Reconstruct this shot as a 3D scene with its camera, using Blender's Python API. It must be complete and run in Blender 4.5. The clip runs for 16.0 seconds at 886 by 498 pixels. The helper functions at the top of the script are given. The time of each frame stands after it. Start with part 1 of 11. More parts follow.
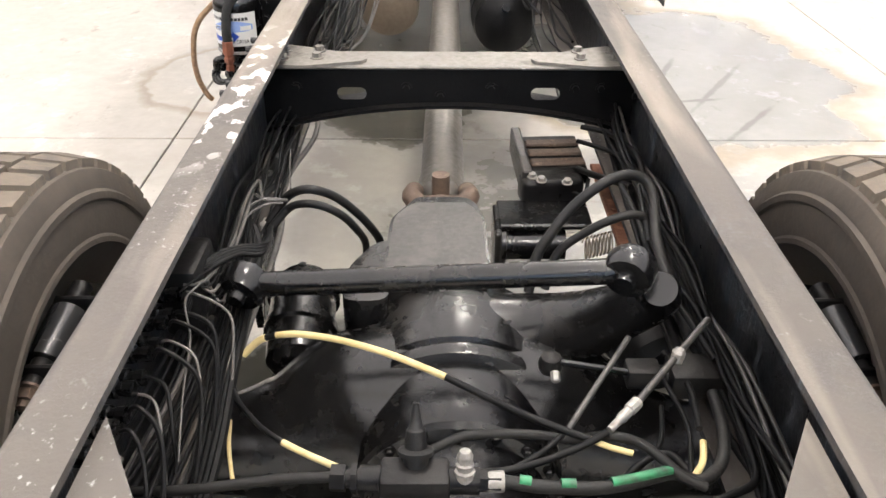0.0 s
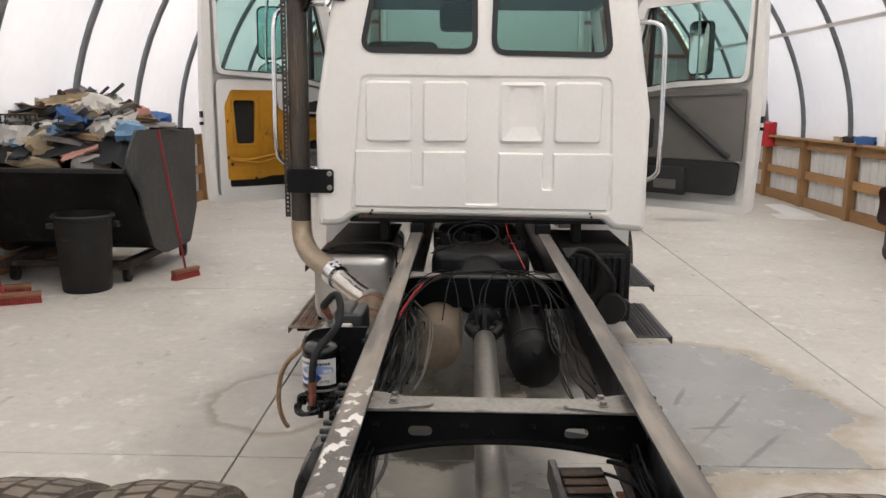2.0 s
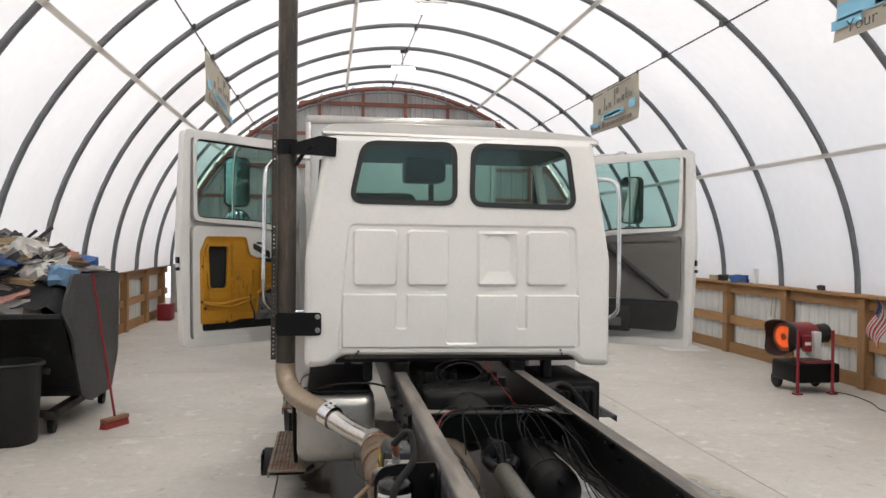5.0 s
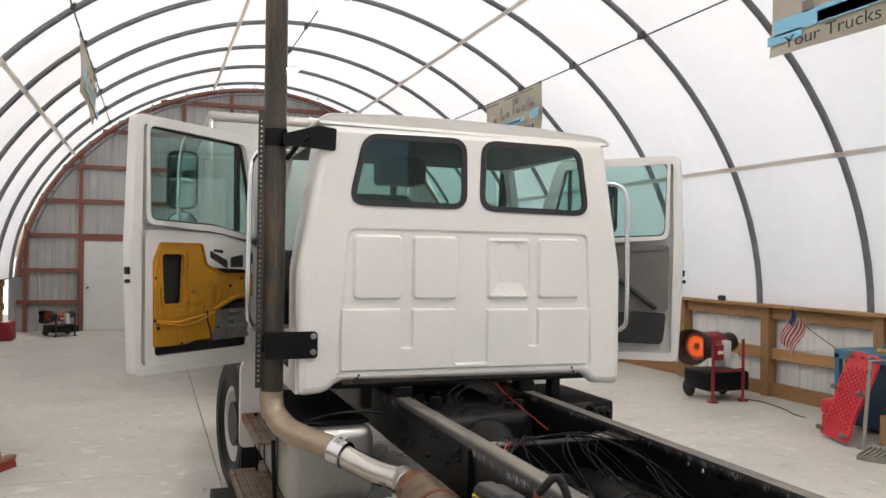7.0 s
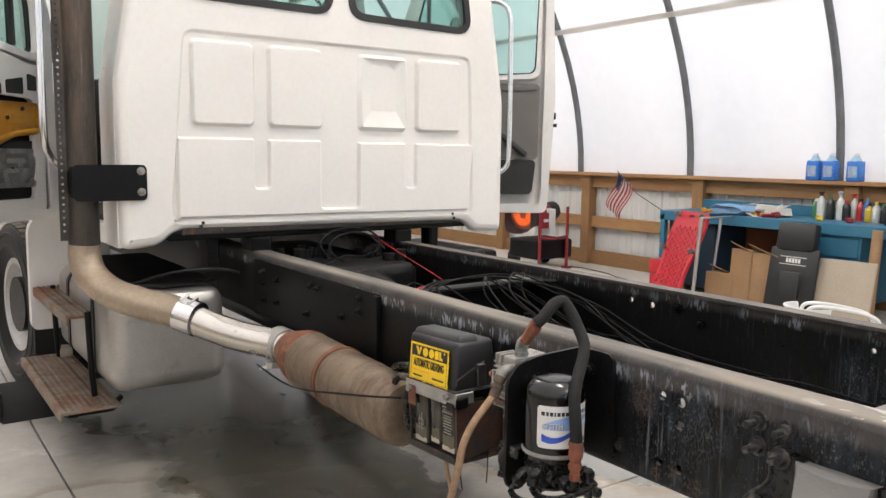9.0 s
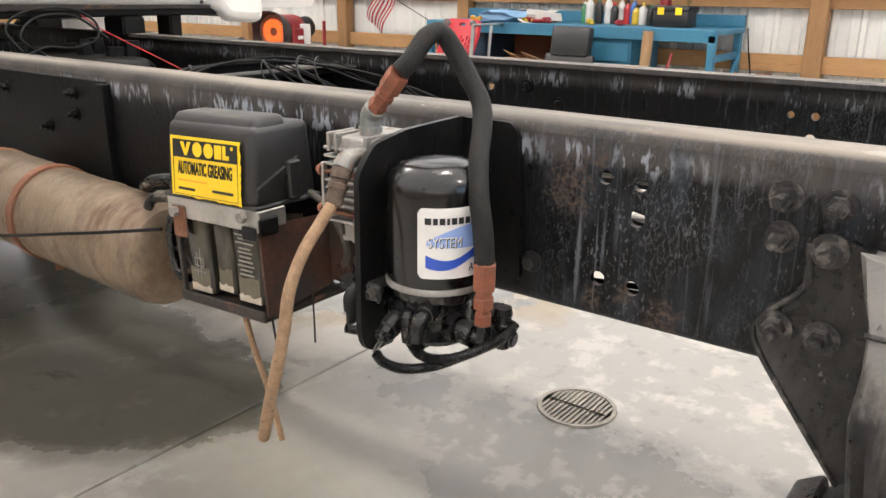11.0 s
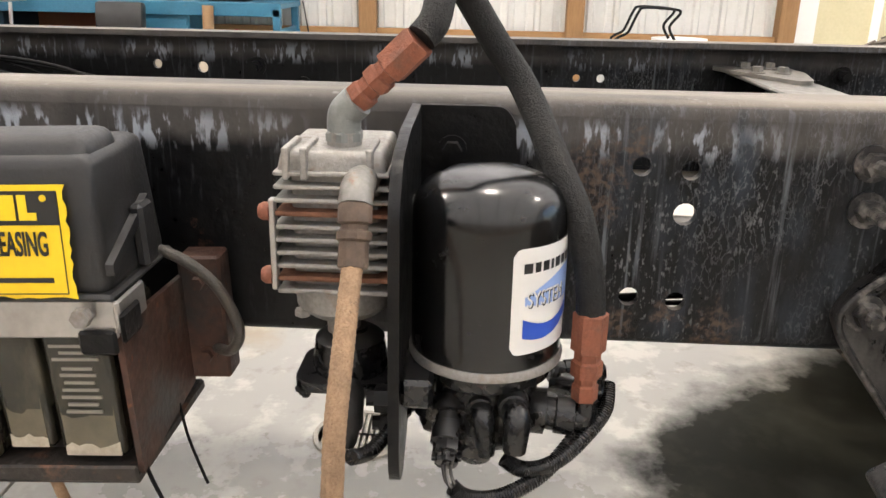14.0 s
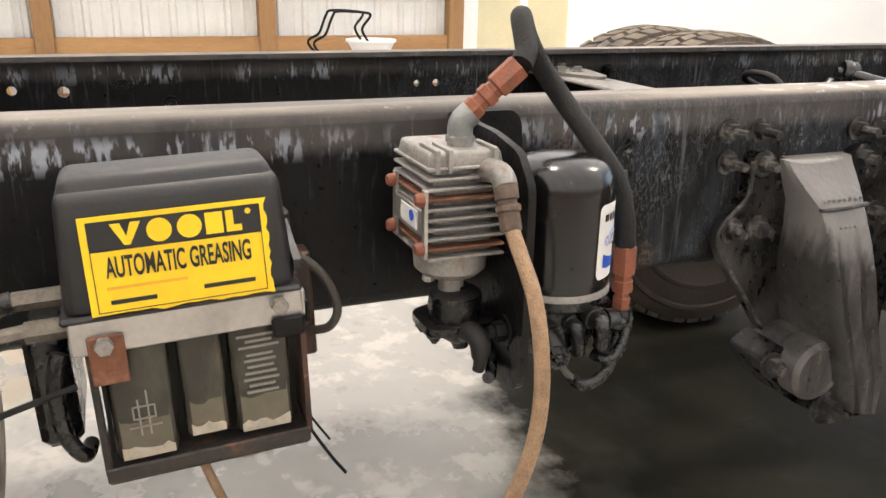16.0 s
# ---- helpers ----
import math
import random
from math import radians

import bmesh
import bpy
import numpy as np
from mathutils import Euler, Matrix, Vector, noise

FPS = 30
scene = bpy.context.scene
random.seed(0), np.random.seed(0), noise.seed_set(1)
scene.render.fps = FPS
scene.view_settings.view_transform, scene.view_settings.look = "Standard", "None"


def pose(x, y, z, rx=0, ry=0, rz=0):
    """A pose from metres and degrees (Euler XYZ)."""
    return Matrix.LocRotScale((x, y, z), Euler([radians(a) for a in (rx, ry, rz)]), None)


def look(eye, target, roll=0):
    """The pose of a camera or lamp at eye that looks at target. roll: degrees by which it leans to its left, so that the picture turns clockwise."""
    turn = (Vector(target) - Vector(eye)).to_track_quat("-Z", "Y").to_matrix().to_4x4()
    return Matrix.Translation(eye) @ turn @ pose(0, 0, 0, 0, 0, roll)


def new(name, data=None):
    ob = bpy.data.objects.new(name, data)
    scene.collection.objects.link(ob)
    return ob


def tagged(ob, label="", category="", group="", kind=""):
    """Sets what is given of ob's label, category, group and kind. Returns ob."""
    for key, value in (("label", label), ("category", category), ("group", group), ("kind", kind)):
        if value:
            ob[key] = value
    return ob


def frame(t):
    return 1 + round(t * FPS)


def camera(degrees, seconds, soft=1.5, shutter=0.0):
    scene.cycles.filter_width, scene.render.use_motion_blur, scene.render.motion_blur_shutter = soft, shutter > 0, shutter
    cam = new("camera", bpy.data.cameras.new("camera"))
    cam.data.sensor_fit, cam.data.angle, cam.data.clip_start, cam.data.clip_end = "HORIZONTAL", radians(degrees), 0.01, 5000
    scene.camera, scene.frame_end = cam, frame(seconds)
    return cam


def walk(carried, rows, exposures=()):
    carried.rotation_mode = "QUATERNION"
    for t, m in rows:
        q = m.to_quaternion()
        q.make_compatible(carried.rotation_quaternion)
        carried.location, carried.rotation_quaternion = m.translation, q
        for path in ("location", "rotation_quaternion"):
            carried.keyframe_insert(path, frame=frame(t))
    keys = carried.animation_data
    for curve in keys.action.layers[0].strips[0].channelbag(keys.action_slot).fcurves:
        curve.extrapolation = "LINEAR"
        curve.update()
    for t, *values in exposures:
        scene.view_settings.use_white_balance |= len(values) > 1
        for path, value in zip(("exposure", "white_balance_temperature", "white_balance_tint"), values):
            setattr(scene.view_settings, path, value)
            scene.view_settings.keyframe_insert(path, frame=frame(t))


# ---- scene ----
# ---------------------------------------------------------------- camera
cam = camera(57.6, 16.0)
PATH = [
    (0, (-0.018, -0.023, 1.574), (-0.012, 1.671, 0.51), 0.3),
    (0.5, (0.009, -0.114, 1.659), (-0.048, 1.694, 0.806), -0.1),
    (1, (-0.025, -0.202, 1.739), (-0.077, 1.684, 1.075), 0.3),
    (1.5, (-0.077, -0.34, 1.799), (-0.129, 1.599, 1.312), 0.4),
    (2, (-0.111, -0.448, 1.825), (-0.16, 1.519, 1.465), 0.5),
    (2.5, (-0.101, -0.604, 1.845), (-0.148, 1.377, 1.578), 0.5),
    (3, (-0.109, -0.783, 1.842), (-0.151, 1.207, 1.639), 0.5),
    (3.5, (-0.2, -0.893, 1.88), (-0.228, 1.099, 1.706), 0.6),
    (4, (-0.442, -0.942, 1.889), (-0.354, 1.053, 1.775), 0.7),
    (4.5, (-0.655, -0.909, 1.904), (-0.46, 1.08, 1.825), 0.7),
    (4.7, (-0.743, -0.84, 1.878), (-0.515, 1.147, 1.844), 0.6),
    (6.8, (-1.768, 0.013, 1.86), (-1.122, 1.906, 1.872), 0.7),
    (7, (-1.816, 0.112, 1.832), (-1.137, 1.993, 1.849), 0.7),
    (7.5, (-1.954, 0.37, 1.768), (-1.2, 2.222, 1.767), 0.8),
    (8, (-1.994, 0.601, 1.67), (-1.088, 2.381, 1.559), 0.7),
    (8.5, (-1.946, 0.866, 1.558), (-0.919, 2.571, 1.362), 0.6),
    (9, (-1.888, 1.068, 1.463), (-0.742, 2.69, 1.227), 0.7),
    (9.5, (-1.817, 1.287, 1.359), (-0.568, 2.816, 1.041), 0.7),
    (10, (-1.72, 1.448, 1.274), (-0.33, 2.811, 0.819), 0.7),
    (10.2, (-1.669, 1.515, 1.249), (-0.24, 2.818, 0.738), 0.7),
    (12.3, (-1.329, 2.013, 1.122), (0.364, 2.875, 0.497), 0.9),
    (12.5, (-1.321, 2.049, 1.117), (0.406, 2.838, 0.489), 1.1),
    (13, (-1.321, 2.14, 1.114), (0.459, 2.772, 0.456), 1.1),
    (13.5, (-1.314, 2.267, 1.116), (0.54, 2.631, 0.46), 1.2),
    (14, (-1.329, 2.412, 1.12), (0.562, 2.491, 0.472), 1.2),
    (14.5, (-1.381, 2.568, 1.126), (0.503, 2.358, 0.487), 1.2),
    (15, (-1.426, 2.713, 1.133), (0.39, 2.163, 0.501), 1.0),
    (15.5, (-1.465, 2.831, 1.151), (0.3, 2.139, 0.517), 1.0),
    (16, (-1.5, 2.911, 1.161), (0.259, 2.2, 0.527), 1.1),
]
EXPOSURES = [(0.0, 2.3, 6650, 10), (0.5, 1.75, 6850, 11), (1.0, 1.5, 6850, 11), (2.0, 1.15, 6650, 10), (3.0, 0.93, 6600, 9), (3.5, 0.95, 6550, 9), (4.0, 0.88, 6500, 8), (4.5, 0.95, 6500, 8), (5.5, 1.0, 6550, 8), (7.5, 1.02, 6600, 8), (8.0, 1.05, 6600, 8), (8.5, 1.35, 6600, 8), (9.0, 1.5, 6600, 9), (10.0, 1.8, 6650, 9), (12.5, 2.2, 6800, 9), (13.0, 2.06, 6800, 9), (16.0, 2.08, 6950, 10)]
walk(cam, [(t, look(eye, target, roll)) for t, eye, target, roll in PATH], EXPOSURES)

# ---------------------------------------------------------------- light
world = bpy.data.worlds.new("overcast_sky")
scene.world = world
world.use_nodes = True
wn = world.node_tree
wn.nodes.clear()
w_out = wn.nodes.new("ShaderNodeOutputWorld")
w_bg = wn.nodes.new("ShaderNodeBackground")
w_sky = wn.nodes.new("ShaderNodeTexSky")
w_sky.sky_type = "NISHITA"
w_sky.sun_disc = False
w_sky.sun_elevation = radians(51)
w_sky.sun_rotation = radians(-7)
w_sky.air_density, w_sky.dust_density, w_sky.ozone_density = 1.0, 4.0, 1.0
w_bg.inputs["Strength"].default_value = 0.15
wn.links.new(w_sky.outputs[0], w_bg.inputs["Color"])
wn.links.new(w_bg.outputs[0], w_out.inputs["Surface"])

sun_data = bpy.data.lights.new("sun", "SUN")
sun_data.energy = 1.5
sun_data.angle = radians(25)
sun_data.color = (1.0, 0.95, 0.88)
sun = new("sun", sun_data)
sun.matrix_world = look((0, 0, 30), (0 + 2.5, 0 - 20.0, 30 - 25.0))

# ---------------------------------------------------------------- mesh tools
def V(*c):
    return Vector(c)


def thing(name, loc, label, category, group="", kind=""):
    ob = new(name)
    ob.empty_display_size = 0.1
    ob.location = loc
    return tagged(ob, label, category, group, kind)


def finish(name, bm, material, smooth=35):
    me = bpy.data.meshes.new(name)
    bmesh.ops.recalc_face_normals(bm, faces=bm.faces)
    bm.to_mesh(me)
    bm.free()
    for m in material if isinstance(material, (list, tuple)) else [material]:
        me.materials.append(m)
    if smooth:
        me.polygons.foreach_set("use_smooth", [True] * len(me.polygons))
        me.set_sharp_from_angle(angle=radians(smooth))
    return me


def base_of(ob):
    p = Vector((0, 0, 0))
    while ob is not None:
        p = p + ob.location
        ob = ob.parent
    return p


def part(name, bm, material, parent, label="", smooth=35):
    """Links a bmesh, given in the place's own coordinates, as one mesh under a thing or a part."""
    while parent.parent is not None and parent.parent.parent is not None:
        parent = parent.parent
    bmesh.ops.translate(bm, verts=bm.verts, vec=-base_of(parent))
    ob = new(name, finish(name, bm, material, smooth))
    ob.parent = parent
    return tagged(ob, label)


def each(name, bm, material, parent, label="", smooth=35, gap=0.0005):
    """One part for every separate piece of a bmesh; pieces that touch stay together."""
    left, groups = set(bm.verts), []
    while left:
        stack, isl = [left.pop()], []
        while stack:
            v = stack.pop()
            isl.append(v)
            for e in v.link_edges:
                o = e.other_vert(v)
                if o in left:
                    left.discard(o)
                    stack.append(o)
        lo = [min(v.co[i] for v in isl) - gap for i in range(3)]
        hi = [max(v.co[i] for v in isl) + gap for i in range(3)]
        rest = []
        for g in groups:
            if all(g[1][i] <= hi[i] and g[2][i] >= lo[i] for i in range(3)):
                isl = isl + g[0]
                lo, hi = [min(a, b) for a, b in zip(lo, g[1])], [max(a, b) for a, b in zip(hi, g[2])]
            else:
                rest.append(g)
        groups = rest + [(isl, lo, hi)]
    out = []
    for isl, lo, hi in groups:
        b2 = bmesh.new()
        at = {v: b2.verts.new(v.co) for v in isl}
        for f in {f for v in isl for f in v.link_faces}:
            b2.faces.new([at[v] for v in f.verts]).material_index = f.material_index
        out.append(part(name, b2, material, parent, label, smooth))
    bm.free()
    return out


def solo(name, bm, material, label, category, kind="", group="", base=None, smooth=35):
    """A thing of one mesh."""
    lo = Vector([min(v.co[i] for v in bm.verts) for i in range(3)])
    hi = Vector([max(v.co[i] for v in bm.verts) for i in range(3)])
    p = Vector(base) if base else V((lo.x + hi.x) / 2, (lo.y + hi.y) / 2, lo.z)
    bmesh.ops.translate(bm, verts=bm.verts, vec=-p)
    ob = new(name, finish(name, bm, material, smooth))
    ob.location = p
    return tagged(ob, label, category, group, kind)


def B():
    return bmesh.new()


def faces_between(bm, a, b, closed=True):
    n = len(a)
    for i in range(n if closed else n - 1):
        j = (i + 1) % n
        try:
            bm.faces.new((a[i], a[j], b[j], b[i]))
        except ValueError:
            pass


def box(bm, lo, hi, r=0.0, seg=2):
    x0, y0, z0 = lo
    x1, y1, z1 = hi
    vs = [bm.verts.new(c) for c in ((x0, y0, z0), (x1, y0, z0), (x1, y1, z0), (x0, y1, z0), (x0, y0, z1), (x1, y0, z1), (x1, y1, z1), (x0, y1, z1))]
    fs = [bm.faces.new([vs[i] for i in q]) for q in ((3, 2, 1, 0), (4, 5, 6, 7), (0, 1, 5, 4), (1, 2, 6, 5), (2, 3, 7, 6), (3, 0, 4, 7))]
    if r > 0:
        es = list({e for f in fs for e in f.edges})
        out = bmesh.ops.bevel(bm, geom=es, offset=r, segments=seg, profile=0.5, affect="EDGES")
        return list({v for f in out["faces"] for v in f.verts} | {v for v in vs if v.is_valid})
    return vs


def obox(bm, m, lo, hi, r=0.0, seg=2):
    vs = box(bm, lo, hi, r, seg)
    vs = set(vs)
    more = {v for s in vs for e in s.link_edges for v in e.verts}
    bmesh.ops.transform(bm, matrix=m, verts=list(vs | more))


def basis(d):
    d = d.normalized()
    u = d.cross(V(0, 0, 1))
    if u.length < 1e-4:
        u = V(1, 0, 0)
    u.normalize()
    return u, u.cross(d).normalized()


def cyl(bm, p0, p1, r0, r1=None, n=16, caps=True, start=0.0):
    p0, p1 = Vector(p0), Vector(p1)
    r1 = r0 if r1 is None else r1
    u, w = basis(p1 - p0)
    ring = lambda p, r: [bm.verts.new(p + r * (math.cos(start + 2 * math.pi * i / n) * u + math.sin(start + 2 * math.pi * i / n) * w)) for i in range(n)]
    a, b = ring(p0, r0), ring(p1, r1)
    faces_between(bm, a, b)
    if caps:
        bm.faces.new(list(reversed(a)))
        bm.faces.new(b)


def lathe(bm, p, d, prof, n=24):
    """Turns a profile of (radius, height) round the axis d from p."""
    p, d = Vector(p), Vector(d).normalized()
    u, w = basis(d)
    prev = None
    for r, h in prof:
        if r < 1e-5:
            ring = [bm.verts.new(p + d * h)]
        else:
            ring = [bm.verts.new(p + d * h + r * (math.cos(2 * math.pi * i / n) * u + math.sin(2 * math.pi * i / n) * w)) for i in range(n)]
        if prev:
            if len(prev) == 1 and len(ring) > 1:
                for i in range(n):
                    bm.faces.new((prev[0], ring[i], ring[(i + 1) % n]))
            elif len(ring) == 1:
                for i in range(n):
                    bm.faces.new((prev[i], ring[0], prev[(i + 1) % n]))
            else:
                faces_between(bm, prev, ring)
        elif len(ring) > 1:
            bm.faces.new(list(reversed(ring)))
        prev = ring
    if len(prev) > 1:
        bm.faces.new(prev)


def spline(pts, step=6):
    pts = [Vector(p) for p in pts]
    out = []
    for i in range(len(pts) - 1):
        a, b, c, d = pts[max(i - 1, 0)], pts[i], pts[i + 1], pts[min(i + 2, len(pts) - 1)]
        for k in range(step):
            t = k / step
            out.append(0.5 * (2 * b + (c - a) * t + (2 * a - 5 * b + 4 * c - d) * t * t + (3 * b - a - 3 * c + d) * t ** 3))
    out.append(pts[-1])
    return out


def tube(bm, pts, r, n=8, step=6, smooth=True, ribs=0.0):
    """A round hose or pipe along points; r may be a list, one a point."""
    n = 11 if 7 <= n < 11 else n
    path = spline(pts, step) if smooth else [Vector(p) for p in pts]
    m = len(path)
    t0 = (path[1] - path[0]).normalized()
    u, w = basis(t0)
    prev = None
    for i, p in enumerate(path):
        t = (path[min(i + 1, m - 1)] - path[max(i - 1, 0)]).normalized()
        u = (u - t * u.dot(t)).normalized()
        w = t.cross(u)
        rr = r if not isinstance(r, (list, tuple)) else float(np.interp(i / (m - 1) * (len(r) - 1), range(len(r)), r))
        if ribs and i % 2:
            rr = rr * (1 - ribs)
        ring = [bm.verts.new(p + rr * (math.cos(2 * math.pi * k / n) * u + math.sin(2 * math.pi * k / n) * w)) for k in range(n)]
        if prev:
            faces_between(bm, prev, ring)
        else:
            bm.faces.new(list(reversed(ring)))
        prev = ring
    bm.faces.new(prev)


def prism(bm, poly, axis, lo, hi, holes=()):
    """Extrudes a flat outline (with holes) along x, y or z from lo to hi."""
    def at(p, h):
        return {"x": (h, p[0], p[1]), "y": (p[0], h, p[1]), "z": (p[0], p[1], h)}[axis]
    plate(bm, [Vector(at(p, lo)) for p in poly], [[Vector(at(p, lo)) for p in q] for q in holes], Vector(at((0, 0), hi)) - Vector(at((0, 0), lo)))


def plate(bm, outer, holes, depth):
    loops, edges = [], []
    for loop in [outer, *holes]:
        vs = [bm.verts.new(p) for p in loop]
        loops.append(vs)
        edges += [bm.edges.new((vs[i], vs[(i + 1) % len(vs)])) for i in range(len(vs))]
    if holes:
        flat = [f for f in bmesh.ops.triangle_fill(bm, edges=edges, use_beauty=True, use_dissolve=False)["geom"] if isinstance(f, bmesh.types.BMFace)]
    else:
        flat = [bm.faces.new(loops[0])]
    twin = {v: bm.verts.new(v.co + depth) for vs in loops for v in vs}
    for f in flat:
        bm.faces.new([twin[v] for v in reversed(f.verts)])
    for vs in loops:
        faces_between(bm, vs, [twin[v] for v in vs])
    return twin


def rrect(x0, z0, x1, z1, r, n=5):
    """A rectangle with rounded corners, as a flat outline."""
    out = []
    for cx, cz, a in ((x1 - r, z0 + r, -90), (x1 - r, z1 - r, 0), (x0 + r, z1 - r, 90), (x0 + r, z0 + r, 180)):
        out += [(cx + r * math.cos(radians(a + 90 * i / n)), cz + r * math.sin(radians(a + 90 * i / n))) for i in range(n + 1)]
    return out


def rpoly(pts, r, n=4):
    """Rounds the corners of a flat outline."""
    out = []
    m = len(pts)
    for i in range(m):
        a, b, c = (Vector(pts[(i + k) % m]) for k in (-1, 0, 1))
        d0, d1 = a - b, c - b
        q = min(r, d0.length * 0.45, d1.length * 0.45)
        s, e = b + d0.normalized() * q, b + d1.normalized() * q
        for k in range(n + 1):
            t = k / n
            out.append(tuple((1 - t) ** 2 * s + 2 * t * (1 - t) * b + t * t * e))
    return out


def circle(cx, cz, r, n=14):
    return [(cx + r * math.cos(2 * math.pi * i / n), cz + r * math.sin(2 * math.pi * i / n)) for i in range(n)]


def inset(poly, d):
    m = len(poly)
    area = sum(poly[i][0] * poly[(i + 1) % m][1] - poly[(i + 1) % m][0] * poly[i][1] for i in range(m))
    s = 1 if area > 0 else -1
    out = []
    for i in range(m):
        a, b, c = (Vector(poly[(i + k) % m]) for k in (-1, 0, 1))
        e = (c - a)
        if e.length < 1e-9:
            out.append(tuple(b))
            continue
        e.normalize()
        out.append((b.x - s * e.y * d, b.y + s * e.x * d))
    return out


def pad(bm, poly, y0, y1, slope):
    """A pressed panel in a wall that faces -y: its outline at y0, sloping to a smaller face at y1."""
    a = [bm.verts.new((p[0], y0, p[1])) for p in poly]
    for k in (0.15, 0.3, 0.5, 0.7, 0.85, 1.0):
        b = [bm.verts.new((p[0], y0 + (y1 - y0) * (0.5 - 0.5 * math.cos(math.pi * k)), p[1])) for p in inset(poly, slope * k)]
        faces_between(bm, a, b)
        a = b
    es = [bm.edges.get((b[i], b[(i + 1) % len(b)])) for i in range(len(b))]
    bmesh.ops.triangle_fill(bm, edges=[e for e in es if e], use_beauty=True)


def bolt(bm, p, d, r=0.012, long=0.0, washer=True):
    """A hexagon head with its washer, and the end of the stud where it stands out."""
    p, d = Vector(p), Vector(d).normalized()
    if washer:
        cyl(bm, p, p + d * r * 0.25, r * 1.45, n=14)
    cyl(bm, p + d * r * 0.25, p + d * r * 1.2, r, r * 0.94, n=6)
    if long:
        cyl(bm, p + d * r * 1.2, p + d * (r * 1.2 + long), r * 0.55, n=8)


def lettering(name, words, size, m, material, parent, label="", width=None, bend=0.0, thick=0.0004, bold=0.0):
    """Letters in the built-in font, as a mesh; m places the middle of the line; width squeezes it."""
    cu = bpy.data.curves.new(name, "FONT")
    cu.body, cu.size, cu.align_x, cu.align_y, cu.extrude = words, size, "CENTER", "CENTER", thick
    cu.offset = bold
    tmp = new("tmp", cu)
    dg = bpy.context.evaluated_depsgraph_get()
    me = bpy.data.meshes.new_from_object(tmp.evaluated_get(dg))
    bpy.data.objects.remove(tmp)
    bm = B()
    bm.from_mesh(me)
    bpy.data.meshes.remove(me)
    xs = [v.co.x for v in bm.verts]
    if width and xs:
        k = width / (max(xs) - min(xs))
        for v in bm.verts:
            v.co.x *= k
    if bend:
        for v in bm.verts:
            a = v.co.x / bend
            rr = bend + v.co.z
            v.co.x, v.co.z = rr * math.sin(a), rr * math.cos(a) - bend
    bmesh.ops.transform(bm, matrix=m, verts=bm.verts)
    return part(name, bm, material, parent, label, smooth=0)

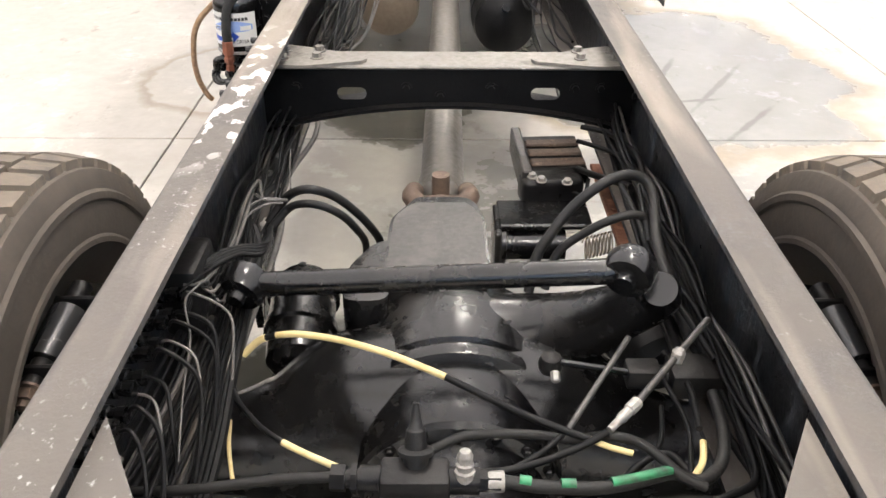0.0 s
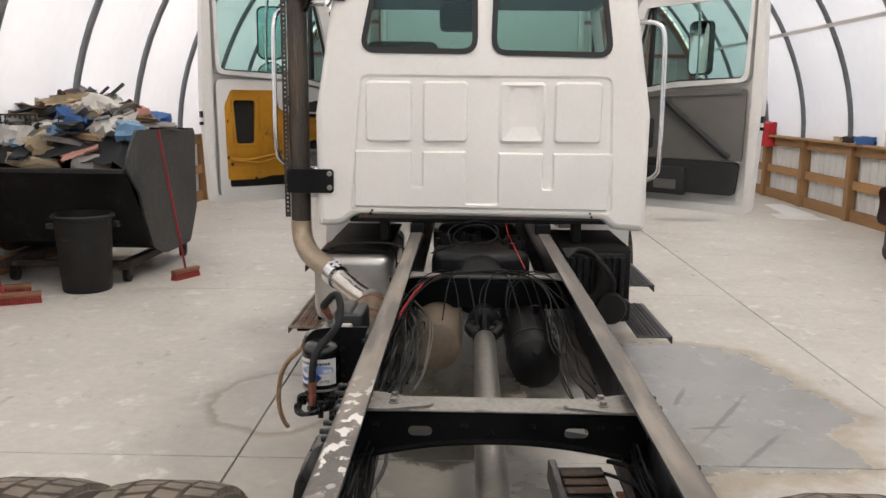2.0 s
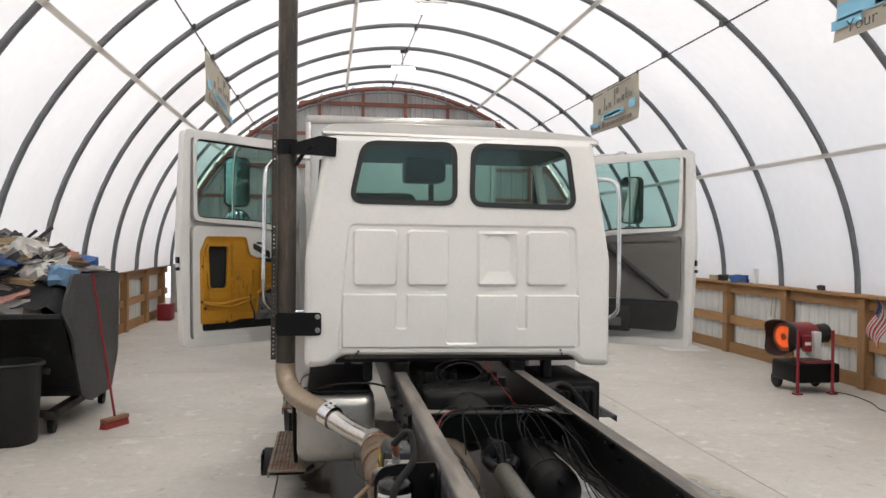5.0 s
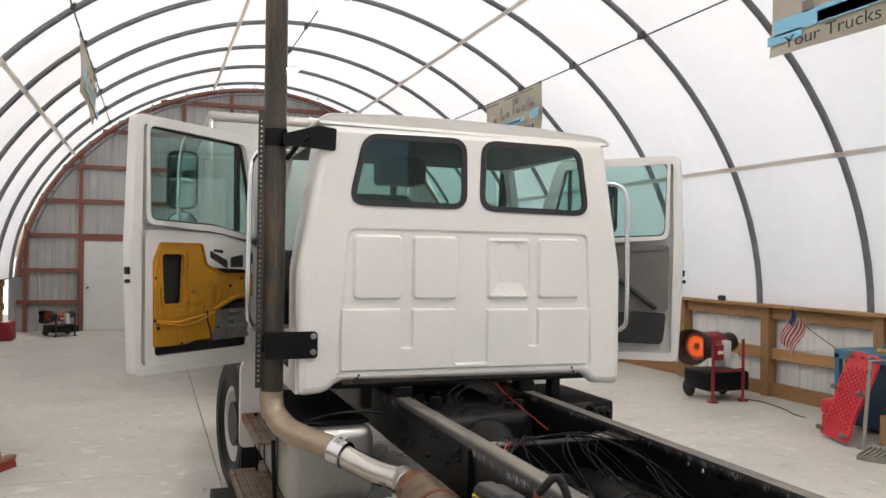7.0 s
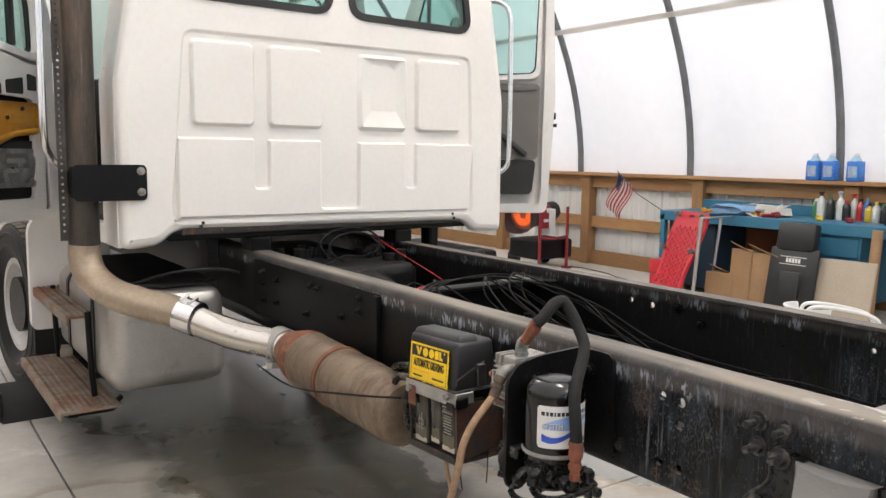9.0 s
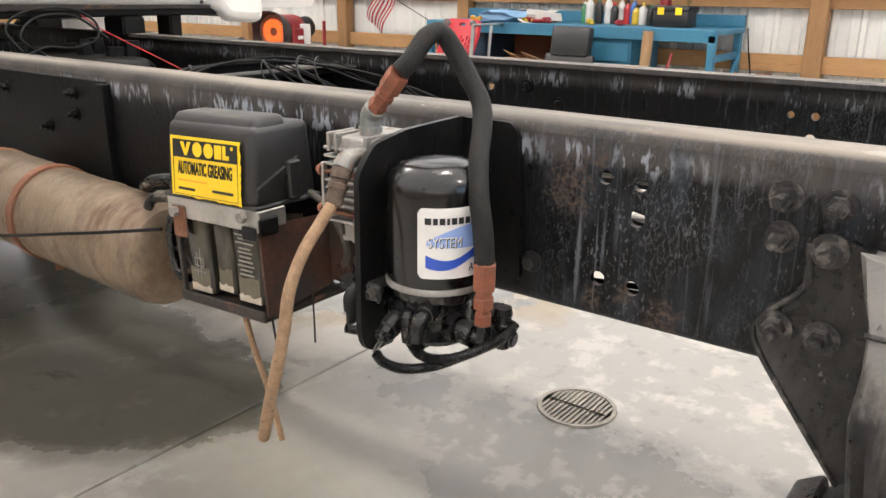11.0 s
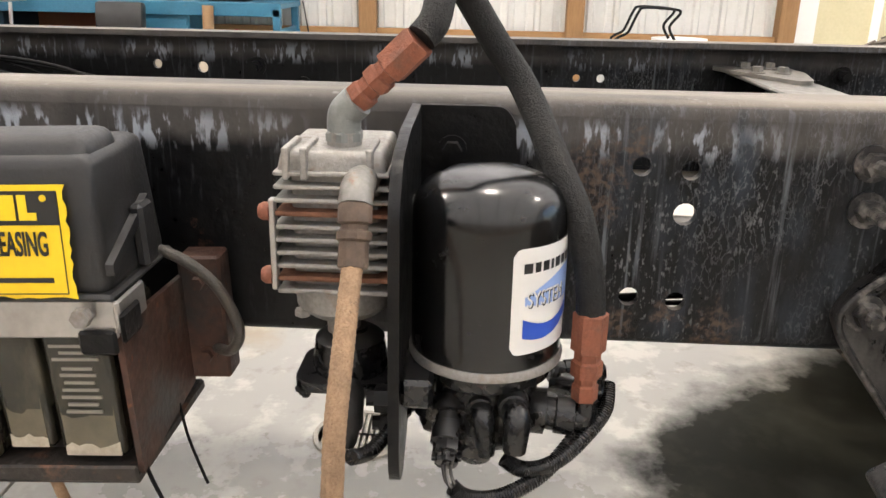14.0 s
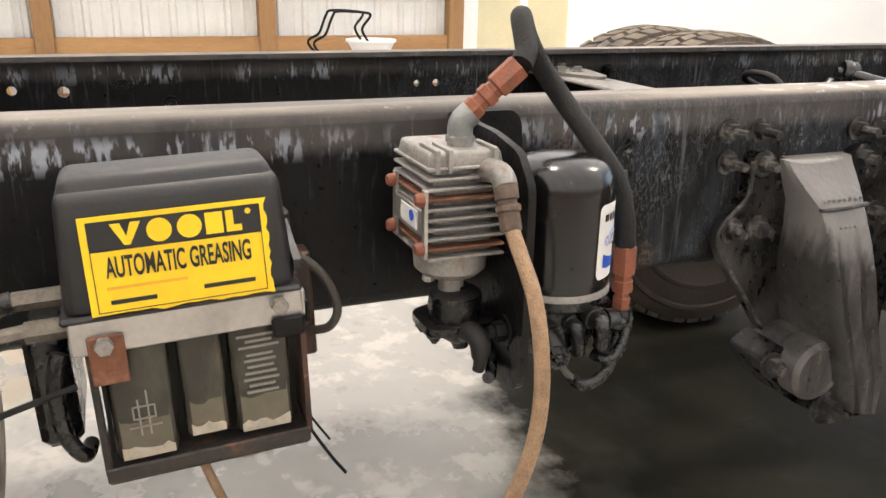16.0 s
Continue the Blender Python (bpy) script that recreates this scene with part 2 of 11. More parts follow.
# ---------------------------------------------------------------- materials
def surf(name, a, b=None, rough=0.5, metal=0.0, s1=2.5, s2=70.0, bump=0.12, stretch=(1, 1, 1), patches=(), vary=0.0, coat=0.0, spec=0.5, dust=None, world_at=False):
    """A worn surface: two colours mixed by a broad and a fine noise, fine relief, and patches of
    (colour, scale, from, to, roughness, metal, stretch) laid over it. dust: (colour, amount) on what faces up."""
    mt = bpy.data.materials.new(name)
    mt.use_nodes = True
    nt = mt.node_tree
    nd, ln = nt.nodes, nt.links
    bsdf = nd["Principled BSDF"]
    b = b or tuple(c * 0.75 for c in a)
    co = nd.new("ShaderNodeTexCoord")
    gp = nd.new("ShaderNodeNewGeometry")
    at = gp.outputs["Position"] if world_at else co.outputs["Object"]
    mp = nd.new("ShaderNodeMapping")
    mp.inputs["Scale"].default_value = stretch
    ln.new(at, mp.inputs["Vector"])

    def noise_tex(scale, vec, detail=5.0, rough_=0.6):
        n = nd.new("ShaderNodeTexNoise")
        n.inputs["Scale"].default_value, n.inputs["Detail"].default_value, n.inputs["Roughness"].default_value = scale, detail, rough_
        ln.new(vec, n.inputs["Vector"])
        return n.outputs["Fac"]

    def ramp(fac, lo, hi):
        r = nd.new("ShaderNodeMapRange")
        r.inputs["From Min"].default_value, r.inputs["From Max"].default_value = lo, hi
        ln.new(fac, r.inputs["Value"])
        return r.outputs["Result"]

    def mix(fac, c0, c1):
        m = nd.new("ShaderNodeMix")
        m.data_type = "RGBA"
        if isinstance(fac, float):
            m.inputs["Factor"].default_value = fac
        else:
            ln.new(fac, m.inputs["Factor"])
        for sock, c in ((m.inputs["A"], c0), (m.inputs["B"], c1)):
            if isinstance(c, tuple):
                sock.default_value = (*c, 1)
            else:
                ln.new(c, sock)
        return m.outputs["Result"]

    def fmix(fac, v0, v1):
        m = nd.new("ShaderNodeMix")
        m.data_type = "FLOAT"
        ln.new(fac, m.inputs["Factor"])
        for sock, c in ((m.inputs["A"], v0), (m.inputs["B"], v1)):
            if isinstance(c, float):
                sock.default_value = c
            else:
                ln.new(c, sock)
        return m.outputs["Result"]

    broad = noise_tex(s1, mp.outputs[0])
    fine = noise_tex(s2, mp.outputs[0])
    both = nd.new("ShaderNodeMath")
    both.operation = "ADD"
    ln.new(ramp(broad, 0.3, 0.7), both.inputs[0])
    ln.new(ramp(fine, 0.2, 0.8), both.inputs[1])
    col = mix(ramp(both.outputs[0], 0.4, 1.6), a, b)
    rg = fmix(ramp(fine, 0.3, 0.7), max(rough - 0.08, 0.02), min(rough + 0.08, 1.0))
    mtl = None
    for pc, scale, lo, hi, pr, pm, st in patches:
        pmap = nd.new("ShaderNodeMapping")
        pmap.inputs["Scale"].default_value = st
        pmap.inputs["Location"].default_value = (scale * 0.37, 1.7, scale * 0.11)
        ln.new(at, pmap.inputs["Vector"])
        f = ramp(noise_tex(scale, pmap.outputs[0], 8.0, 0.65), lo, hi)
        col = mix(f, col, pc)
        rg = fmix(f, rg, pr)
        mtl = fmix(f, metal if mtl is None else mtl, pm)
    if dust:
        g = nd.new("ShaderNodeNewGeometry")
        s = nd.new("ShaderNodeSeparateXYZ")
        ln.new(g.outputs["Normal"], s.inputs[0])
        up = ramp(s.outputs["Z"], 0.55, 0.95)
        k = nd.new("ShaderNodeMath")
        k.operation = "MULTIPLY"
        ln.new(up, k.inputs[0])
        ln.new(ramp(broad, 0.25, 0.25 + 0.6 / max(dust[1], 0.01)), k.inputs[1])
        col = mix(k.outputs[0], col, dust[0])
        rg = fmix(k.outputs[0], rg, 0.75)
    if vary:
        oi = nd.new("ShaderNodeObjectInfo")
        h = nd.new("ShaderNodeHueSaturation")
        ln.new(ramp_out(nd, ln, oi.outputs["Random"], 1 - vary, 1 + vary), h.inputs["Value"])
        ln.new(col, h.inputs["Color"])
        col = h.outputs[0]
    ln.new(col, bsdf.inputs["Base Color"])
    ln.new(rg, bsdf.inputs["Roughness"])
    if mtl is None:
        bsdf.inputs["Metallic"].default_value = metal
    else:
        ln.new(mtl, bsdf.inputs["Metallic"])
    bsdf.inputs["Specular IOR Level"].default_value = spec
    bsdf.inputs["Coat Weight"].default_value = coat
    if bump:
        bp = nd.new("ShaderNodeBump")
        bp.inputs["Strength"].default_value, bp.inputs["Distance"].default_value = bump, 0.004
        ln.new(fine, bp.inputs["Height"])
        ln.new(bp.outputs[0], bsdf.inputs["Normal"])
    return mt


def ramp_out(nd, ln, fac, lo, hi):
    r = nd.new("ShaderNodeMapRange")
    r.inputs["To Min"].default_value, r.inputs["To Max"].default_value = lo, hi
    ln.new(fac, r.inputs["Value"])
    return r.outputs["Result"]


def glass_mat(name, tint, rough=0.0):
    mt = bpy.data.materials.new(name)
    mt.use_nodes = True
    nd, ln = mt.node_tree.nodes, mt.node_tree.links
    nd.clear()
    out, mx, tr, gl, fr = (nd.new("ShaderNode" + k) for k in ("OutputMaterial", "MixShader", "BsdfTransparent", "BsdfGlossy", "Fresnel"))
    tr.inputs["Color"].default_value = (*tint, 1)
    gl.inputs["Roughness"].default_value = rough
    fr.inputs["IOR"].default_value = 1.45
    lim = nd.new("ShaderNodeMath")
    lim.operation = "MINIMUM"
    lim.inputs[1].default_value = 0.14
    ln.new(fr.outputs[0], lim.inputs[0])
    ln.new(lim.outputs[0], mx.inputs[0])
    ln.new(tr.outputs[0], mx.inputs[1])
    ln.new(gl.outputs[0], mx.inputs[2])
    ln.new(mx.outputs[0], out.inputs["Surface"])
    return mt


def glow_mat(name, colour, strength):
    mt = bpy.data.materials.new(name)
    mt.use_nodes = True
    b = mt.node_tree.nodes["Principled BSDF"]
    b.inputs["Base Color"].default_value = (*colour, 1)
    b.inputs["Emission Color"].default_value = (*colour, 1)
    b.inputs["Emission Strength"].default_value = strength
    return mt


ONE = (1, 1, 1)
RUST = (0.19, 0.065, 0.025)
m_white = surf("white_cab_paint", (0.80, 0.78, 0.745), (0.73, 0.71, 0.675), 0.34, s1=1.6, s2=45, bump=0.015, coat=0.25,
               patches=[((0.42, 0.38, 0.32), 3.0, 0.66, 0.95, 0.6, 0.0, (1, 1, 0.5))])
m_black = surf("black_chassis_paint", (0.004, 0.004, 0.0045), (0.009, 0.0088, 0.0085), 0.38, s1=5, s2=90, bump=0.25, spec=0.16,
               patches=[((0.05, 0.047, 0.044), 14, 0.66, 0.9, 0.7, 0.0, ONE)], dust=((0.04, 0.036, 0.032), 0.4))
m_rubber = surf("black_rubber", (0.009, 0.009, 0.009), (0.018, 0.017, 0.016), 0.5, s1=9, s2=160, bump=0.3, spec=0.3, dust=((0.03, 0.028, 0.025), 0.35))
m_plastic = surf("black_moulded_plastic", (0.012, 0.012, 0.013), (0.02, 0.02, 0.02), 0.38, s1=8, s2=260, bump=0.12, dust=((0.05, 0.047, 0.044), 0.5))
m_cast = surf("black_painted_casting", (0.005, 0.005, 0.0055), (0.011, 0.0107, 0.0103), 0.34, s1=6, s2=55, bump=0.5, spec=0.2,
              patches=[((0.12, 0.112, 0.105), 30, 0.66, 0.8, 0.7, 0.0, ONE)], dust=((0.05, 0.045, 0.04), 0.45))
m_rust = surf("rusty_steel", (0.20, 0.075, 0.035), (0.10, 0.045, 0.025), 0.8, s1=12, s2=120, bump=0.5,
              patches=[((0.32, 0.15, 0.09), 25, 0.5, 0.7, 0.85, 0.0, ONE)])
m_rustred = surf("orange_rusted_fitting", (0.28, 0.088, 0.045), (0.17, 0.062, 0.036), 0.72, s1=30, s2=300, bump=0.4,
                 patches=[((0.14, 0.07, 0.05), 45, 0.55, 0.75, 0.8, 0.0, ONE)])
m_alu = surf("dull_aluminium", (0.50, 0.485, 0.46), (0.40, 0.39, 0.365), 0.36, 0.8, s1=5, s2=120, bump=0.02,
             patches=[((0.30, 0.27, 0.23), 7, 0.55, 0.8, 0.6, 0.3, ONE)])
m_castalu = surf("cast_aluminium", (0.38, 0.365, 0.34), (0.24, 0.225, 0.205), 0.55, 0.55, s1=20, s2=200, bump=0.35,
                 patches=[((0.20, 0.13, 0.09), 30, 0.58, 0.75, 0.8, 0.1, ONE)])
m_steel = surf("bright_steel_pipe", (0.66, 0.63, 0.58), (0.60, 0.57, 0.52), 0.22, 0.95, s1=2, s2=9, bump=0.0)
m_axle = surf("greasy_black_axle_casting", (0.0035, 0.0035, 0.004), (0.009, 0.0085, 0.008), 0.24, s1=4, s2=26, bump=0.22, spec=0.5,
              patches=[((0.028, 0.025, 0.022), 4, 0.52, 0.74, 0.42, 0.0, ONE), ((0.006, 0.006, 0.006), 14, 0.56, 0.68, 0.16, 0.0, ONE), ((0.12, 0.11, 0.10), 90, 0.72, 0.78, 0.7, 0.0, ONE)])
m_port = surf("black_nylon_fitting", (0.005, 0.005, 0.0055), (0.009, 0.009, 0.009), 0.26, s1=20, s2=90, bump=0.06, spec=0.5,
              patches=[((0.07, 0.066, 0.062), 70, 0.68, 0.80, 0.6, 0.0, ONE)], dust=((0.045, 0.042, 0.038), 0.5))
m_dusty = surf("dust_covered_black_steel", (0.21, 0.195, 0.17), (0.13, 0.12, 0.105), 0.42, s1=6, s2=70, bump=0.2,
               patches=[((0.035, 0.033, 0.03), 12, 0.56, 0.72, 0.5, 0.0, ONE), ((0.42, 0.40, 0.36), 40, 0.66, 0.72, 0.6, 0.0, ONE)])
m_hanger = surf("weathered_hanger_casting", (0.005, 0.005, 0.0055), (0.010, 0.0098, 0.0095), 0.28, s1=6, s2=60, bump=0.6, spec=0.4,
                patches=[((0.075, 0.07, 0.065), 9, 0.50, 0.70, 0.65, 0.0, (1, 1, 0.35)), ((0.17, 0.165, 0.155), 90, 0.63, 0.70, 0.8, 0.0, (1, 1, 0.5))])
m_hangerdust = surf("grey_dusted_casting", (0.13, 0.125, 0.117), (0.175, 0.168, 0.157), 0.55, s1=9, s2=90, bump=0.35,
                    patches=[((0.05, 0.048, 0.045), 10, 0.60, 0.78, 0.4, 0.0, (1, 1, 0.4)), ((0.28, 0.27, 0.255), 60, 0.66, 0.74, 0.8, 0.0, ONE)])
m_legdust = surf("streaked_black_leg_casting", (0.018, 0.0175, 0.017), (0.045, 0.043, 0.041), 0.32, s1=8, s2=80, bump=0.6, spec=0.4,
                 patches=[((0.13, 0.125, 0.117), 7, 0.46, 0.66, 0.55, 0.0, (1, 2.2, 0.3)), ((0.22, 0.21, 0.20), 90, 0.62, 0.70, 0.8, 0.0, (1, 1, 0.5))])


def leg_mat():
    """Casting dusted pale over its upper half, the dust giving out in ragged runs further down."""
    mt = surf("half_dusted_casting", (0.016, 0.0155, 0.015), (0.038, 0.036, 0.034), 0.34, s1=8, s2=80, bump=0.5, spec=0.4,
              patches=[((0.13, 0.125, 0.117), 7, 0.52, 0.70, 0.55, 0.0, (1, 2.2, 0.3)), ((0.22, 0.21, 0.20), 90, 0.64, 0.72, 0.8, 0.0, (1, 1, 0.5))])
    nd, ln = mt.node_tree.nodes, mt.node_tree.links
    bsdf = nd["Principled BSDF"]
    g, sp, mp, n = nd.new("ShaderNodeNewGeometry"), nd.new("ShaderNodeSeparateXYZ"), nd.new("ShaderNodeMapping"), nd.new("ShaderNodeTexNoise")
    ln.new(g.outputs["Position"], sp.inputs[0])
    ln.new(g.outputs["Position"], mp.inputs["Vector"])
    mp.inputs["Scale"].default_value = (1, 1, 0.25)
    n.inputs["Scale"].default_value, n.inputs["Detail"].default_value = 45, 6
    ln.new(mp.outputs[0], n.inputs["Vector"])
    k = nd.new("ShaderNodeMath")
    k.operation = "MULTIPLY_ADD"
    ln.new(n.outputs["Fac"], k.inputs[0])
    k.inputs[1].default_value = 0.16
    ln.new(sp.outputs["Z"], k.inputs[2])
    r = nd.new("ShaderNodeMapRange")
    r.inputs["From Min"].default_value, r.inputs["From Max"].default_value = 0.80, 0.855
    ln.new(k.outputs[0], r.inputs["Value"])
    m = nd.new("ShaderNodeMix")
    m.data_type = "RGBA"
    ln.new(r.outputs[0], m.inputs["Factor"])
    ln.new(bsdf.inputs["Base Color"].links[0].from_socket, m.inputs["A"])
    m.inputs["B"].default_value = (0.145, 0.139, 0.130, 1)
    ln.new(m.outputs["Result"], bsdf.inputs["Base Color"])
    return mt


m_leg = leg_mat()
m_nut = surf("dust_rimmed_black_nut", (0.010, 0.010, 0.010), (0.03, 0.028, 0.027), 0.4, s1=30, s2=150, bump=0.5, spec=0.4,
             patches=[((0.17, 0.155, 0.14), 45, 0.50, 0.68, 0.8, 0.0, ONE)])
m_joint_rust = surf("dull_brown_joint", (0.13, 0.085, 0.058), (0.07, 0.05, 0.038), 0.7, s1=14, s2=120, bump=0.4,
                    patches=[((0.24, 0.18, 0.13), 20, 0.58, 0.7, 0.7, 0.2, ONE)])
m_tray = surf("blackened_rusty_steel", (0.045, 0.036, 0.03), (0.022, 0.020, 0.018), 0.6, 0.2, s1=10, s2=120, bump=0.4,
              patches=[((0.19, 0.09, 0.05), 16, 0.55, 0.68, 0.85, 0.0, ONE), ((0.20, 0.19, 0.175), 30, 0.64, 0.72, 0.6, 0.2, ONE)])
m_stack = surf("heat_stained_steel", (0.085, 0.072, 0.06), (0.035, 0.030, 0.026), 0.42, 0.6, s1=2.2, s2=60, bump=0.08, stretch=(3, 3, 0.5),
               patches=[((0.16, 0.11, 0.075), 4, 0.55, 0.8, 0.6, 0.4, (2, 2, 0.3)), ((0.20, 0.175, 0.15), 9, 0.62, 0.74, 0.5, 0.5, (3, 3, 0.2))])
m_pipe = surf("dusty_steel_elbow", (0.46, 0.37, 0.27), (0.33, 0.27, 0.20), 0.45, 0.6, s1=4, s2=60, bump=0.12,
              patches=[((0.24, 0.15, 0.09), 6, 0.6, 0.8, 0.7, 0.2, ONE)])
m_muffler = surf("stained_muffler_shell", (0.27, 0.205, 0.14), (0.15, 0.112, 0.078), 0.38, 0.45, s1=5, s2=70, bump=0.06, stretch=(1, 2.5, 1),
                 patches=[((0.10, 0.055, 0.03), 6, 0.50, 0.70, 0.7, 0.1, (1, 2.5, 1)), ((0.06, 0.045, 0.035), 3, 0.56, 0.74, 0.6, 0.2, (1, 0.4, 1))])
m_chrome = surf("chrome", (0.75, 0.75, 0.75), (0.68, 0.68, 0.68), 0.12, 1.0, s1=4, s2=90, bump=0.01)
m_yellow = surf("yellow_sticker", (0.90, 0.62, 0.02), (0.84, 0.55, 0.02), 0.4, s1=10, s2=80, bump=0.02)
m_ink = surf("black_ink", (0.012, 0.012, 0.012), (0.02, 0.02, 0.02), 0.4, bump=0.0)
m_paper = surf("white_sticker", (0.72, 0.71, 0.68), (0.66, 0.65, 0.62), 0.42, s1=9, s2=90, bump=0.02)
m_blue = surf("blue_ink", (0.02, 0.07, 0.42), (0.03, 0.09, 0.46), 0.4, bump=0.0)
m_paleblue = surf("pale_blue_ink", (0.22, 0.34, 0.66), (0.28, 0.40, 0.70), 0.4, bump=0.0)
m_hose = surf("braided_brown_hose", (0.44, 0.285, 0.17), (0.24, 0.15, 0.088), 0.8, s1=60, s2=420, bump=0.9, patches=[((0.09, 0.065, 0.05), 90, 0.62, 0.70, 0.9, 0.0, ONE)])
m_blackhose = surf("braided_black_hose", (0.008, 0.008, 0.008), (0.020, 0.019, 0.018), 0.6, s1=40, s2=420, bump=0.8, spec=0.3, dust=((0.04, 0.037, 0.034), 0.35))
m_cable = surf("black_cable", (0.004, 0.004, 0.004), (0.008, 0.008, 0.008), 0.42, s1=9, s2=200, bump=0.1, spec=0.16)
m_redwire = surf("red_cable", (0.45, 0.02, 0.025), (0.30, 0.02, 0.02), 0.45, bump=0.05)
m_greywire = surf("grey_cable", (0.11, 0.10, 0.09), (0.05, 0.047, 0.043), 0.45, bump=0.05)
m_yelwire = surf("yellowed_nylon_line", (0.66, 0.54, 0.28), (0.45, 0.34, 0.14), 0.4, s1=7, s2=60, bump=0.05)
m_greenwire = surf("green_marked_line", (0.03, 0.30, 0.12), (0.03, 0.035, 0.03), 0.4, s1=14, s2=60, bump=0.05)
m_grease = surf("smoky_clear_reservoir", (0.032, 0.029, 0.020), (0.020, 0.0185, 0.0135), 0.16, s1=9, s2=60, bump=0.04,
                patches=[((0.085, 0.075, 0.050), 11, 0.56, 0.78, 0.3, 0.0, (1, 1, 0.45))])
m_residue = surf("tan_grease_behind_smoky_plastic", (0.125, 0.108, 0.072), (0.085, 0.074, 0.050), 0.18, s1=14, s2=60, bump=0.04,
                 patches=[((0.24, 0.195, 0.125), 26, 0.55, 0.72, 0.4, 0.0, (1, 1, 0.6))])
m_greasewhite = surf("dried_pale_grease", (0.50, 0.45, 0.36), (0.36, 0.31, 0.23), 0.7, s1=30, s2=150, bump=0.5)
m_tyre = surf("dusty_tyre_rubber", (0.058, 0.048, 0.039), (0.095, 0.078, 0.062), 0.85, s1=6, s2=60, bump=0.35,
              patches=[((0.10, 0.08, 0.06), 6, 0.54, 0.78, 0.9, 0.0, ONE)], dust=((0.09, 0.073, 0.056), 0.6))
m_tread = surf("dusty_brown_tread", (0.105, 0.088, 0.070), (0.17, 0.138, 0.105), 0.9, s1=7, s2=60, bump=0.4,
               patches=[((0.075, 0.068, 0.06), 9, 0.52, 0.68, 0.9, 0.0, ONE), ((0.32, 0.26, 0.19), 14, 0.62, 0.75, 0.9, 0.0, ONE)])
m_rim = surf("white_wheel_rim", (0.62, 0.61, 0.59), (0.45, 0.43, 0.40), 0.45, s1=6, s2=60)
m_dark = surf("dark_cab_trim", (0.022, 0.022, 0.022), (0.035, 0.034, 0.033), 0.65, s1=8, s2=220, bump=0.2)
m_grey = surf("grey_door_trim", (0.17, 0.16, 0.145), (0.14, 0.13, 0.12), 0.65, s1=4, s2=240, bump=0.2)
m_orange = surf("orange_inner_door_skin", (0.62, 0.30, 0.025), (0.50, 0.23, 0.02), 0.42, s1=5, s2=60, bump=0.04,
                patches=[((0.20, 0.13, 0.05), 12, 0.62, 0.8, 0.7, 0.0, ONE)])
m_glass = glass_mat("green_tinted_glass", (0.66, 0.80, 0.77))
m_mirror = surf("mirror_glass", (0.86, 0.88, 0.88), (0.85, 0.87, 0.87), 0.02, 1.0, bump=0.0)
m_gasket = surf("window_rubber_seal", (0.012, 0.012, 0.012), (0.02, 0.02, 0.02), 0.5, bump=0.05)

# ---------------------------------------------------------------- the building
XL, XR, YN, YF = -4.85, 6.15, -6.5, 20.45     # inner faces of the long walls, and the two ends
XC, HALF, FOOT, RISE = 0.655, 5.385, 1.235, 4.715  # the hoops: middle, half span, foot height, rise
HOOPS = [9.04 + 1.815 * k for k in range(-8, 7)]


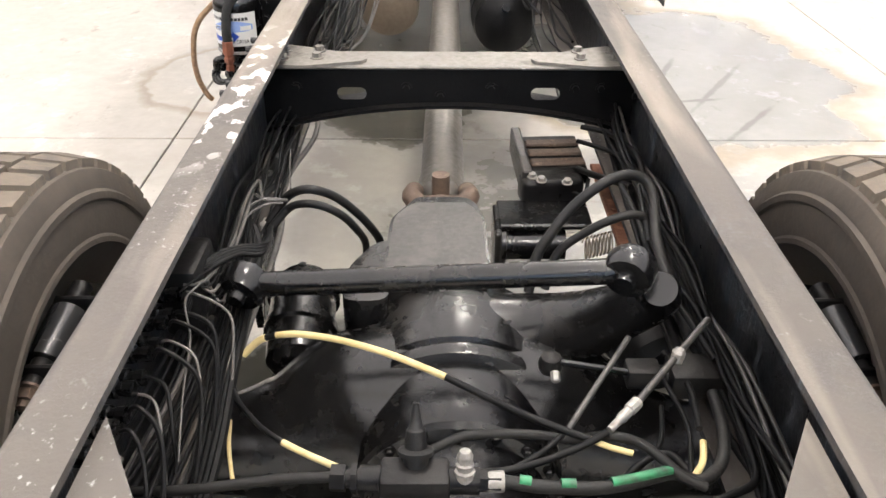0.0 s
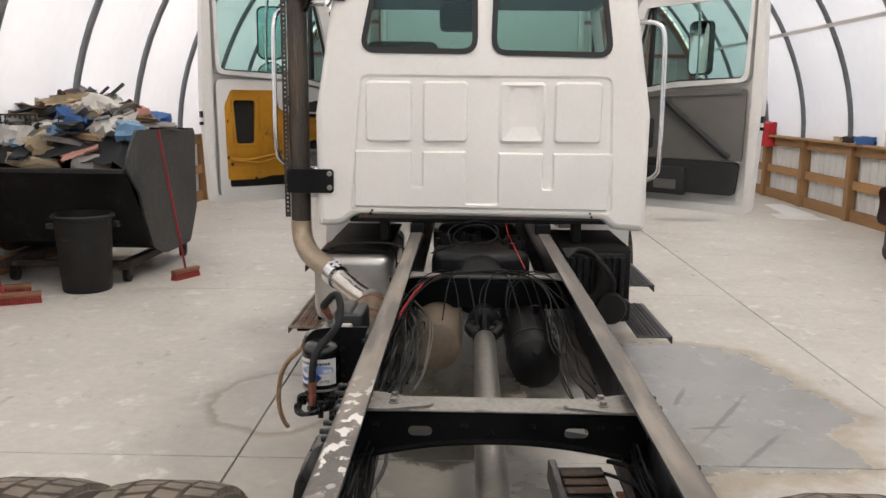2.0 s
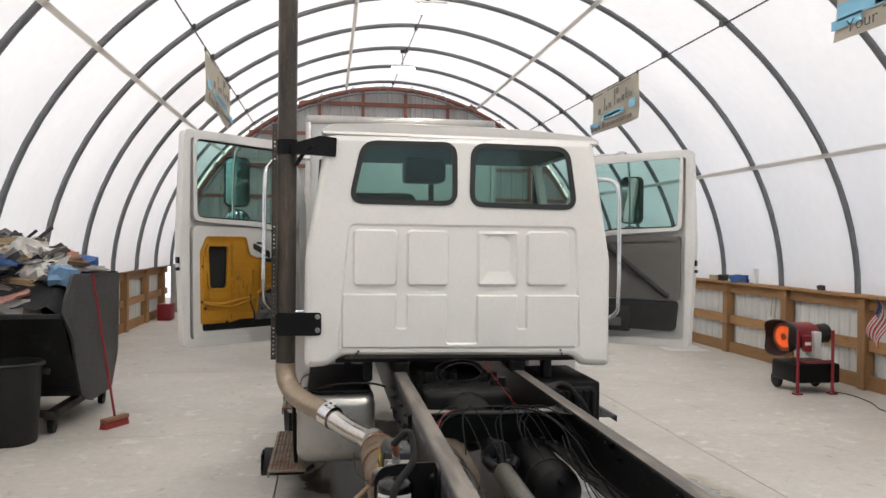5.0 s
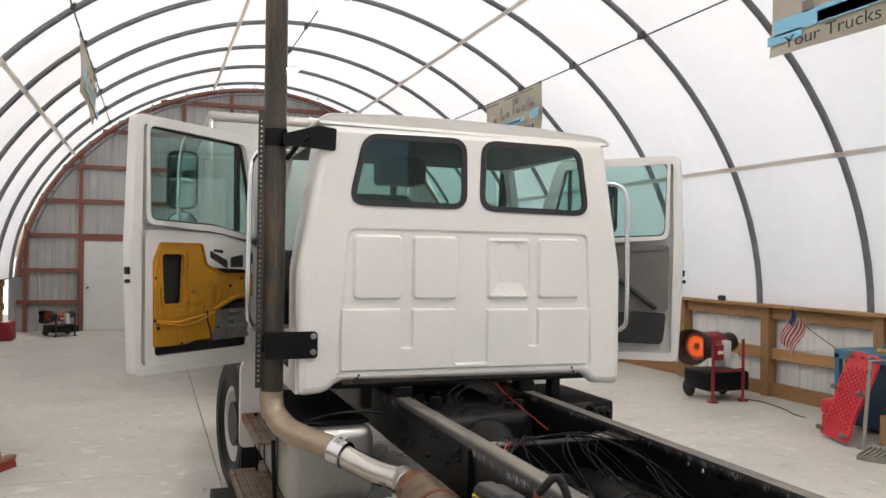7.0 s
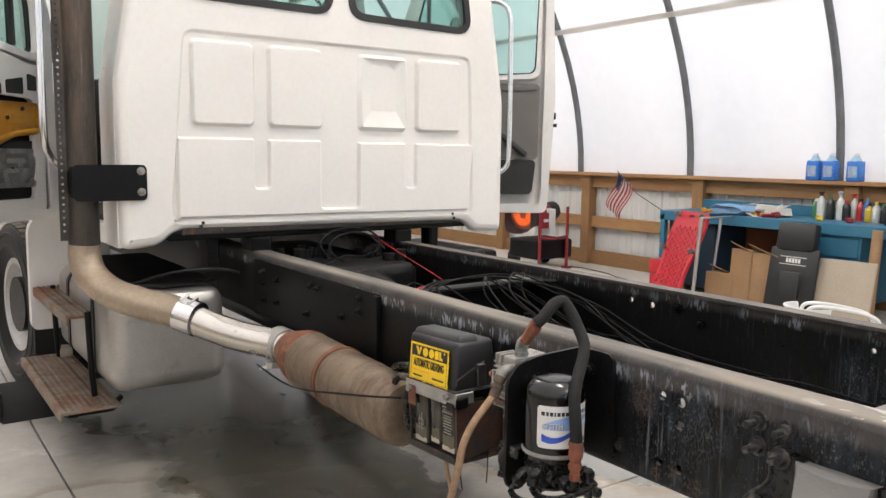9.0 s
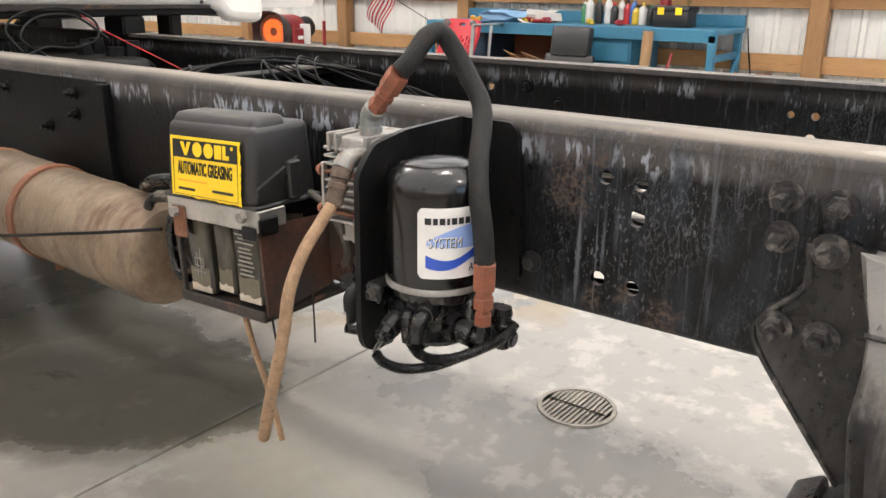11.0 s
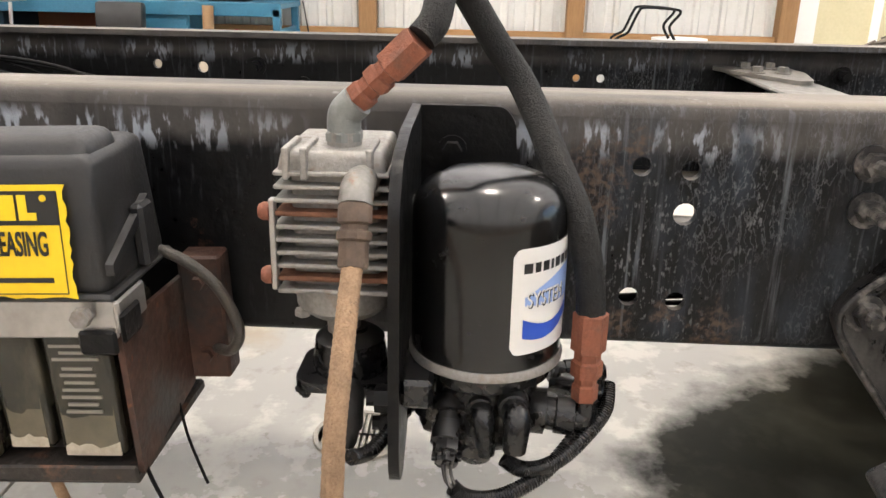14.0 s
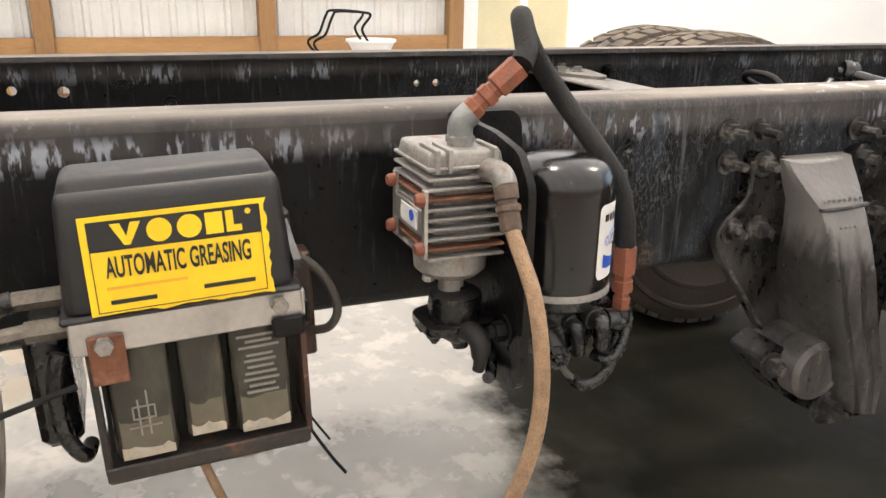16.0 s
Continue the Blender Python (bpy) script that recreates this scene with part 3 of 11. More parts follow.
def concrete():
    """Trowelled concrete: dry pale blotches, damp and wet places, painted shade below the axle, dark streaks and
    crusted scale by the drain.
    """
    mt = surf("trowelled_concrete", (0.56, 0.53, 0.475), (0.47, 0.445, 0.395), 0.5, s1=0.8, s2=14, bump=0.05, world_at=True,
              patches=[((0.40, 0.37, 0.32), 1.3, 0.50, 0.78, 0.42, 0.0, ONE), ((0.64, 0.62, 0.57), 5.0, 0.58, 0.66, 0.7, 0.0, ONE),
                       ((0.30, 0.27, 0.22), 7.0, 0.62, 0.74, 0.5, 0.0, (1, 0.5, 1)), ((0.15, 0.13, 0.10), 2.4, 0.70, 0.76, 0.5, 0.0, ONE)])
    nt = mt.node_tree
    nd, ln = nt.nodes, nt.links
    bsdf = nd["Principled BSDF"]
    co = nd.new("ShaderNodeNewGeometry")

    def ntex(scale, detail, rough_=0.6):
        n = nd.new("ShaderNodeTexNoise")
        n.inputs["Scale"].default_value, n.inputs["Detail"].default_value, n.inputs["Roughness"].default_value = scale, detail, rough_
        ln.new(co.outputs["Position"], n.inputs["Vector"])
        return n.outputs["Fac"]

    def op(kind, *vals):
        m = nd.new("ShaderNodeMath")
        m.operation = kind
        for s, v in zip(m.inputs, vals):
            if isinstance(v, float):
                s.default_value = v
            else:
                ln.new(v, s)
        return m.outputs[0]

    def rng(v, a, b, hi=1.0):
        r = nd.new("ShaderNodeMapRange")
        r.inputs["From Min"].default_value, r.inputs["From Max"].default_value, r.inputs["To Max"].default_value = a, b, hi
        ln.new(v, r.inputs["Value"])
        return r.outputs[0]

    def spot(cx, cy, rx, ry, turn=0.0):
        mp = nd.new("ShaderNodeMapping")
        mp.vector_type = "TEXTURE"
        mp.inputs["Location"].default_value = (cx, cy, 0)
        mp.inputs["Rotation"].default_value = (0, 0, radians(turn))
        mp.inputs["Scale"].default_value = (rx, ry, 1e3)
        ln.new(co.outputs["Position"], mp.inputs["Vector"])
        le = nd.new("ShaderNodeVectorMath")
        le.operation = "LENGTH"
        ln.new(mp.outputs[0], le.inputs[0])
        return le.outputs["Value"]

    def lay(fac, col, rough_, blend="MIX", spec=None):
        m = nd.new("ShaderNodeMix")
        m.data_type, m.blend_type = "RGBA", blend
        ln.new(fac, m.inputs["Factor"])
        ln.new(bsdf.inputs["Base Color"].links[0].from_socket, m.inputs["A"])
        m.inputs["B"].default_value = (*col, 1)
        q = nd.new("ShaderNodeMix")
        q.data_type = "FLOAT"
        ln.new(fac, q.inputs["Factor"])
        ln.new(bsdf.inputs["Roughness"].links[0].from_socket, q.inputs["A"])
        q.inputs["B"].default_value = rough_
        ln.new(m.outputs["Result"], bsdf.inputs["Base Color"])
        ln.new(q.outputs["Result"], bsdf.inputs["Roughness"])
        if spec is not None:
            g = nd.new("ShaderNodeMix")
            g.data_type = "FLOAT"
            ln.new(fac, g.inputs["Factor"])
            g.inputs["A"].default_value, g.inputs["B"].default_value = 0.5, spec
            ln.new(g.outputs["Result"], bsdf.inputs["Specular IOR Level"])

    warp, fine = ntex(1.6, 6.0), ntex(8.0, 8.0, 0.7)
    # greyer ground and crusts of pale scale round the drain
    near = rng(op("MULTIPLY_ADD", warp, 0.9, spot(0.75, 2.45, 1.1, 1.0)), 1.55, 1.25)
    lay(op("MULTIPLY", near, 0.85), (0.29, 0.282, 0.26), 0.26)
    lay(op("MULTIPLY", near, rng(ntex(6.5, 9.0, 0.64), 0.51, 0.60, 0.75)), (0.50, 0.485, 0.44), 0.5)
    lay(op("MULTIPLY", near, rng(ntex(11.0, 7.0, 0.6), 0.58, 0.66, 0.55)), (0.24, 0.225, 0.195), 0.4)
    # silty rim and ring left by dried water
    for cx, cy, rx, ry in ((1.25, 4.45, 1.0, 1.25), (-1.25, 4.25, 0.42, 0.5)):
        d = op("MULTIPLY_ADD", warp, 0.9, spot(cx, cy, rx, ry))
        lay(op("MULTIPLY", rng(d, 1.36, 1.42), rng(d, 1.56, 1.44, 0.8)), (0.33, 0.27, 0.19), 0.5)
    # water and damp, with darker floor under the cab and between the rails
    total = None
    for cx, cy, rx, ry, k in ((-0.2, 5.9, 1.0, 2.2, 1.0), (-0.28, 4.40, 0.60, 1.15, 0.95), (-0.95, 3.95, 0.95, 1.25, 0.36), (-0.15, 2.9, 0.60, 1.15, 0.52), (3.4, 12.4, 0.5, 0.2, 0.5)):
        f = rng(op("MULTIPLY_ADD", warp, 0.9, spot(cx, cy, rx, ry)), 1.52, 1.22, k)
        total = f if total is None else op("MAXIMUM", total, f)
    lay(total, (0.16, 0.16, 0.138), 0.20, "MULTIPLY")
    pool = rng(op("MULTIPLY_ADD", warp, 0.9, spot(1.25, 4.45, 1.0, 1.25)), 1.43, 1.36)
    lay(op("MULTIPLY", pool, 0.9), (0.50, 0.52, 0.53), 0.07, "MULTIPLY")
    # oily wet ground below the axle, with the underbody's shade put into its colour
    oily_shade = rng(op("MULTIPLY_ADD", fine, 0.16, op("MULTIPLY_ADD", warp, 0.5, spot(-0.05, 0.90, 1.17, 1.14))), 1.40, 1.28)
    lay(oily_shade, (0.050, 0.050, 0.040), 0.5, "MULTIPLY", 0.08)
    lay(op("MULTIPLY", oily_shade, rng(ntex(3.5, 3.0), 0.52, 0.68, 0.6)), (0.045, 0.044, 0.035), 0.45)
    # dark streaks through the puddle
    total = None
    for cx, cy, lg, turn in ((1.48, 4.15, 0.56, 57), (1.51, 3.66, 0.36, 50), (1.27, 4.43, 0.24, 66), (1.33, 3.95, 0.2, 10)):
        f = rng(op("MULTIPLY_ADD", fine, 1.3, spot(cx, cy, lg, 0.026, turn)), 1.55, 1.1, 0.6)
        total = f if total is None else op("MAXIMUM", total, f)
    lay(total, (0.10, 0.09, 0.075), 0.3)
    return mt


def fabric_mat(c0=(0.74, 0.71, 0.68), c1=(0.82, 0.80, 0.775), name="white_translucent_fabric"):
    """White woven cover that daylight passes through."""
    mt = bpy.data.materials.new(name)
    mt.use_nodes = True
    nd, ln = mt.node_tree.nodes, mt.node_tree.links
    nd.clear()
    out, mx, tl, df, co, n1, n2, rp = (nd.new("ShaderNode" + k) for k in ("OutputMaterial", "MixShader", "BsdfTranslucent", "BsdfDiffuse", "TexCoord", "TexNoise", "TexNoise", "MapRange"))
    n1.inputs["Scale"].default_value, n2.inputs["Scale"].default_value = 0.5, 7.0
    n2.inputs["Detail"].default_value = 6
    for n in (n1, n2):
        ln.new(co.outputs["Object"], n.inputs["Vector"])
    ad = nd.new("ShaderNodeMath")
    ln.new(n1.outputs["Fac"], ad.inputs[0])
    ln.new(n2.outputs["Fac"], ad.inputs[1])
    ln.new(ad.outputs[0], rp.inputs["Value"])
    rp.inputs["From Min"].default_value, rp.inputs["From Max"].default_value = 0.6, 1.4
    cm = nd.new("ShaderNodeMix")
    cm.data_type = "RGBA"
    cm.inputs["A"].default_value, cm.inputs["B"].default_value = (*c0, 1), (*c1, 1)
    ln.new(rp.outputs[0], cm.inputs["Factor"])
    ln.new(cm.outputs["Result"], tl.inputs["Color"])
    df.inputs["Color"].default_value = (0.8, 0.79, 0.77, 1)
    mx.inputs[0].default_value = 0.42
    ln.new(tl.outputs[0], mx.inputs[1])
    ln.new(df.outputs[0], mx.inputs[2])
    ln.new(mx.outputs[0], out.inputs["Surface"])
    return mt


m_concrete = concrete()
m_fabric = fabric_mat()
m_joint = surf("dark_joint_fill", (0.14, 0.12, 0.10), (0.09, 0.08, 0.07), 0.8, s1=5, s2=60)
m_timber = surf("treated_timber", (0.36, 0.20, 0.085), (0.27, 0.145, 0.06), 0.72, s1=3, s2=30, bump=0.2, stretch=(3, 0.4, 3), vary=0.14,
                patches=[((0.18, 0.09, 0.04), 6, 0.6, 0.75, 0.8, 0.0, (2, 0.3, 2))])
m_post = surf("timber_post", (0.34, 0.185, 0.08), (0.25, 0.135, 0.055), 0.72, s1=3, s2=30, bump=0.2, stretch=(3, 3, 0.4), vary=0.14)
m_sheet = surf("white_ribbed_steel_sheet", (0.66, 0.66, 0.64), (0.58, 0.58, 0.555), 0.4, s1=2, s2=40, bump=0.02,
               patches=[((0.42, 0.36, 0.28), 3, 0.62, 0.85, 0.6, 0.0, (1, 1, 0.4))])
m_endsheet = surf("grey_ribbed_steel_sheet", (0.42, 0.42, 0.41), (0.35, 0.35, 0.34), 0.45, s1=2, s2=40, bump=0.02)
m_primer = surf("red_primer_steel", (0.24, 0.085, 0.055), (0.17, 0.065, 0.045), 0.6, s1=4, s2=60)
m_hoop = surf("galvanised_hoop_tube", (0.20, 0.205, 0.21), (0.14, 0.145, 0.15), 0.5, 0.5, s1=4, s2=50, bump=0.05)
m_clamp = surf("dark_clamp_steel", (0.05, 0.05, 0.05), (0.08, 0.075, 0.07), 0.55, 0.4)
m_strap = fabric_mat((0.66, 0.62, 0.55), (0.72, 0.68, 0.61), "tan_webbing_seam")

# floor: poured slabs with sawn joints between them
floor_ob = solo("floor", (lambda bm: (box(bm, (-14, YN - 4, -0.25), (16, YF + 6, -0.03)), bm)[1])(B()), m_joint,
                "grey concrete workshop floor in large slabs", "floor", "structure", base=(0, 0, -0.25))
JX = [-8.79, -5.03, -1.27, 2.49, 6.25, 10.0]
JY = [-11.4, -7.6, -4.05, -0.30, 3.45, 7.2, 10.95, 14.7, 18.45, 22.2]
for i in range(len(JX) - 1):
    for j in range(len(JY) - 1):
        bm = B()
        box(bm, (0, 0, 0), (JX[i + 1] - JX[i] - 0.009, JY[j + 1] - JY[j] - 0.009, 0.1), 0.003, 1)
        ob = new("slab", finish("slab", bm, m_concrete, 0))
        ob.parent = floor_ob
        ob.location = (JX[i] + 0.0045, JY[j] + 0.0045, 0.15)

# unseen ground outside, pale so that daylight bounces in
bm = B()
box(bm, (-300, -300, -0.6), (300, 300, -0.3))
solo("ground", bm, surf("pale_outside_ground", (0.62, 0.62, 0.62), (0.45, 0.44, 0.43), 0.9, s1=0.2, s2=6), "pale unseen ground outside", "ground", "structure")

# floor drain grate
dr = thing("floor_drain", (0.45, 2.69, -0.006), "round slotted iron drain grate set in concrete", "drain")
bm = B()
for k in range(-6, 7):
    y = 0.0145 * k
    w = math.sqrt(max(0.105 ** 2 - y * y, 0))
    if w > 0.03:
        for s in (-1, 1):
            box(bm, (0.45 + min(s * 0.006, s * w), 2.69 + y - 0.0042, -0.002), (0.45 + max(s * 0.006, s * w), 2.69 + y + 0.0042, 0.004))
m_grate = surf("worn_iron_grate", (0.36, 0.335, 0.29), (0.25, 0.23, 0.195), 0.65, 0.1, s1=14, s2=90)
each("bar", bm, m_grate, dr)
bm = B()
lathe(bm, (0.45, 2.69, 0.0), (0, 0, 1), [(0.104, 0.0015), (0.104, 0.006), (0.116, 0.006), (0.118, 0.0015)], 32)
part("rim", bm, m_grate, dr)
bm = B()
cyl(bm, (0.45, 2.69, 0.0002), (0.45, 2.69, 0.001), 0.104, n=28)
part("pit", bm, surf("silted_drain_pit", (0.10, 0.092, 0.078), (0.06, 0.055, 0.046), 0.9), dr)


def arch(a, grow=0.0):
    """A point of the hoop's curve, a from 0 (one foot) to 1 (the other)."""
    t = math.pi * (1 - a)
    return XC + (HALF + grow) * math.copysign(abs(math.cos(t)) ** 1.05, math.cos(t)), FOOT + (RISE + grow) * abs(math.sin(t)) ** 1.05


# the fabric cover, pulled a little inwards between the hoops
bm = B()
rows = []
ys = []
for k in range(len(HOOPS) - 1):
    ys += [HOOPS[k] + (HOOPS[k + 1] - HOOPS[k]) * q / 4 for q in range(4)]
ys = [YN] + ys + [YF + 0.02]
for y in ys:
    d = min(abs(y - h) for h in HOOPS) / 0.93
    sag = 0.05 - 0.06 * min(d, 1) ** 1.5
    rows.append([bm.verts.new((*(lambda p: (p[0], y, p[1]))(arch(i / 40, sag)),)) for i in range(41)])
for r0, r1 in zip(rows, rows[1:]):
    faces_between(bm, r0, r1, closed=False)
solo("fabric_cover", bm, m_fabric, "white translucent fabric cover stretched over steel hoops", "roof cover", "structure", base=(XC, 6, FOOT), smooth=80)

# hoops
bm = B()
tube(bm, [(*(lambda p: (p[0], 0, p[1]))(arch(i / 48)),) for i in range(49)], 0.040, n=10, smooth=False)
hoop_me = finish("hoop", bm, m_hoop)
for y in HOOPS:
    h = new("hoop", hoop_me)
    h.location = (0, y, 0)
    tagged(h, "galvanised steel tube hoop arching over the workshop", "hoop", "hoops of the cover", "structure")

# lengthwise runs: rods, seams and clamps
for x, z, r, m, nm in ((-2.76, 4.78, 0.011, m_clamp, "purlin_rod"), (4.10, 4.69, 0.011, m_clamp, "purlin_rod"), (0.72, 5.88, 0.011, m_clamp, "purlin_rod")):
    bm = B()
    cyl(bm, (x, YN, z), (x, YF, z), r, n=8)
    solo(nm, bm, m, "dark steel rod running lengthwise under the hoops", "purlin", "structure")
    for y in HOOPS:
        bm = B()
        box(bm, (x - 0.03, y - 0.06, z - 0.02), (x + 0.03, y + 0.06, z + 0.075), 0.01, 1)
        solo("hoop_clamp", bm, m_clamp, "small dark steel clamp joining rod and hoop", "clamp", "structure", "hoop clamps")
def arch_at(x):
    lo, hi = 0.0, 1.0
    for _ in range(40):
        mid = (lo + hi) / 2
        lo, hi = (mid, hi) if arch(mid)[0] < x else (lo, mid)
    return lo


for xs in (-3.54, -0.47, 2.99, 5.56):
    a = arch_at(xs)
    bm = B()
    p, q = arch(a - 0.0022, -0.045), arch(a + 0.0022, -0.045)
    vs = [bm.verts.new((c[0], y, c[1])) for y in (YN, YF) for c in (p, q)]
    bm.faces.new((vs[0], vs[1], vs[3], vs[2]))
    bmesh.ops.solidify(bm, geom=bm.faces[:], thickness=0.006)
    solo("cover_seam", bm, m_strap, "tan webbing seam along the fabric cover", "seam", "structure", "cover seams")


def ribbed(bm, p0, p1, z0, z1, out, pitch=0.23, rib=0.02):
    """Ribbed sheet steel between two plan points; z1 may be a function of the distance."""
    p0, p1 = Vector(p0), Vector(p1)
    n = max(int((p1 - p0).length / pitch), 1)
    d = (p1 - p0).normalized()
    out = Vector(out)
    prof = []
    for k in range(n + 1):
        s = k * (p1 - p0).length / n
        prof += [(s - 0.035, 0), (s - 0.018, rib), (s + 0.018, rib), (s + 0.035, 0), (s + pitch * 0.34, 0), (s + pitch * 0.42, rib * 0.35), (s + pitch * 0.5, 0)]
    prof = [(min(max(s, 0), (p1 - p0).length), o) for s, o in prof]
    a = [bm.verts.new((*(p0 + d * s + out * o), z0)) for s, o in prof]
    b = [bm.verts.new((*(p0 + d * s + out * o), z1(s) if callable(z1) else z1)) for s, o in prof]
    faces_between(bm, a, b, closed=False)


# knee walls: ribbed sheet on timber posts and rails
def knee_wall(name, x, s, y0, y1):
    w = thing(name, (x, (y0 + y1) / 2, 0), "low wall of white ribbed steel on timber posts and rails", "wall", kind="structure")
    bm = B()
    ribbed(bm, (x + s * 0.16, y0), (x + s * 0.16, y1), 0.0, FOOT - 0.04, (-s, 0))
    part("sheet", bm, m_sheet, w, smooth=20)
    bm = B()
    box(bm, (min(x - s * 0.05, x + s * 0.24), y0, FOOT - 0.04), (max(x - s * 0.05, x + s * 0.24), y1, FOOT), 0.004, 1)
    part("cap_board", bm, m_timber, w)
    for z, h in ((0.0, 0.19), (0.50, 0.15), (FOOT - 0.20, 0.158)):
        bm = B()
        box(bm, (min(x + s * 0.06, x + s * 0.10), y0, z), (max(x + s * 0.06, x + s * 0.10), y1, z + h), 0.004, 1)
        part("rail", bm, m_timber, w)
    for y in HOOPS:
        if y0 + 0.1 < y < y1:
            bm = B()
            box(bm, (min(x - s * 0.005, x + s * 0.14), y - 0.245, 0), (max(x - s * 0.005, x + s * 0.14), y - 0.095, FOOT - 0.042), 0.006, 1)
            part("post", bm, m_post, w)
    return w


knee_wall("wall_west", XL, -1, YN, YF)
knee_wall("wall_east", XR - 0.18, 1, -0.15, YF)

# the far end: ribbed sheet, red steel framing and a white door
def end_top(s):
    x = XL + s
    c = min(1.0, abs(x - XC) / HALF)
    return FOOT + RISE * max(0, 1 - c ** (2 / 1.05)) ** 0.525

endw = thing("wall_north", (XC, YF, 0), "end wall of grey ribbed steel on red steel framing", "wall", kind="structure")
bm = B()
ribbed(bm, (XL, YF + 0.10), (XR, YF + 0.10), 0.0, end_top, (0, -1), 0.3, 0.025)
part("sheet", bm, m_endsheet, endw, smooth=20)
for x in np.arange(XL + 0.35, XR, 1.12):
    bm = B()
    box(bm, (x - 0.04, YF - 0.02, 0), (x + 0.04, YF + 0.07, end_top(x - XL) - 0.05))
    part("stud", bm, m_primer, endw)
for z in (0.62, 1.35, 2.15, 2.95, 3.75, 4.6, 5.4):
    c = max(0, 1 - ((z - FOOT) / RISE) ** (2 / 1.05)) ** 0.525 if z > FOOT else 1
    bm = B()
    box(bm, (XC - HALF * c + 0.05, YF - 0.005, z), (XC + HALF * c - 0.05, YF + 0.06, z + 0.09))
    part("girt", bm, m_primer, endw)
bm = B()
tube(bm, [(*(lambda p: (p[0], YF - 0.06, p[1]))(arch(i / 40, -0.10)),) for i in range(41)], 0.05, n=8, smooth=False)
part("end_truss", bm, m_primer, endw)
bm = B()
tube(bm, [(*(lambda p: (p[0], YF - 0.5, p[1]))(arch(i / 40, -0.28)),) for i in range(3, 38)], 0.02, n=6, smooth=False)
for i in range(3, 37):
    p, q = arch(i / 40, -0.28), arch((i + (0.5 if i % 2 else -0.5)) / 40, -0.05)
    cyl(bm, (p[0], YF - 0.5, p[1]), (q[0], YF - 0.4, q[1]), 0.012, n=6)
part("lattice_chord", bm, m_hoop, endw)
door = thing("door_1", (-2.83, YF - 0.03, 0), "plain white steel walk-in door in the end wall", "door", kind="structure")
bm = B()
box(bm, (-3.29, YF - 0.06, 0.01), (-2.37, YF - 0.02, 2.08), 0.004, 1)
part("leaf", bm, m_sheet, door)
bm = B()
for lo, hi in (((-3.37, 0), (-3.29, 2.16)), ((-2.37, 0), (-2.29, 2.16)), ((-3.29, 2.08), (-2.37, 2.16))):
    box(bm, (lo[0], YF - 0.08, lo[1]), (hi[0], YF - 0.0, hi[1]))
part("frame", bm, m_primer, door)
bm = B()
cyl(bm, (-3.20, YF - 0.06, 1.0), (-3.20, YF - 0.12, 1.0), 0.012, n=10)
lathe(bm, (-3.20, YF - 0.12, 1.0), (0, -1, 0), [(0.0, 0.03), (0.025, 0.025), (0.03, 0.01), (0.012, 0.0)], 12)
part("knob", bm, m_clamp, door)

# closing wall behind the camera and the bright bay on the east side
# fabric wall never in view, with a doorway added to let daylight in
bm = B()
plate(bm, [V(XL - 0.06, YN, 0), V(XC - 2.4, YN, 0), V(XC - 2.4, YN, 4.3), V(XC + 2.4, YN, 4.3), V(XC + 2.4, YN, 0), V(XR + 0.06, YN, 0)] + [V(arch(1 - i / 40)[0], YN, arch(1 - i / 40)[1]) for i in range(41)], [], V(0, 0.01, 0))
solo("wall_south", bm, m_fabric, "unseen white fabric end wall, added with an opening for light", "wall", "structure", smooth=0)

m_cream = surf("cream_panel", (0.62, 0.56, 0.36), (0.54, 0.49, 0.31), 0.55, s1=2, s2=40, bump=0.03)
m_panelwhite = surf("white_wall_panel", (0.78, 0.78, 0.76), (0.74, 0.74, 0.72), 0.5, s1=1, s2=40, bump=0.02)
bay = thing("wall_east_panel", (XR, -4.5, 0), "white panelled wall with a cream door", "wall", kind="structure")
bm = B()
box(bm, (XR - 0.02, -0.5, 0), (XR + 0.12, -0.15, FOOT))
box(bm, (XR + 0.0, YN, 0), (XR + 0.12, -1.55, FOOT))
part("panel", bm, m_panelwhite, bay)
bm = B()
box(bm, (XR + 0.03, -1.55, 0), (XR + 0.08, -0.5, FOOT))
part("cream_door", bm, m_cream, bay)
bm = B()
box(bm, (XR - 0.0, -1.06, 0), (XR + 0.028, -0.99, FOOT))
part("mullion", bm, m_panelwhite, bay)

# ---------------------------------------------------------------- the truck
XO, ZT, ZB, FL = 0.452, 0.996, 0.705, 0.082     # frame rail: outer web, top, bottom, flange width
CY = 4.63                                        # back of the cab


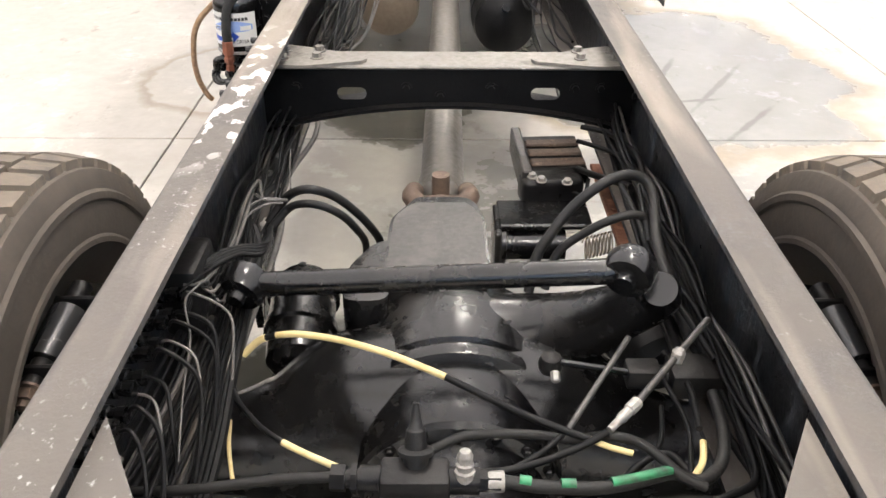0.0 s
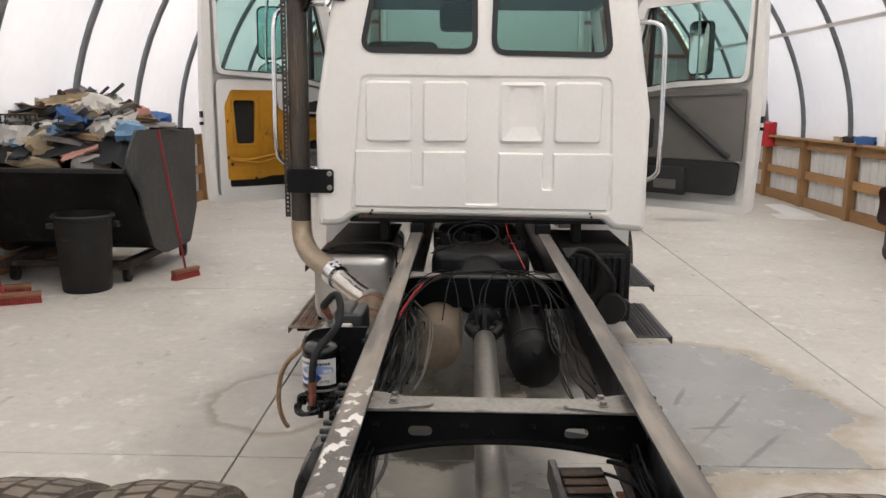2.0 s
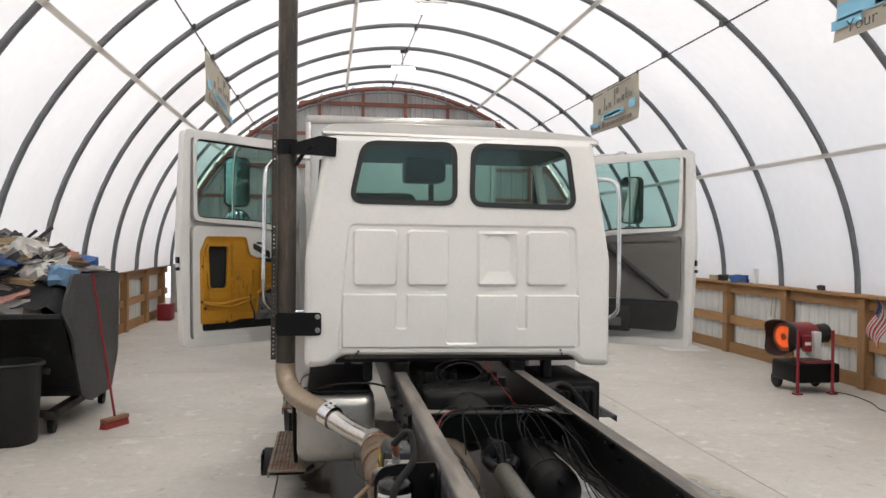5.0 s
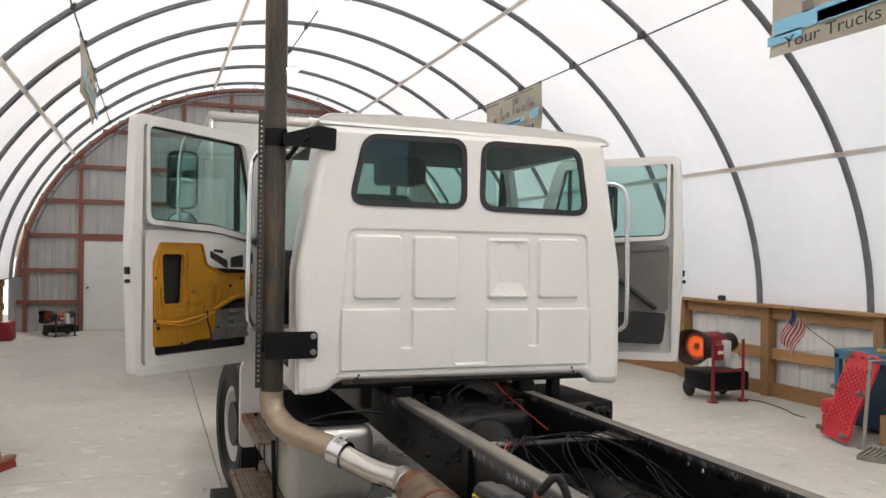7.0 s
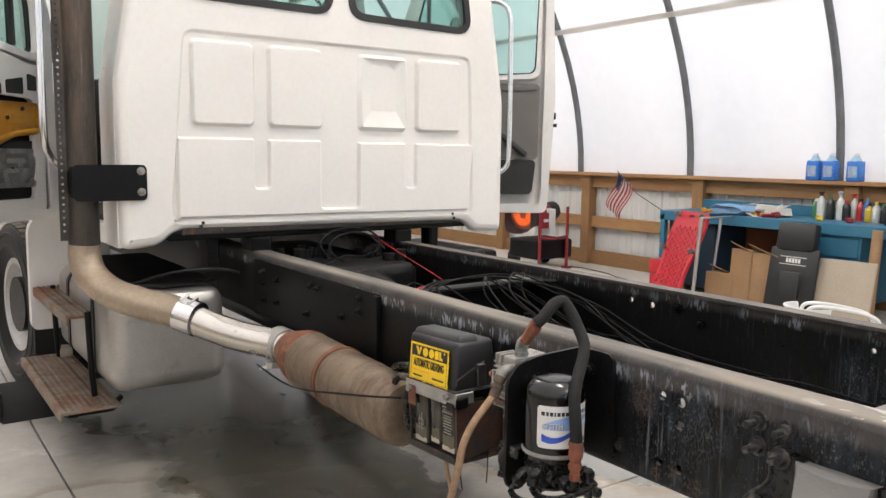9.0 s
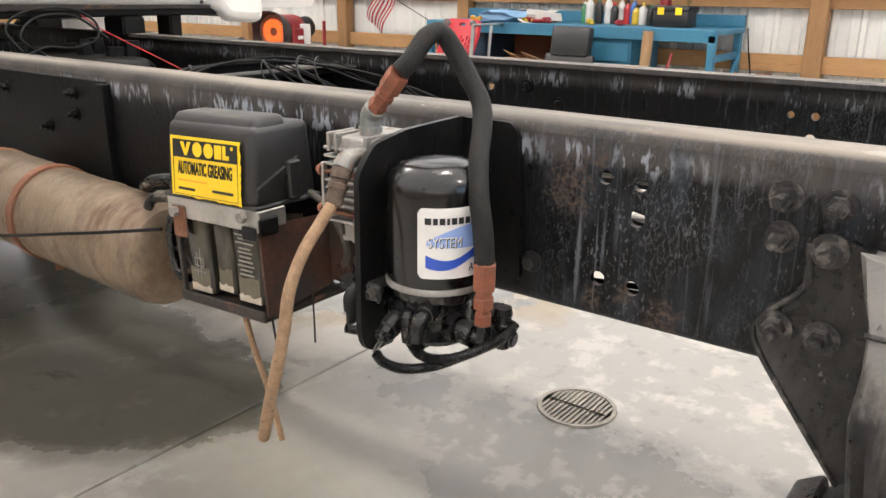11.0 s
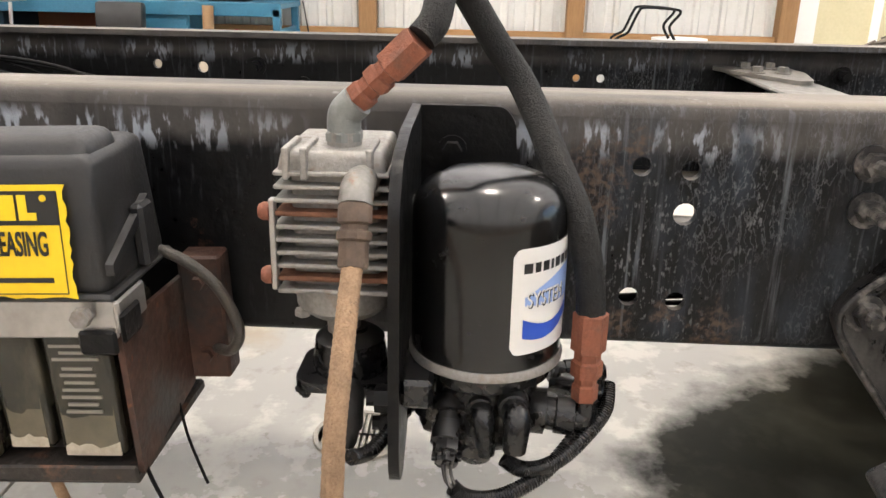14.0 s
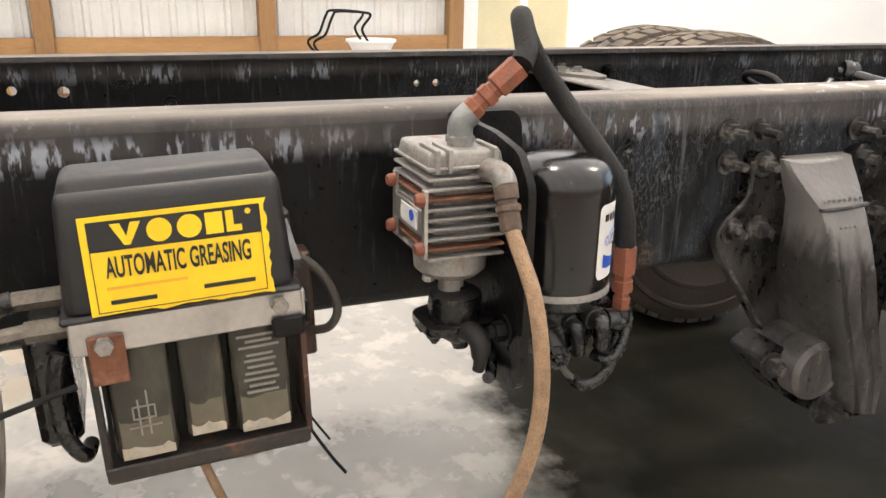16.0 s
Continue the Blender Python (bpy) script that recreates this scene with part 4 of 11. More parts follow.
def rail_mat():
    """Black rail paint, chalky and streaked along its upper edge, dusty and chipped to bright metal on top."""
    mt = surf("worn_black_rail_paint", (0.004, 0.004, 0.0045), (0.009, 0.009, 0.0095), 0.34, s1=5, s2=80, bump=0.3,
              spec=0.2, patches=[((0.035, 0.037, 0.042), 30, 0.57, 0.75, 0.7, 0.0, (3.0, 3.0, 0.45)),
                       ((0.12, 0.06, 0.035), 13, 0.70, 0.78, 0.85, 0.0, ONE)])
    nd, ln = mt.node_tree.nodes, mt.node_tree.links
    bsdf = nd["Principled BSDF"]
    g = nd.new("ShaderNodeNewGeometry")
    sp, sn = nd.new("ShaderNodeSeparateXYZ"), nd.new("ShaderNodeSeparateXYZ")
    ln.new(g.outputs["Position"], sp.inputs[0])
    ln.new(g.outputs["Normal"], sn.inputs[0])

    def rng(v, a, b, lo=0.0, hi=1.0):
        r = nd.new("ShaderNodeMapRange")
        r.inputs["From Min"].default_value, r.inputs["From Max"].default_value = a, b
        r.inputs["To Min"].default_value, r.inputs["To Max"].default_value = lo, hi
        ln.new(v, r.inputs["Value"])
        return r.outputs[0]

    def math_(op, *vals):
        m = nd.new("ShaderNodeMath")
        m.operation = op
        for s, v in zip(m.inputs, vals):
            if isinstance(v, float):
                s.default_value = v
            else:
                ln.new(v, s)
        return m.outputs[0]

    def ntex(scale, st, detail=6.0):
        mp = nd.new("ShaderNodeMapping")
        mp.inputs["Scale"].default_value = st
        ln.new(g.outputs["Position"], mp.inputs["Vector"])
        n = nd.new("ShaderNodeTexNoise")
        n.inputs["Scale"].default_value, n.inputs["Detail"].default_value = scale, detail
        ln.new(mp.outputs[0], n.inputs["Vector"])
        return n.outputs["Fac"]

    def ridge(scale, st):
        # thin crinkled lines where the noise crosses its middle
        return rng(math_("ABSOLUTE", math_("SUBTRACT", ntex(scale, st, 7.0), 0.5)), 0.032, 0.004)

    def over(col, rg, fac, c, r):
        m = nd.new("ShaderNodeMix")
        m.data_type = "RGBA"
        ln.new(fac, m.inputs["Factor"])
        ln.new(col, m.inputs["A"])
        m.inputs["B"].default_value = (*c, 1)
        q = nd.new("ShaderNodeMix")
        q.data_type = "FLOAT"
        ln.new(fac, q.inputs["Factor"])
        ln.new(rg, q.inputs["A"])
        q.inputs["B"].default_value = r
        return m.outputs["Result"], q.outputs["Result"]

    col, rg = bsdf.inputs["Base Color"].links[0].from_socket, bsdf.inputs["Roughness"].links[0].from_socket
    # grey chalk on the rounded shoulder
    edge = rng(math_("MULTIPLY_ADD", ntex(40, (1, 1, 0.5)), 0.022, sp.outputs["Z"]), 0.943, 0.962)
    ch = math_("MULTIPLY", edge, rng(ntex(7, (2, 2, 1)), 0.30, 0.60, 0.45, 0.95))
    col, rg = over(col, rg, ch, (0.085, 0.078, 0.072), 0.55)
    # clotted runs of pale blue-white oxide along it
    belt = math_("MULTIPLY", rng(sp.outputs["Z"], 0.925, 0.945), rng(sp.outputs["Z"], 0.975, 0.960))
    clot = rng(math_("MULTIPLY_ADD", ntex(22, (1, 1, 0.25), 3.0), 0.5, math_("MULTIPLY", ntex(120, (1, 1, 0.30), 9.0), 0.55)), 0.548, 0.60)
    col, rg = over(col, rg, math_("MULTIPLY", belt, math_("MULTIPLY", clot, rng(ntex(5, (1, 1, 0.2), 2.0), 0.40, 0.54))), (0.33, 0.36, 0.40), 0.85)
    thin = math_("MULTIPLY", rng(sp.outputs["Z"], 0.84, 0.95), math_("MULTIPLY", rng(ntex(150, (1, 1, 0.07), 8.0), 0.56, 0.70), rng(ntex(9, (1, 1, 0.2), 3.0), 0.46, 0.62, 0.0, 0.6)))
    col, rg = over(col, rg, thin, (0.17, 0.185, 0.20), 0.8)
    # crusted, blistered paint towards the rear, worst about the bolt holes
    rear = math_("MULTIPLY", rng(sp.outputs["Y"], 2.36, 2.27), rng(ntex(5.0, (0.2, 1.0, 0.7), 4.0), 0.36, 0.58, 0.12, 1.0))
    low_blue = math_("MULTIPLY", rear, rng(ntex(26, (1, 1, 0.35), 6.0), 0.46, 0.66, 0.0, 0.8))
    col, rg = over(col, rg, low_blue, (0.032, 0.040, 0.050), 0.7)
    crust = ridge(120, (1, 1, 0.42))
    gate = rng(ntex(10, (1, 1, 0.6), 6.0), 0.45, 0.60)
    crust_f = math_("MULTIPLY", rear, math_("MULTIPLY", math_("MULTIPLY", crust, 0.45), gate))
    col, rg = over(col, rg, crust_f, (0.13, 0.137, 0.145), 0.9)
    pit = rng(ntex(260, (1, 1, 0.45), 9.0), 0.58, 0.68)
    col, rg = over(col, rg, math_("MULTIPLY", rear, math_("MULTIPLY", pit, rng(ntex(12, (1, 1, 0.5), 4.0), 0.40, 0.60, 0.15, 0.9))), (0.15, 0.155, 0.16), 0.85)
    long_runs = rng(ntex(130, (1, 1, 0.035), 7.0), 0.56, 0.66)
    col, rg = over(col, rg, math_("MULTIPLY", rear, math_("MULTIPLY", long_runs, rng(ntex(14, (1, 1, 0.25)), 0.46, 0.62, 0.0, 0.8))), (0.15, 0.165, 0.18), 0.85)
    # rust blooms where the paint has lifted
    for ry, rz, rr in ((2.285, 0.905, 0.045), (2.24, 0.735, 0.02), (2.13, 0.722, 0.035), (2.188, 0.752, 0.018), (2.235, 0.95, 0.02)):
        dy, dz = math_("SUBTRACT", sp.outputs["Y"], ry), math_("SUBTRACT", sp.outputs["Z"], rz)
        d = math_("SQRT", math_("ADD", math_("MULTIPLY", dy, dy), math_("MULTIPLY", math_("MULTIPLY", dz, dz), 0.6)), 0.0)
        bloom = rng(math_("MULTIPLY_ADD", ntex(60, (1, 1, 1), 8.0), rr * 2.2, d), rr * 2.05, rr * 1.6)
        bloom = math_("MULTIPLY", bloom, rng(sp.outputs["X"], 0.05, -0.05))
        col, rg = over(col, rg, math_("MULTIPLY", bloom, rng(ntex(140, (1, 1, 1), 8.0), 0.44, 0.62, 0.05, 0.75)), (0.115, 0.08, 0.06), 0.9)
    bp = nd.new("ShaderNodeBump")
    bp.inputs["Strength"].default_value, bp.inputs["Distance"].default_value = 0.55, 0.003
    ln.new(math_("MULTIPLY", crust_f, 1.0), bp.inputs["Height"])
    ln.new(bsdf.inputs["Normal"].links[0].from_socket, bp.inputs["Normal"])
    ln.new(bp.outputs[0], bsdf.inputs["Normal"])
    # dust and wear on the top flange
    up = rng(sn.outputs["Z"], 0.6, 0.95)
    col, rg = over(col, rg, math_("MULTIPLY", up, rng(ntex(3, (1, 0.6, 1)), 0.2, 0.7, 0.45, 0.95)), (0.135, 0.12, 0.105), 0.5)
    band = math_("MULTIPLY", up, rng(ntex(11, (1, 0.12, 1), 4.0), 0.50, 0.66, 0.0, 0.75))
    col, rg = over(col, rg, band, (0.27, 0.235, 0.195), 0.45)
    speck = math_("MULTIPLY", up, math_("MULTIPLY", rng(ntex(110, (1, 0.8, 1), 9.0), 0.62, 0.72), rng(ntex(3.0, (0.3, 1, 1), 2.0), 0.50, 0.62)))
    col, rg = over(col, rg, speck, (0.38, 0.37, 0.36), 0.6)
    # chips
    chips = math_("MULTIPLY", up, rng(ntex(26, (1, 0.6, 1), 10.0), 0.550, 0.580))
    chips = math_("MULTIPLY", chips, math_("MULTIPLY", math_("MULTIPLY", rng(sp.outputs["Y"], 1.1, 1.3), rng(sp.outputs["Y"], 1.95, 1.65)), rng(sp.outputs["X"], 0.05, -0.05)))
    col, rg = over(col, rg, chips, (0.62, 0.60, 0.56), 0.55)
    ln.new(col, bsdf.inputs["Base Color"])
    ln.new(rg, bsdf.inputs["Roughness"])
    return mt


m_rail = rail_mat()
truck = thing("truck", (0, 3.0, 0), "white cab-and-chassis truck stripped to a bare black frame, both doors open", "truck")


def C_section(s, zt, zb, fl, t=0.011, r=0.020):
    """Outline of a channel in (x, z), web outside, flanges pointing in."""
    o = []
    xo, xi = s * XO, s * (XO - fl)
    for k in range(5):
        a = radians(90 * k / 4)
        o.append((xo - s * r * (1 - math.sin(a)), zt - r * (1 - math.cos(a))))
    for k in range(5):
        a = radians(90 * k / 4)
        o.append((xo - s * r * (1 - math.cos(a)), zb + r * (1 - math.sin(a))))
    o += [(xi, zb), (xi, zb + t), (xo - s * t, zb + t), (xo - s * t, zt - t), (xi, zt - t), (xi, zt)]
    return o


HOLES_L = [(2.231, 0.923, 0.011), (2.177, 0.920, 0.011), (2.179, 0.870, 0.013), (2.232, 0.769, 0.0115), (2.178, 0.765, 0.0115)]
for s, holes in ((-1, HOLES_L), (1, [(2.207, 0.912, 0.008), (2.155, 0.912, 0.009), (2.16, 0.86, 0.012), (2.15, 0.80, 0.012), (3.12, 0.92, 0.010), (3.02, 0.915, 0.012)])):
    bm = B()
    sec = C_section(s, ZT, ZB, FL)
    # web with its holes, then the shoulders and flanges as strips
    y0, y1 = -0.35, 7.6
    zlo, zhi = ZB + 0.020, ZT - 0.020
    plate(bm, [V(s * XO, y0, zlo), V(s * XO, y1, zlo), V(s * XO, y1, zhi), V(s * XO, y0, zhi)],
          [[V(s * XO, a, b) for a, b in circle(hy, hz, hr)] for hy, hz, hr in holes], V(-s * 0.011, 0, 0))
    top = [(s * (XO - FL), ZT - 0.011), (s * (XO - FL), ZT)] + sec[0:5]
    low = sec[5:10] + [(s * (XO - FL), ZB), (s * (XO - FL), ZB + 0.011), (s * (XO - 0.011), ZB + 0.011), (s * (XO - 0.011), ZB + 0.0199)]
    topc = top + [(s * (XO - 0.011), ZT - 0.0199), (s * (XO - 0.011), ZT - 0.011)]
    for o in (topc, low):
        prism(bm, o, "y", y0, y1)
    part("frame_rail", bm, m_rail, truck, "black steel channel rail with chalky worn top edge", smooth=30)

# bolts on the rails
bm = B()
for y, z, lg in ((1.985, 0.934, 0.03), (1.922, 0.932, 0.03), (1.983, 0.882, 0.03), (1.703, 0.925, 0.03), (1.645, 0.925, 0.03)):
    bolt(bm, (-XO, y, z), (-1, 0, 0), 0.0145, lg)
bolt(bm, (-XO, 2.345, 0.772), (-1, 0, 0), 0.012)
each("bolt", bm, m_nut, truck)
bm = B()
for y, z in ((3.62, 0.93), (3.62, 0.88), (3.75, 0.84), (3.95, 0.92), (4.02, 0.92), (4.05, 0.80), (4.35, 0.9), (4.35, 0.8), (4.5, 0.92), (4.5, 0.86), (4.5, 0.79)):
    bolt(bm, (-XO - 0.006, y, z), (-1, 0, 0), 0.012, 0.012)
each("bolt", bm, m_cast, truck)
bm = B()
for y, z in ((1.85, 0.93), (1.93, 0.93), (2.65, 0.92), (2.55, 0.92), (1.45, 0.93)):
    bolt(bm, (XO, y, z), (1, 0, 0), 0.014, 0.02)
for y, z in ((2.8, 0.88), (2.9, 0.92), (1.65, 0.93), (1.70, 0.90)):
    bolt(bm, (XO - 0.011, y, z), (-1, 0, 0), 0.014, 0.01)
each("bolt", bm, m_cast, truck)
bm = B()
box(bm, (-XO - 0.006, 3.48, ZB + 0.01), (-XO, 4.62, ZT - 0.03), 0.002, 1)
box(bm, (-XO - 0.022, 3.47, ZB - 0.01), (-XO, 3.50, ZT - 0.035), 0.002, 1)
part("rail_liner", bm, m_black, truck, "flat black reinforcing plate bolted to the rail")

# crossmembers
def crossmember(y, z, name, deep=0.13):
    bm = B()
    n = 24
    xs = np.linspace(-XO + 0.012, XO - 0.012, n)
    arc = lambda x: 0.055 * (1 - (x / XO) ** 2)
    poly = [(x, z - 0.006) for x in xs] + [(x, z - deep - 0.035 + arc(x) * 1.2) for x in reversed(xs)]
    holes = [rrect(sx - 0.035, z - 0.085, sx + 0.035, z - 0.055, 0.014, 3) for sx in (-0.23, 0.23)]
    plate(bm, [V(p[0], y - 0.05, p[1]) for p in poly], [[V(p[0], y - 0.05, p[1]) for p in h] for h in holes], V(0, 0.009, 0))
    low = [(x, z - deep - 0.035 + arc(x) * 1.2) for x in xs]
    prism(bm, low + [(x, zz + 0.008) for x, zz in reversed(low)], "y", y - 0.075, y + 0.05)
    for sx in (-0.1, 0.1, -0.02, 0.30, -0.36, 0.36):
        bolt(bm, (sx, y - 0.05, z - 0.055 - 0.02 * (sx == -0.02)), (0, -1, 0), 0.009)
    ob = part(name, bm, m_black, truck, "pressed black steel crossmember with slotted holes")
    bm = B()
    box(bm, (-XO + 0.012, y - 0.062, z - 0.008), (XO - 0.012, y + 0.05, z), 0.003, 1)
    part("top_flange", bm, m_dusty, ob, "dust-covered upper flange")
    return ob


cm = crossmember(1.845, 0.938, "crossmember")
for s in (-1, 1):
    bm = B()
    poly = rpoly([(s * 0.436, 1.93), (s * 0.436, 1.775), (s * 0.34, 1.765), (s * 0.20, 1.80), (s * 0.19, 1.83), (s * 0.34, 1.90)], 0.02)
    prism(bm, poly, "z", 0.9385, 0.946)
    for bx, by in ((0.31, 1.82), (0.31, 1.87), (0.39, 1.82), (0.39, 1.87)):
        bolt(bm, (s * bx, by, 0.946), (0, 0, 1), 0.011)
    part("gusset", bm, m_dusty, cm)
cm2 = part("crossmember", (lambda bm: (box(bm, (-0.44, 3.60, 0.915), (0.44, 3.68, 0.935), 0.006, 2),
                                       box(bm, (-0.44, 3.66, 0.76), (0.44, 3.685, 0.93), 0.006, 2), bm)[2])(B()), m_black, truck, "black steel crossmember behind the cab")
for s in (-1, 1):
    bm = B()
    prism(bm, rpoly([(s * 0.437, 3.52), (s * 0.437, 3.76), (s * 0.33, 3.69), (s * 0.22, 3.67), (s * 0.22, 3.615), (s * 0.33, 3.60)], 0.015), "z", 0.9352, 0.942)
    for by in (3.58, 3.70):
        bolt(bm, (s * 0.40, by, 0.942), (0, 0, 1), 0.009)
    part("gusset", bm, m_dusty, cm2)
# bright triangular gussets at the rear end
for s in (-1, 1):
    bm = B()
    prism(bm, [(s * 0.368, 0.60), (s * 0.368, 0.10), (s * 0.10, 0.10), (s * 0.24, 0.38)], "z", 0.966, 0.9745)
    part("rear_gusset", bm, m_rail, truck)
bm = B()
box(bm, (-0.437, 0.02, 0.72), (0.437, 0.10, 0.97), 0.01, 2)
part("crossmember", bm, m_black, truck, "rear black steel crossmember")

# ------------------------------------------------ wheels and rear axle
def tyre_mesh(w, R, rim_r, blocks=46, rows=4):
    """A lug tyre: carcass turned round x, with separate tread blocks standing off it."""
    bm = B()
    h = w / 2
    prof = [(rim_r, -h * 0.72), (rim_r + 0.02, -h * 0.80), (rim_r + 0.07, -h * 0.97), (rim_r + 0.075, -h * 1.01), (rim_r + 0.085, -h * 1.01), (rim_r + 0.09, -h * 0.985), (rim_r + 0.13, -h), (R - 0.085, -h * 0.985), (R - 0.080, -h * 1.02), (R - 0.068, -h * 1.02), (R - 0.063, -h * 0.975), (R - 0.055, -h * 0.97), (R - 0.028, -h * 0.90), (R - 0.022, -h * 0.78),
            (R - 0.020, 0), (R - 0.022, h * 0.78), (R - 0.028, h * 0.90), (R - 0.055, h * 0.97), (R - 0.063, h * 0.975), (R - 0.068, h * 1.02), (R - 0.080, h * 1.02), (R - 0.085, h * 0.985), (rim_r + 0.13, h), (rim_r + 0.09, h * 0.985), (rim_r + 0.085, h * 1.01), (rim_r + 0.075, h * 1.01), (rim_r + 0.07, h * 0.97), (rim_r + 0.02, h * 0.80), (rim_r, h * 0.72)]
    n = 72
    prev = None
    first = None
    for r, x in prof:
        ring = [bm.verts.new((x, r * math.cos(2 * math.pi * i / n), r * math.sin(2 * math.pi * i / n))) for i in range(n)]
        if prev:
            faces_between(bm, prev, ring)
        else:
            first = ring
        prev = ring
    faces_between(bm, prev, first)
    cw = 2 * h * 0.90 / rows
    for k in range(blocks):
        for q in range(rows):
            a0 = 2 * math.pi * (k + 0.5 * (q % 2)) / blocks
            da = 2 * math.pi / blocks * 0.41
            x0, x1 = -h * 0.90 + q * cw + 0.006, -h * 0.90 + (q + 1) * cw - 0.006
            sk = 0.35 * da * (1 if q % 2 else -1)
            vs = []
            for rr, sh in ((R - 0.026, 1.0), (R, 0.88)):
                for x, sg in ((x0, -1), (x1, 1)):
                    ends = (q == 0 and sg < 0) or (q == rows - 1 and sg > 0)
                    for e in (-1, 1):
                        a = a0 + e * da * sh + sg * sk
                        r2 = rr - (0.010 if ends and rr == R else 0)
                        vs.append(bm.verts.new((x * (1 if not ends else 1.0) * (sh * 0.03 + 0.97), r2 * math.cos(a), r2 * math.sin(a))))
            for f in ((4, 5, 7, 6), (0, 1, 5, 4), (2, 6, 7, 3), (0, 4, 6, 2), (1, 3, 7, 5)):
                bm.faces.new([vs[i] for i in f]).material_index = 1
    return bm


def rim_mesh(w, rim_r, face):
    bm = B()
    lathe(bm, (-w * 0.36, 0, 0), (1, 0, 0), [(rim_r + 0.012, 0), (rim_r - 0.005, 0.02), (rim_r - 0.02, w * 0.3), (rim_r - 0.005, w * 0.70), (rim_r + 0.012, w * 0.72), (rim_r - 0.02, w * 0.715),
                                             (rim_r - 0.05, w * 0.5), (0.15, w * 0.36 + face), (0.0, w * 0.36 + face)], 40)
    lathe(bm, (face, 0, 0), (1 if face >= 0 else -1, 0, 0), [(0.12, -0.02), (0.12, 0.03), (0.09, 0.06), (0.0, 0.065)], 24)
    for k in range(10):
        a = 2 * math.pi * k / 10
        bolt(bm, (face, 0.143 * math.cos(a), 0.143 * math.sin(a)), (1 if face >= 0 else -1, 0, 0), 0.014, 0.02)
    return bm


AX, RT = 1.0, 0.492
WY, WR = 1.04, 0.508
ty = finish("tyre", tyre_mesh(0.282, WR, 0.275, 50, 4), [m_tyre, m_tread], 30)
ri = finish("rim", rim_mesh(0.282, 0.275, 0.03), m_rim)
# black copy for the inner rims, their shade put into the colour
ri_shaded = finish("rim", rim_mesh(0.282, 0.275, 0.03), m_axle)
for x in (-0.758, -1.072, 0.752, 1.066):
    w = new("wheel", finish("wheel", (lambda bm: (cyl(bm, (-0.10, 0, 0), (0.10, 0, 0), 0.16, n=20), bm)[1])(B()), m_cast))
    w.parent = truck
    w.location = V(x, WY, WR) - base_of(truck)
    tagged(w, "dusty lug-tread truck tyre on a white steel wheel")
    for nm, me in (("tyre", ty), ("rim", ri if abs(x) > 0.9 else ri_shaded)):
        o = new(nm, me)
        o.parent = w
        if x < 0:
            o.rotation_euler = (0, 0, math.pi)
fty = finish("tyre", tyre_mesh(0.27, 0.51, 0.285, 50, 4), [m_rubber, m_tyre], 30)
for s in (-1, 1):
    w = new("wheel", finish("wheel", (lambda bm: (cyl(bm, (-0.10, 0, 0), (0.10, 0, 0), 0.17, n=20), bm)[1])(B()), m_cast))
    w.parent = truck
    w.location = V(s * 1.11, 6.57, 0.51) - base_of(truck)
    w.rotation_euler = (0, 0, radians(7))
    tagged(w, "front truck tyre on a white steel wheel")
    for nm, me in (("tyre", fty), ("rim", ri)):
        o = new(nm, me)
        o.parent = w
        if s < 0:
            o.rotation_euler = (0, 0, math.pi)

axle = part("rear_axle", (lambda bm: (
    tube(bm, [(-0.62, AX, RT + 0.02), (-0.40, AX, RT + 0.03), (-0.29, AX + 0.01, RT + 0.04), (-0.17, AX + 0.04, RT + 0.05), (0, AX + 0.05, RT + 0.05), (0.17, AX + 0.04, RT + 0.05), (0.29, AX + 0.01, RT + 0.04), (0.40, AX, RT + 0.03), (0.62, AX, RT + 0.02)],
         [0.075, 0.085, 0.11, 0.165, 0.19, 0.165, 0.11, 0.085, 0.075], n=28),
    lathe(bm, (0.01, 0.0, RT + 0.048), (0, 1, 0), [(0.0, 0.66), (0.06, 0.665), (0.10, 0.69), (0.135, 0.74), (0.148, 0.80), (0.150, 0.845), (0.170, 0.85), (0.172, 0.865), (0.160, 0.872), (0.178, 0.90), (0.182, 0.985), (0.200, 0.99), (0.203, 1.0), (0.203, 1.012), (0.197, 1.017), (0.197, 1.022),
                                                   (0.205, 1.027), (0.208, 1.05), (0.208, 1.17), (0.202, 1.20), (0.18, 1.225), (0.0, 1.23)], 56),
    bm)[2])(B()), m_axle, truck, "greasy black cast rear axle housing with round differential cover")
bm = B()
for k in range(18):
    a = 2 * math.pi * (k + 0.5) / 18
    bolt(bm, (0.01 + 0.162 * math.cos(a), 0.848, RT + 0.048 + 0.162 * math.sin(a)), (0, -1, 0), 0.007)
each("cover_bolt", bm, m_axle, axle)
# dark plate added beside the carrier to hide the floor in the black gap
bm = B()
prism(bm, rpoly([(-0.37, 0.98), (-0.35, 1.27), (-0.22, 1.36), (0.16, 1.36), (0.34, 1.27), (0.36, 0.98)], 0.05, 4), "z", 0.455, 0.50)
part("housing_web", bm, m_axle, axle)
m_cover = surf("dusty_black_cover", (0.045, 0.042, 0.038), (0.025, 0.024, 0.022), 0.42, s1=8, s2=90, bump=0.25, patches=[((0.11, 0.10, 0.09), 10, 0.5, 0.72, 0.6, 0.0, ONE)])
pc = part("pinion_carrier", (lambda bm: (
    prism(bm, rpoly([(-0.125, 1.17), (-0.120, 1.40), (-0.085, 1.465), (-0.07, 1.495), (0.035, 1.495), (0.055, 1.47), (0.072, 1.40), (0.075, 1.17)], 0.02, 3), "z", 0.52, 0.752), bm)[1])(B()), m_axle, axle, "greasy black pinion carrier with a flat dusty top")
bm = B()
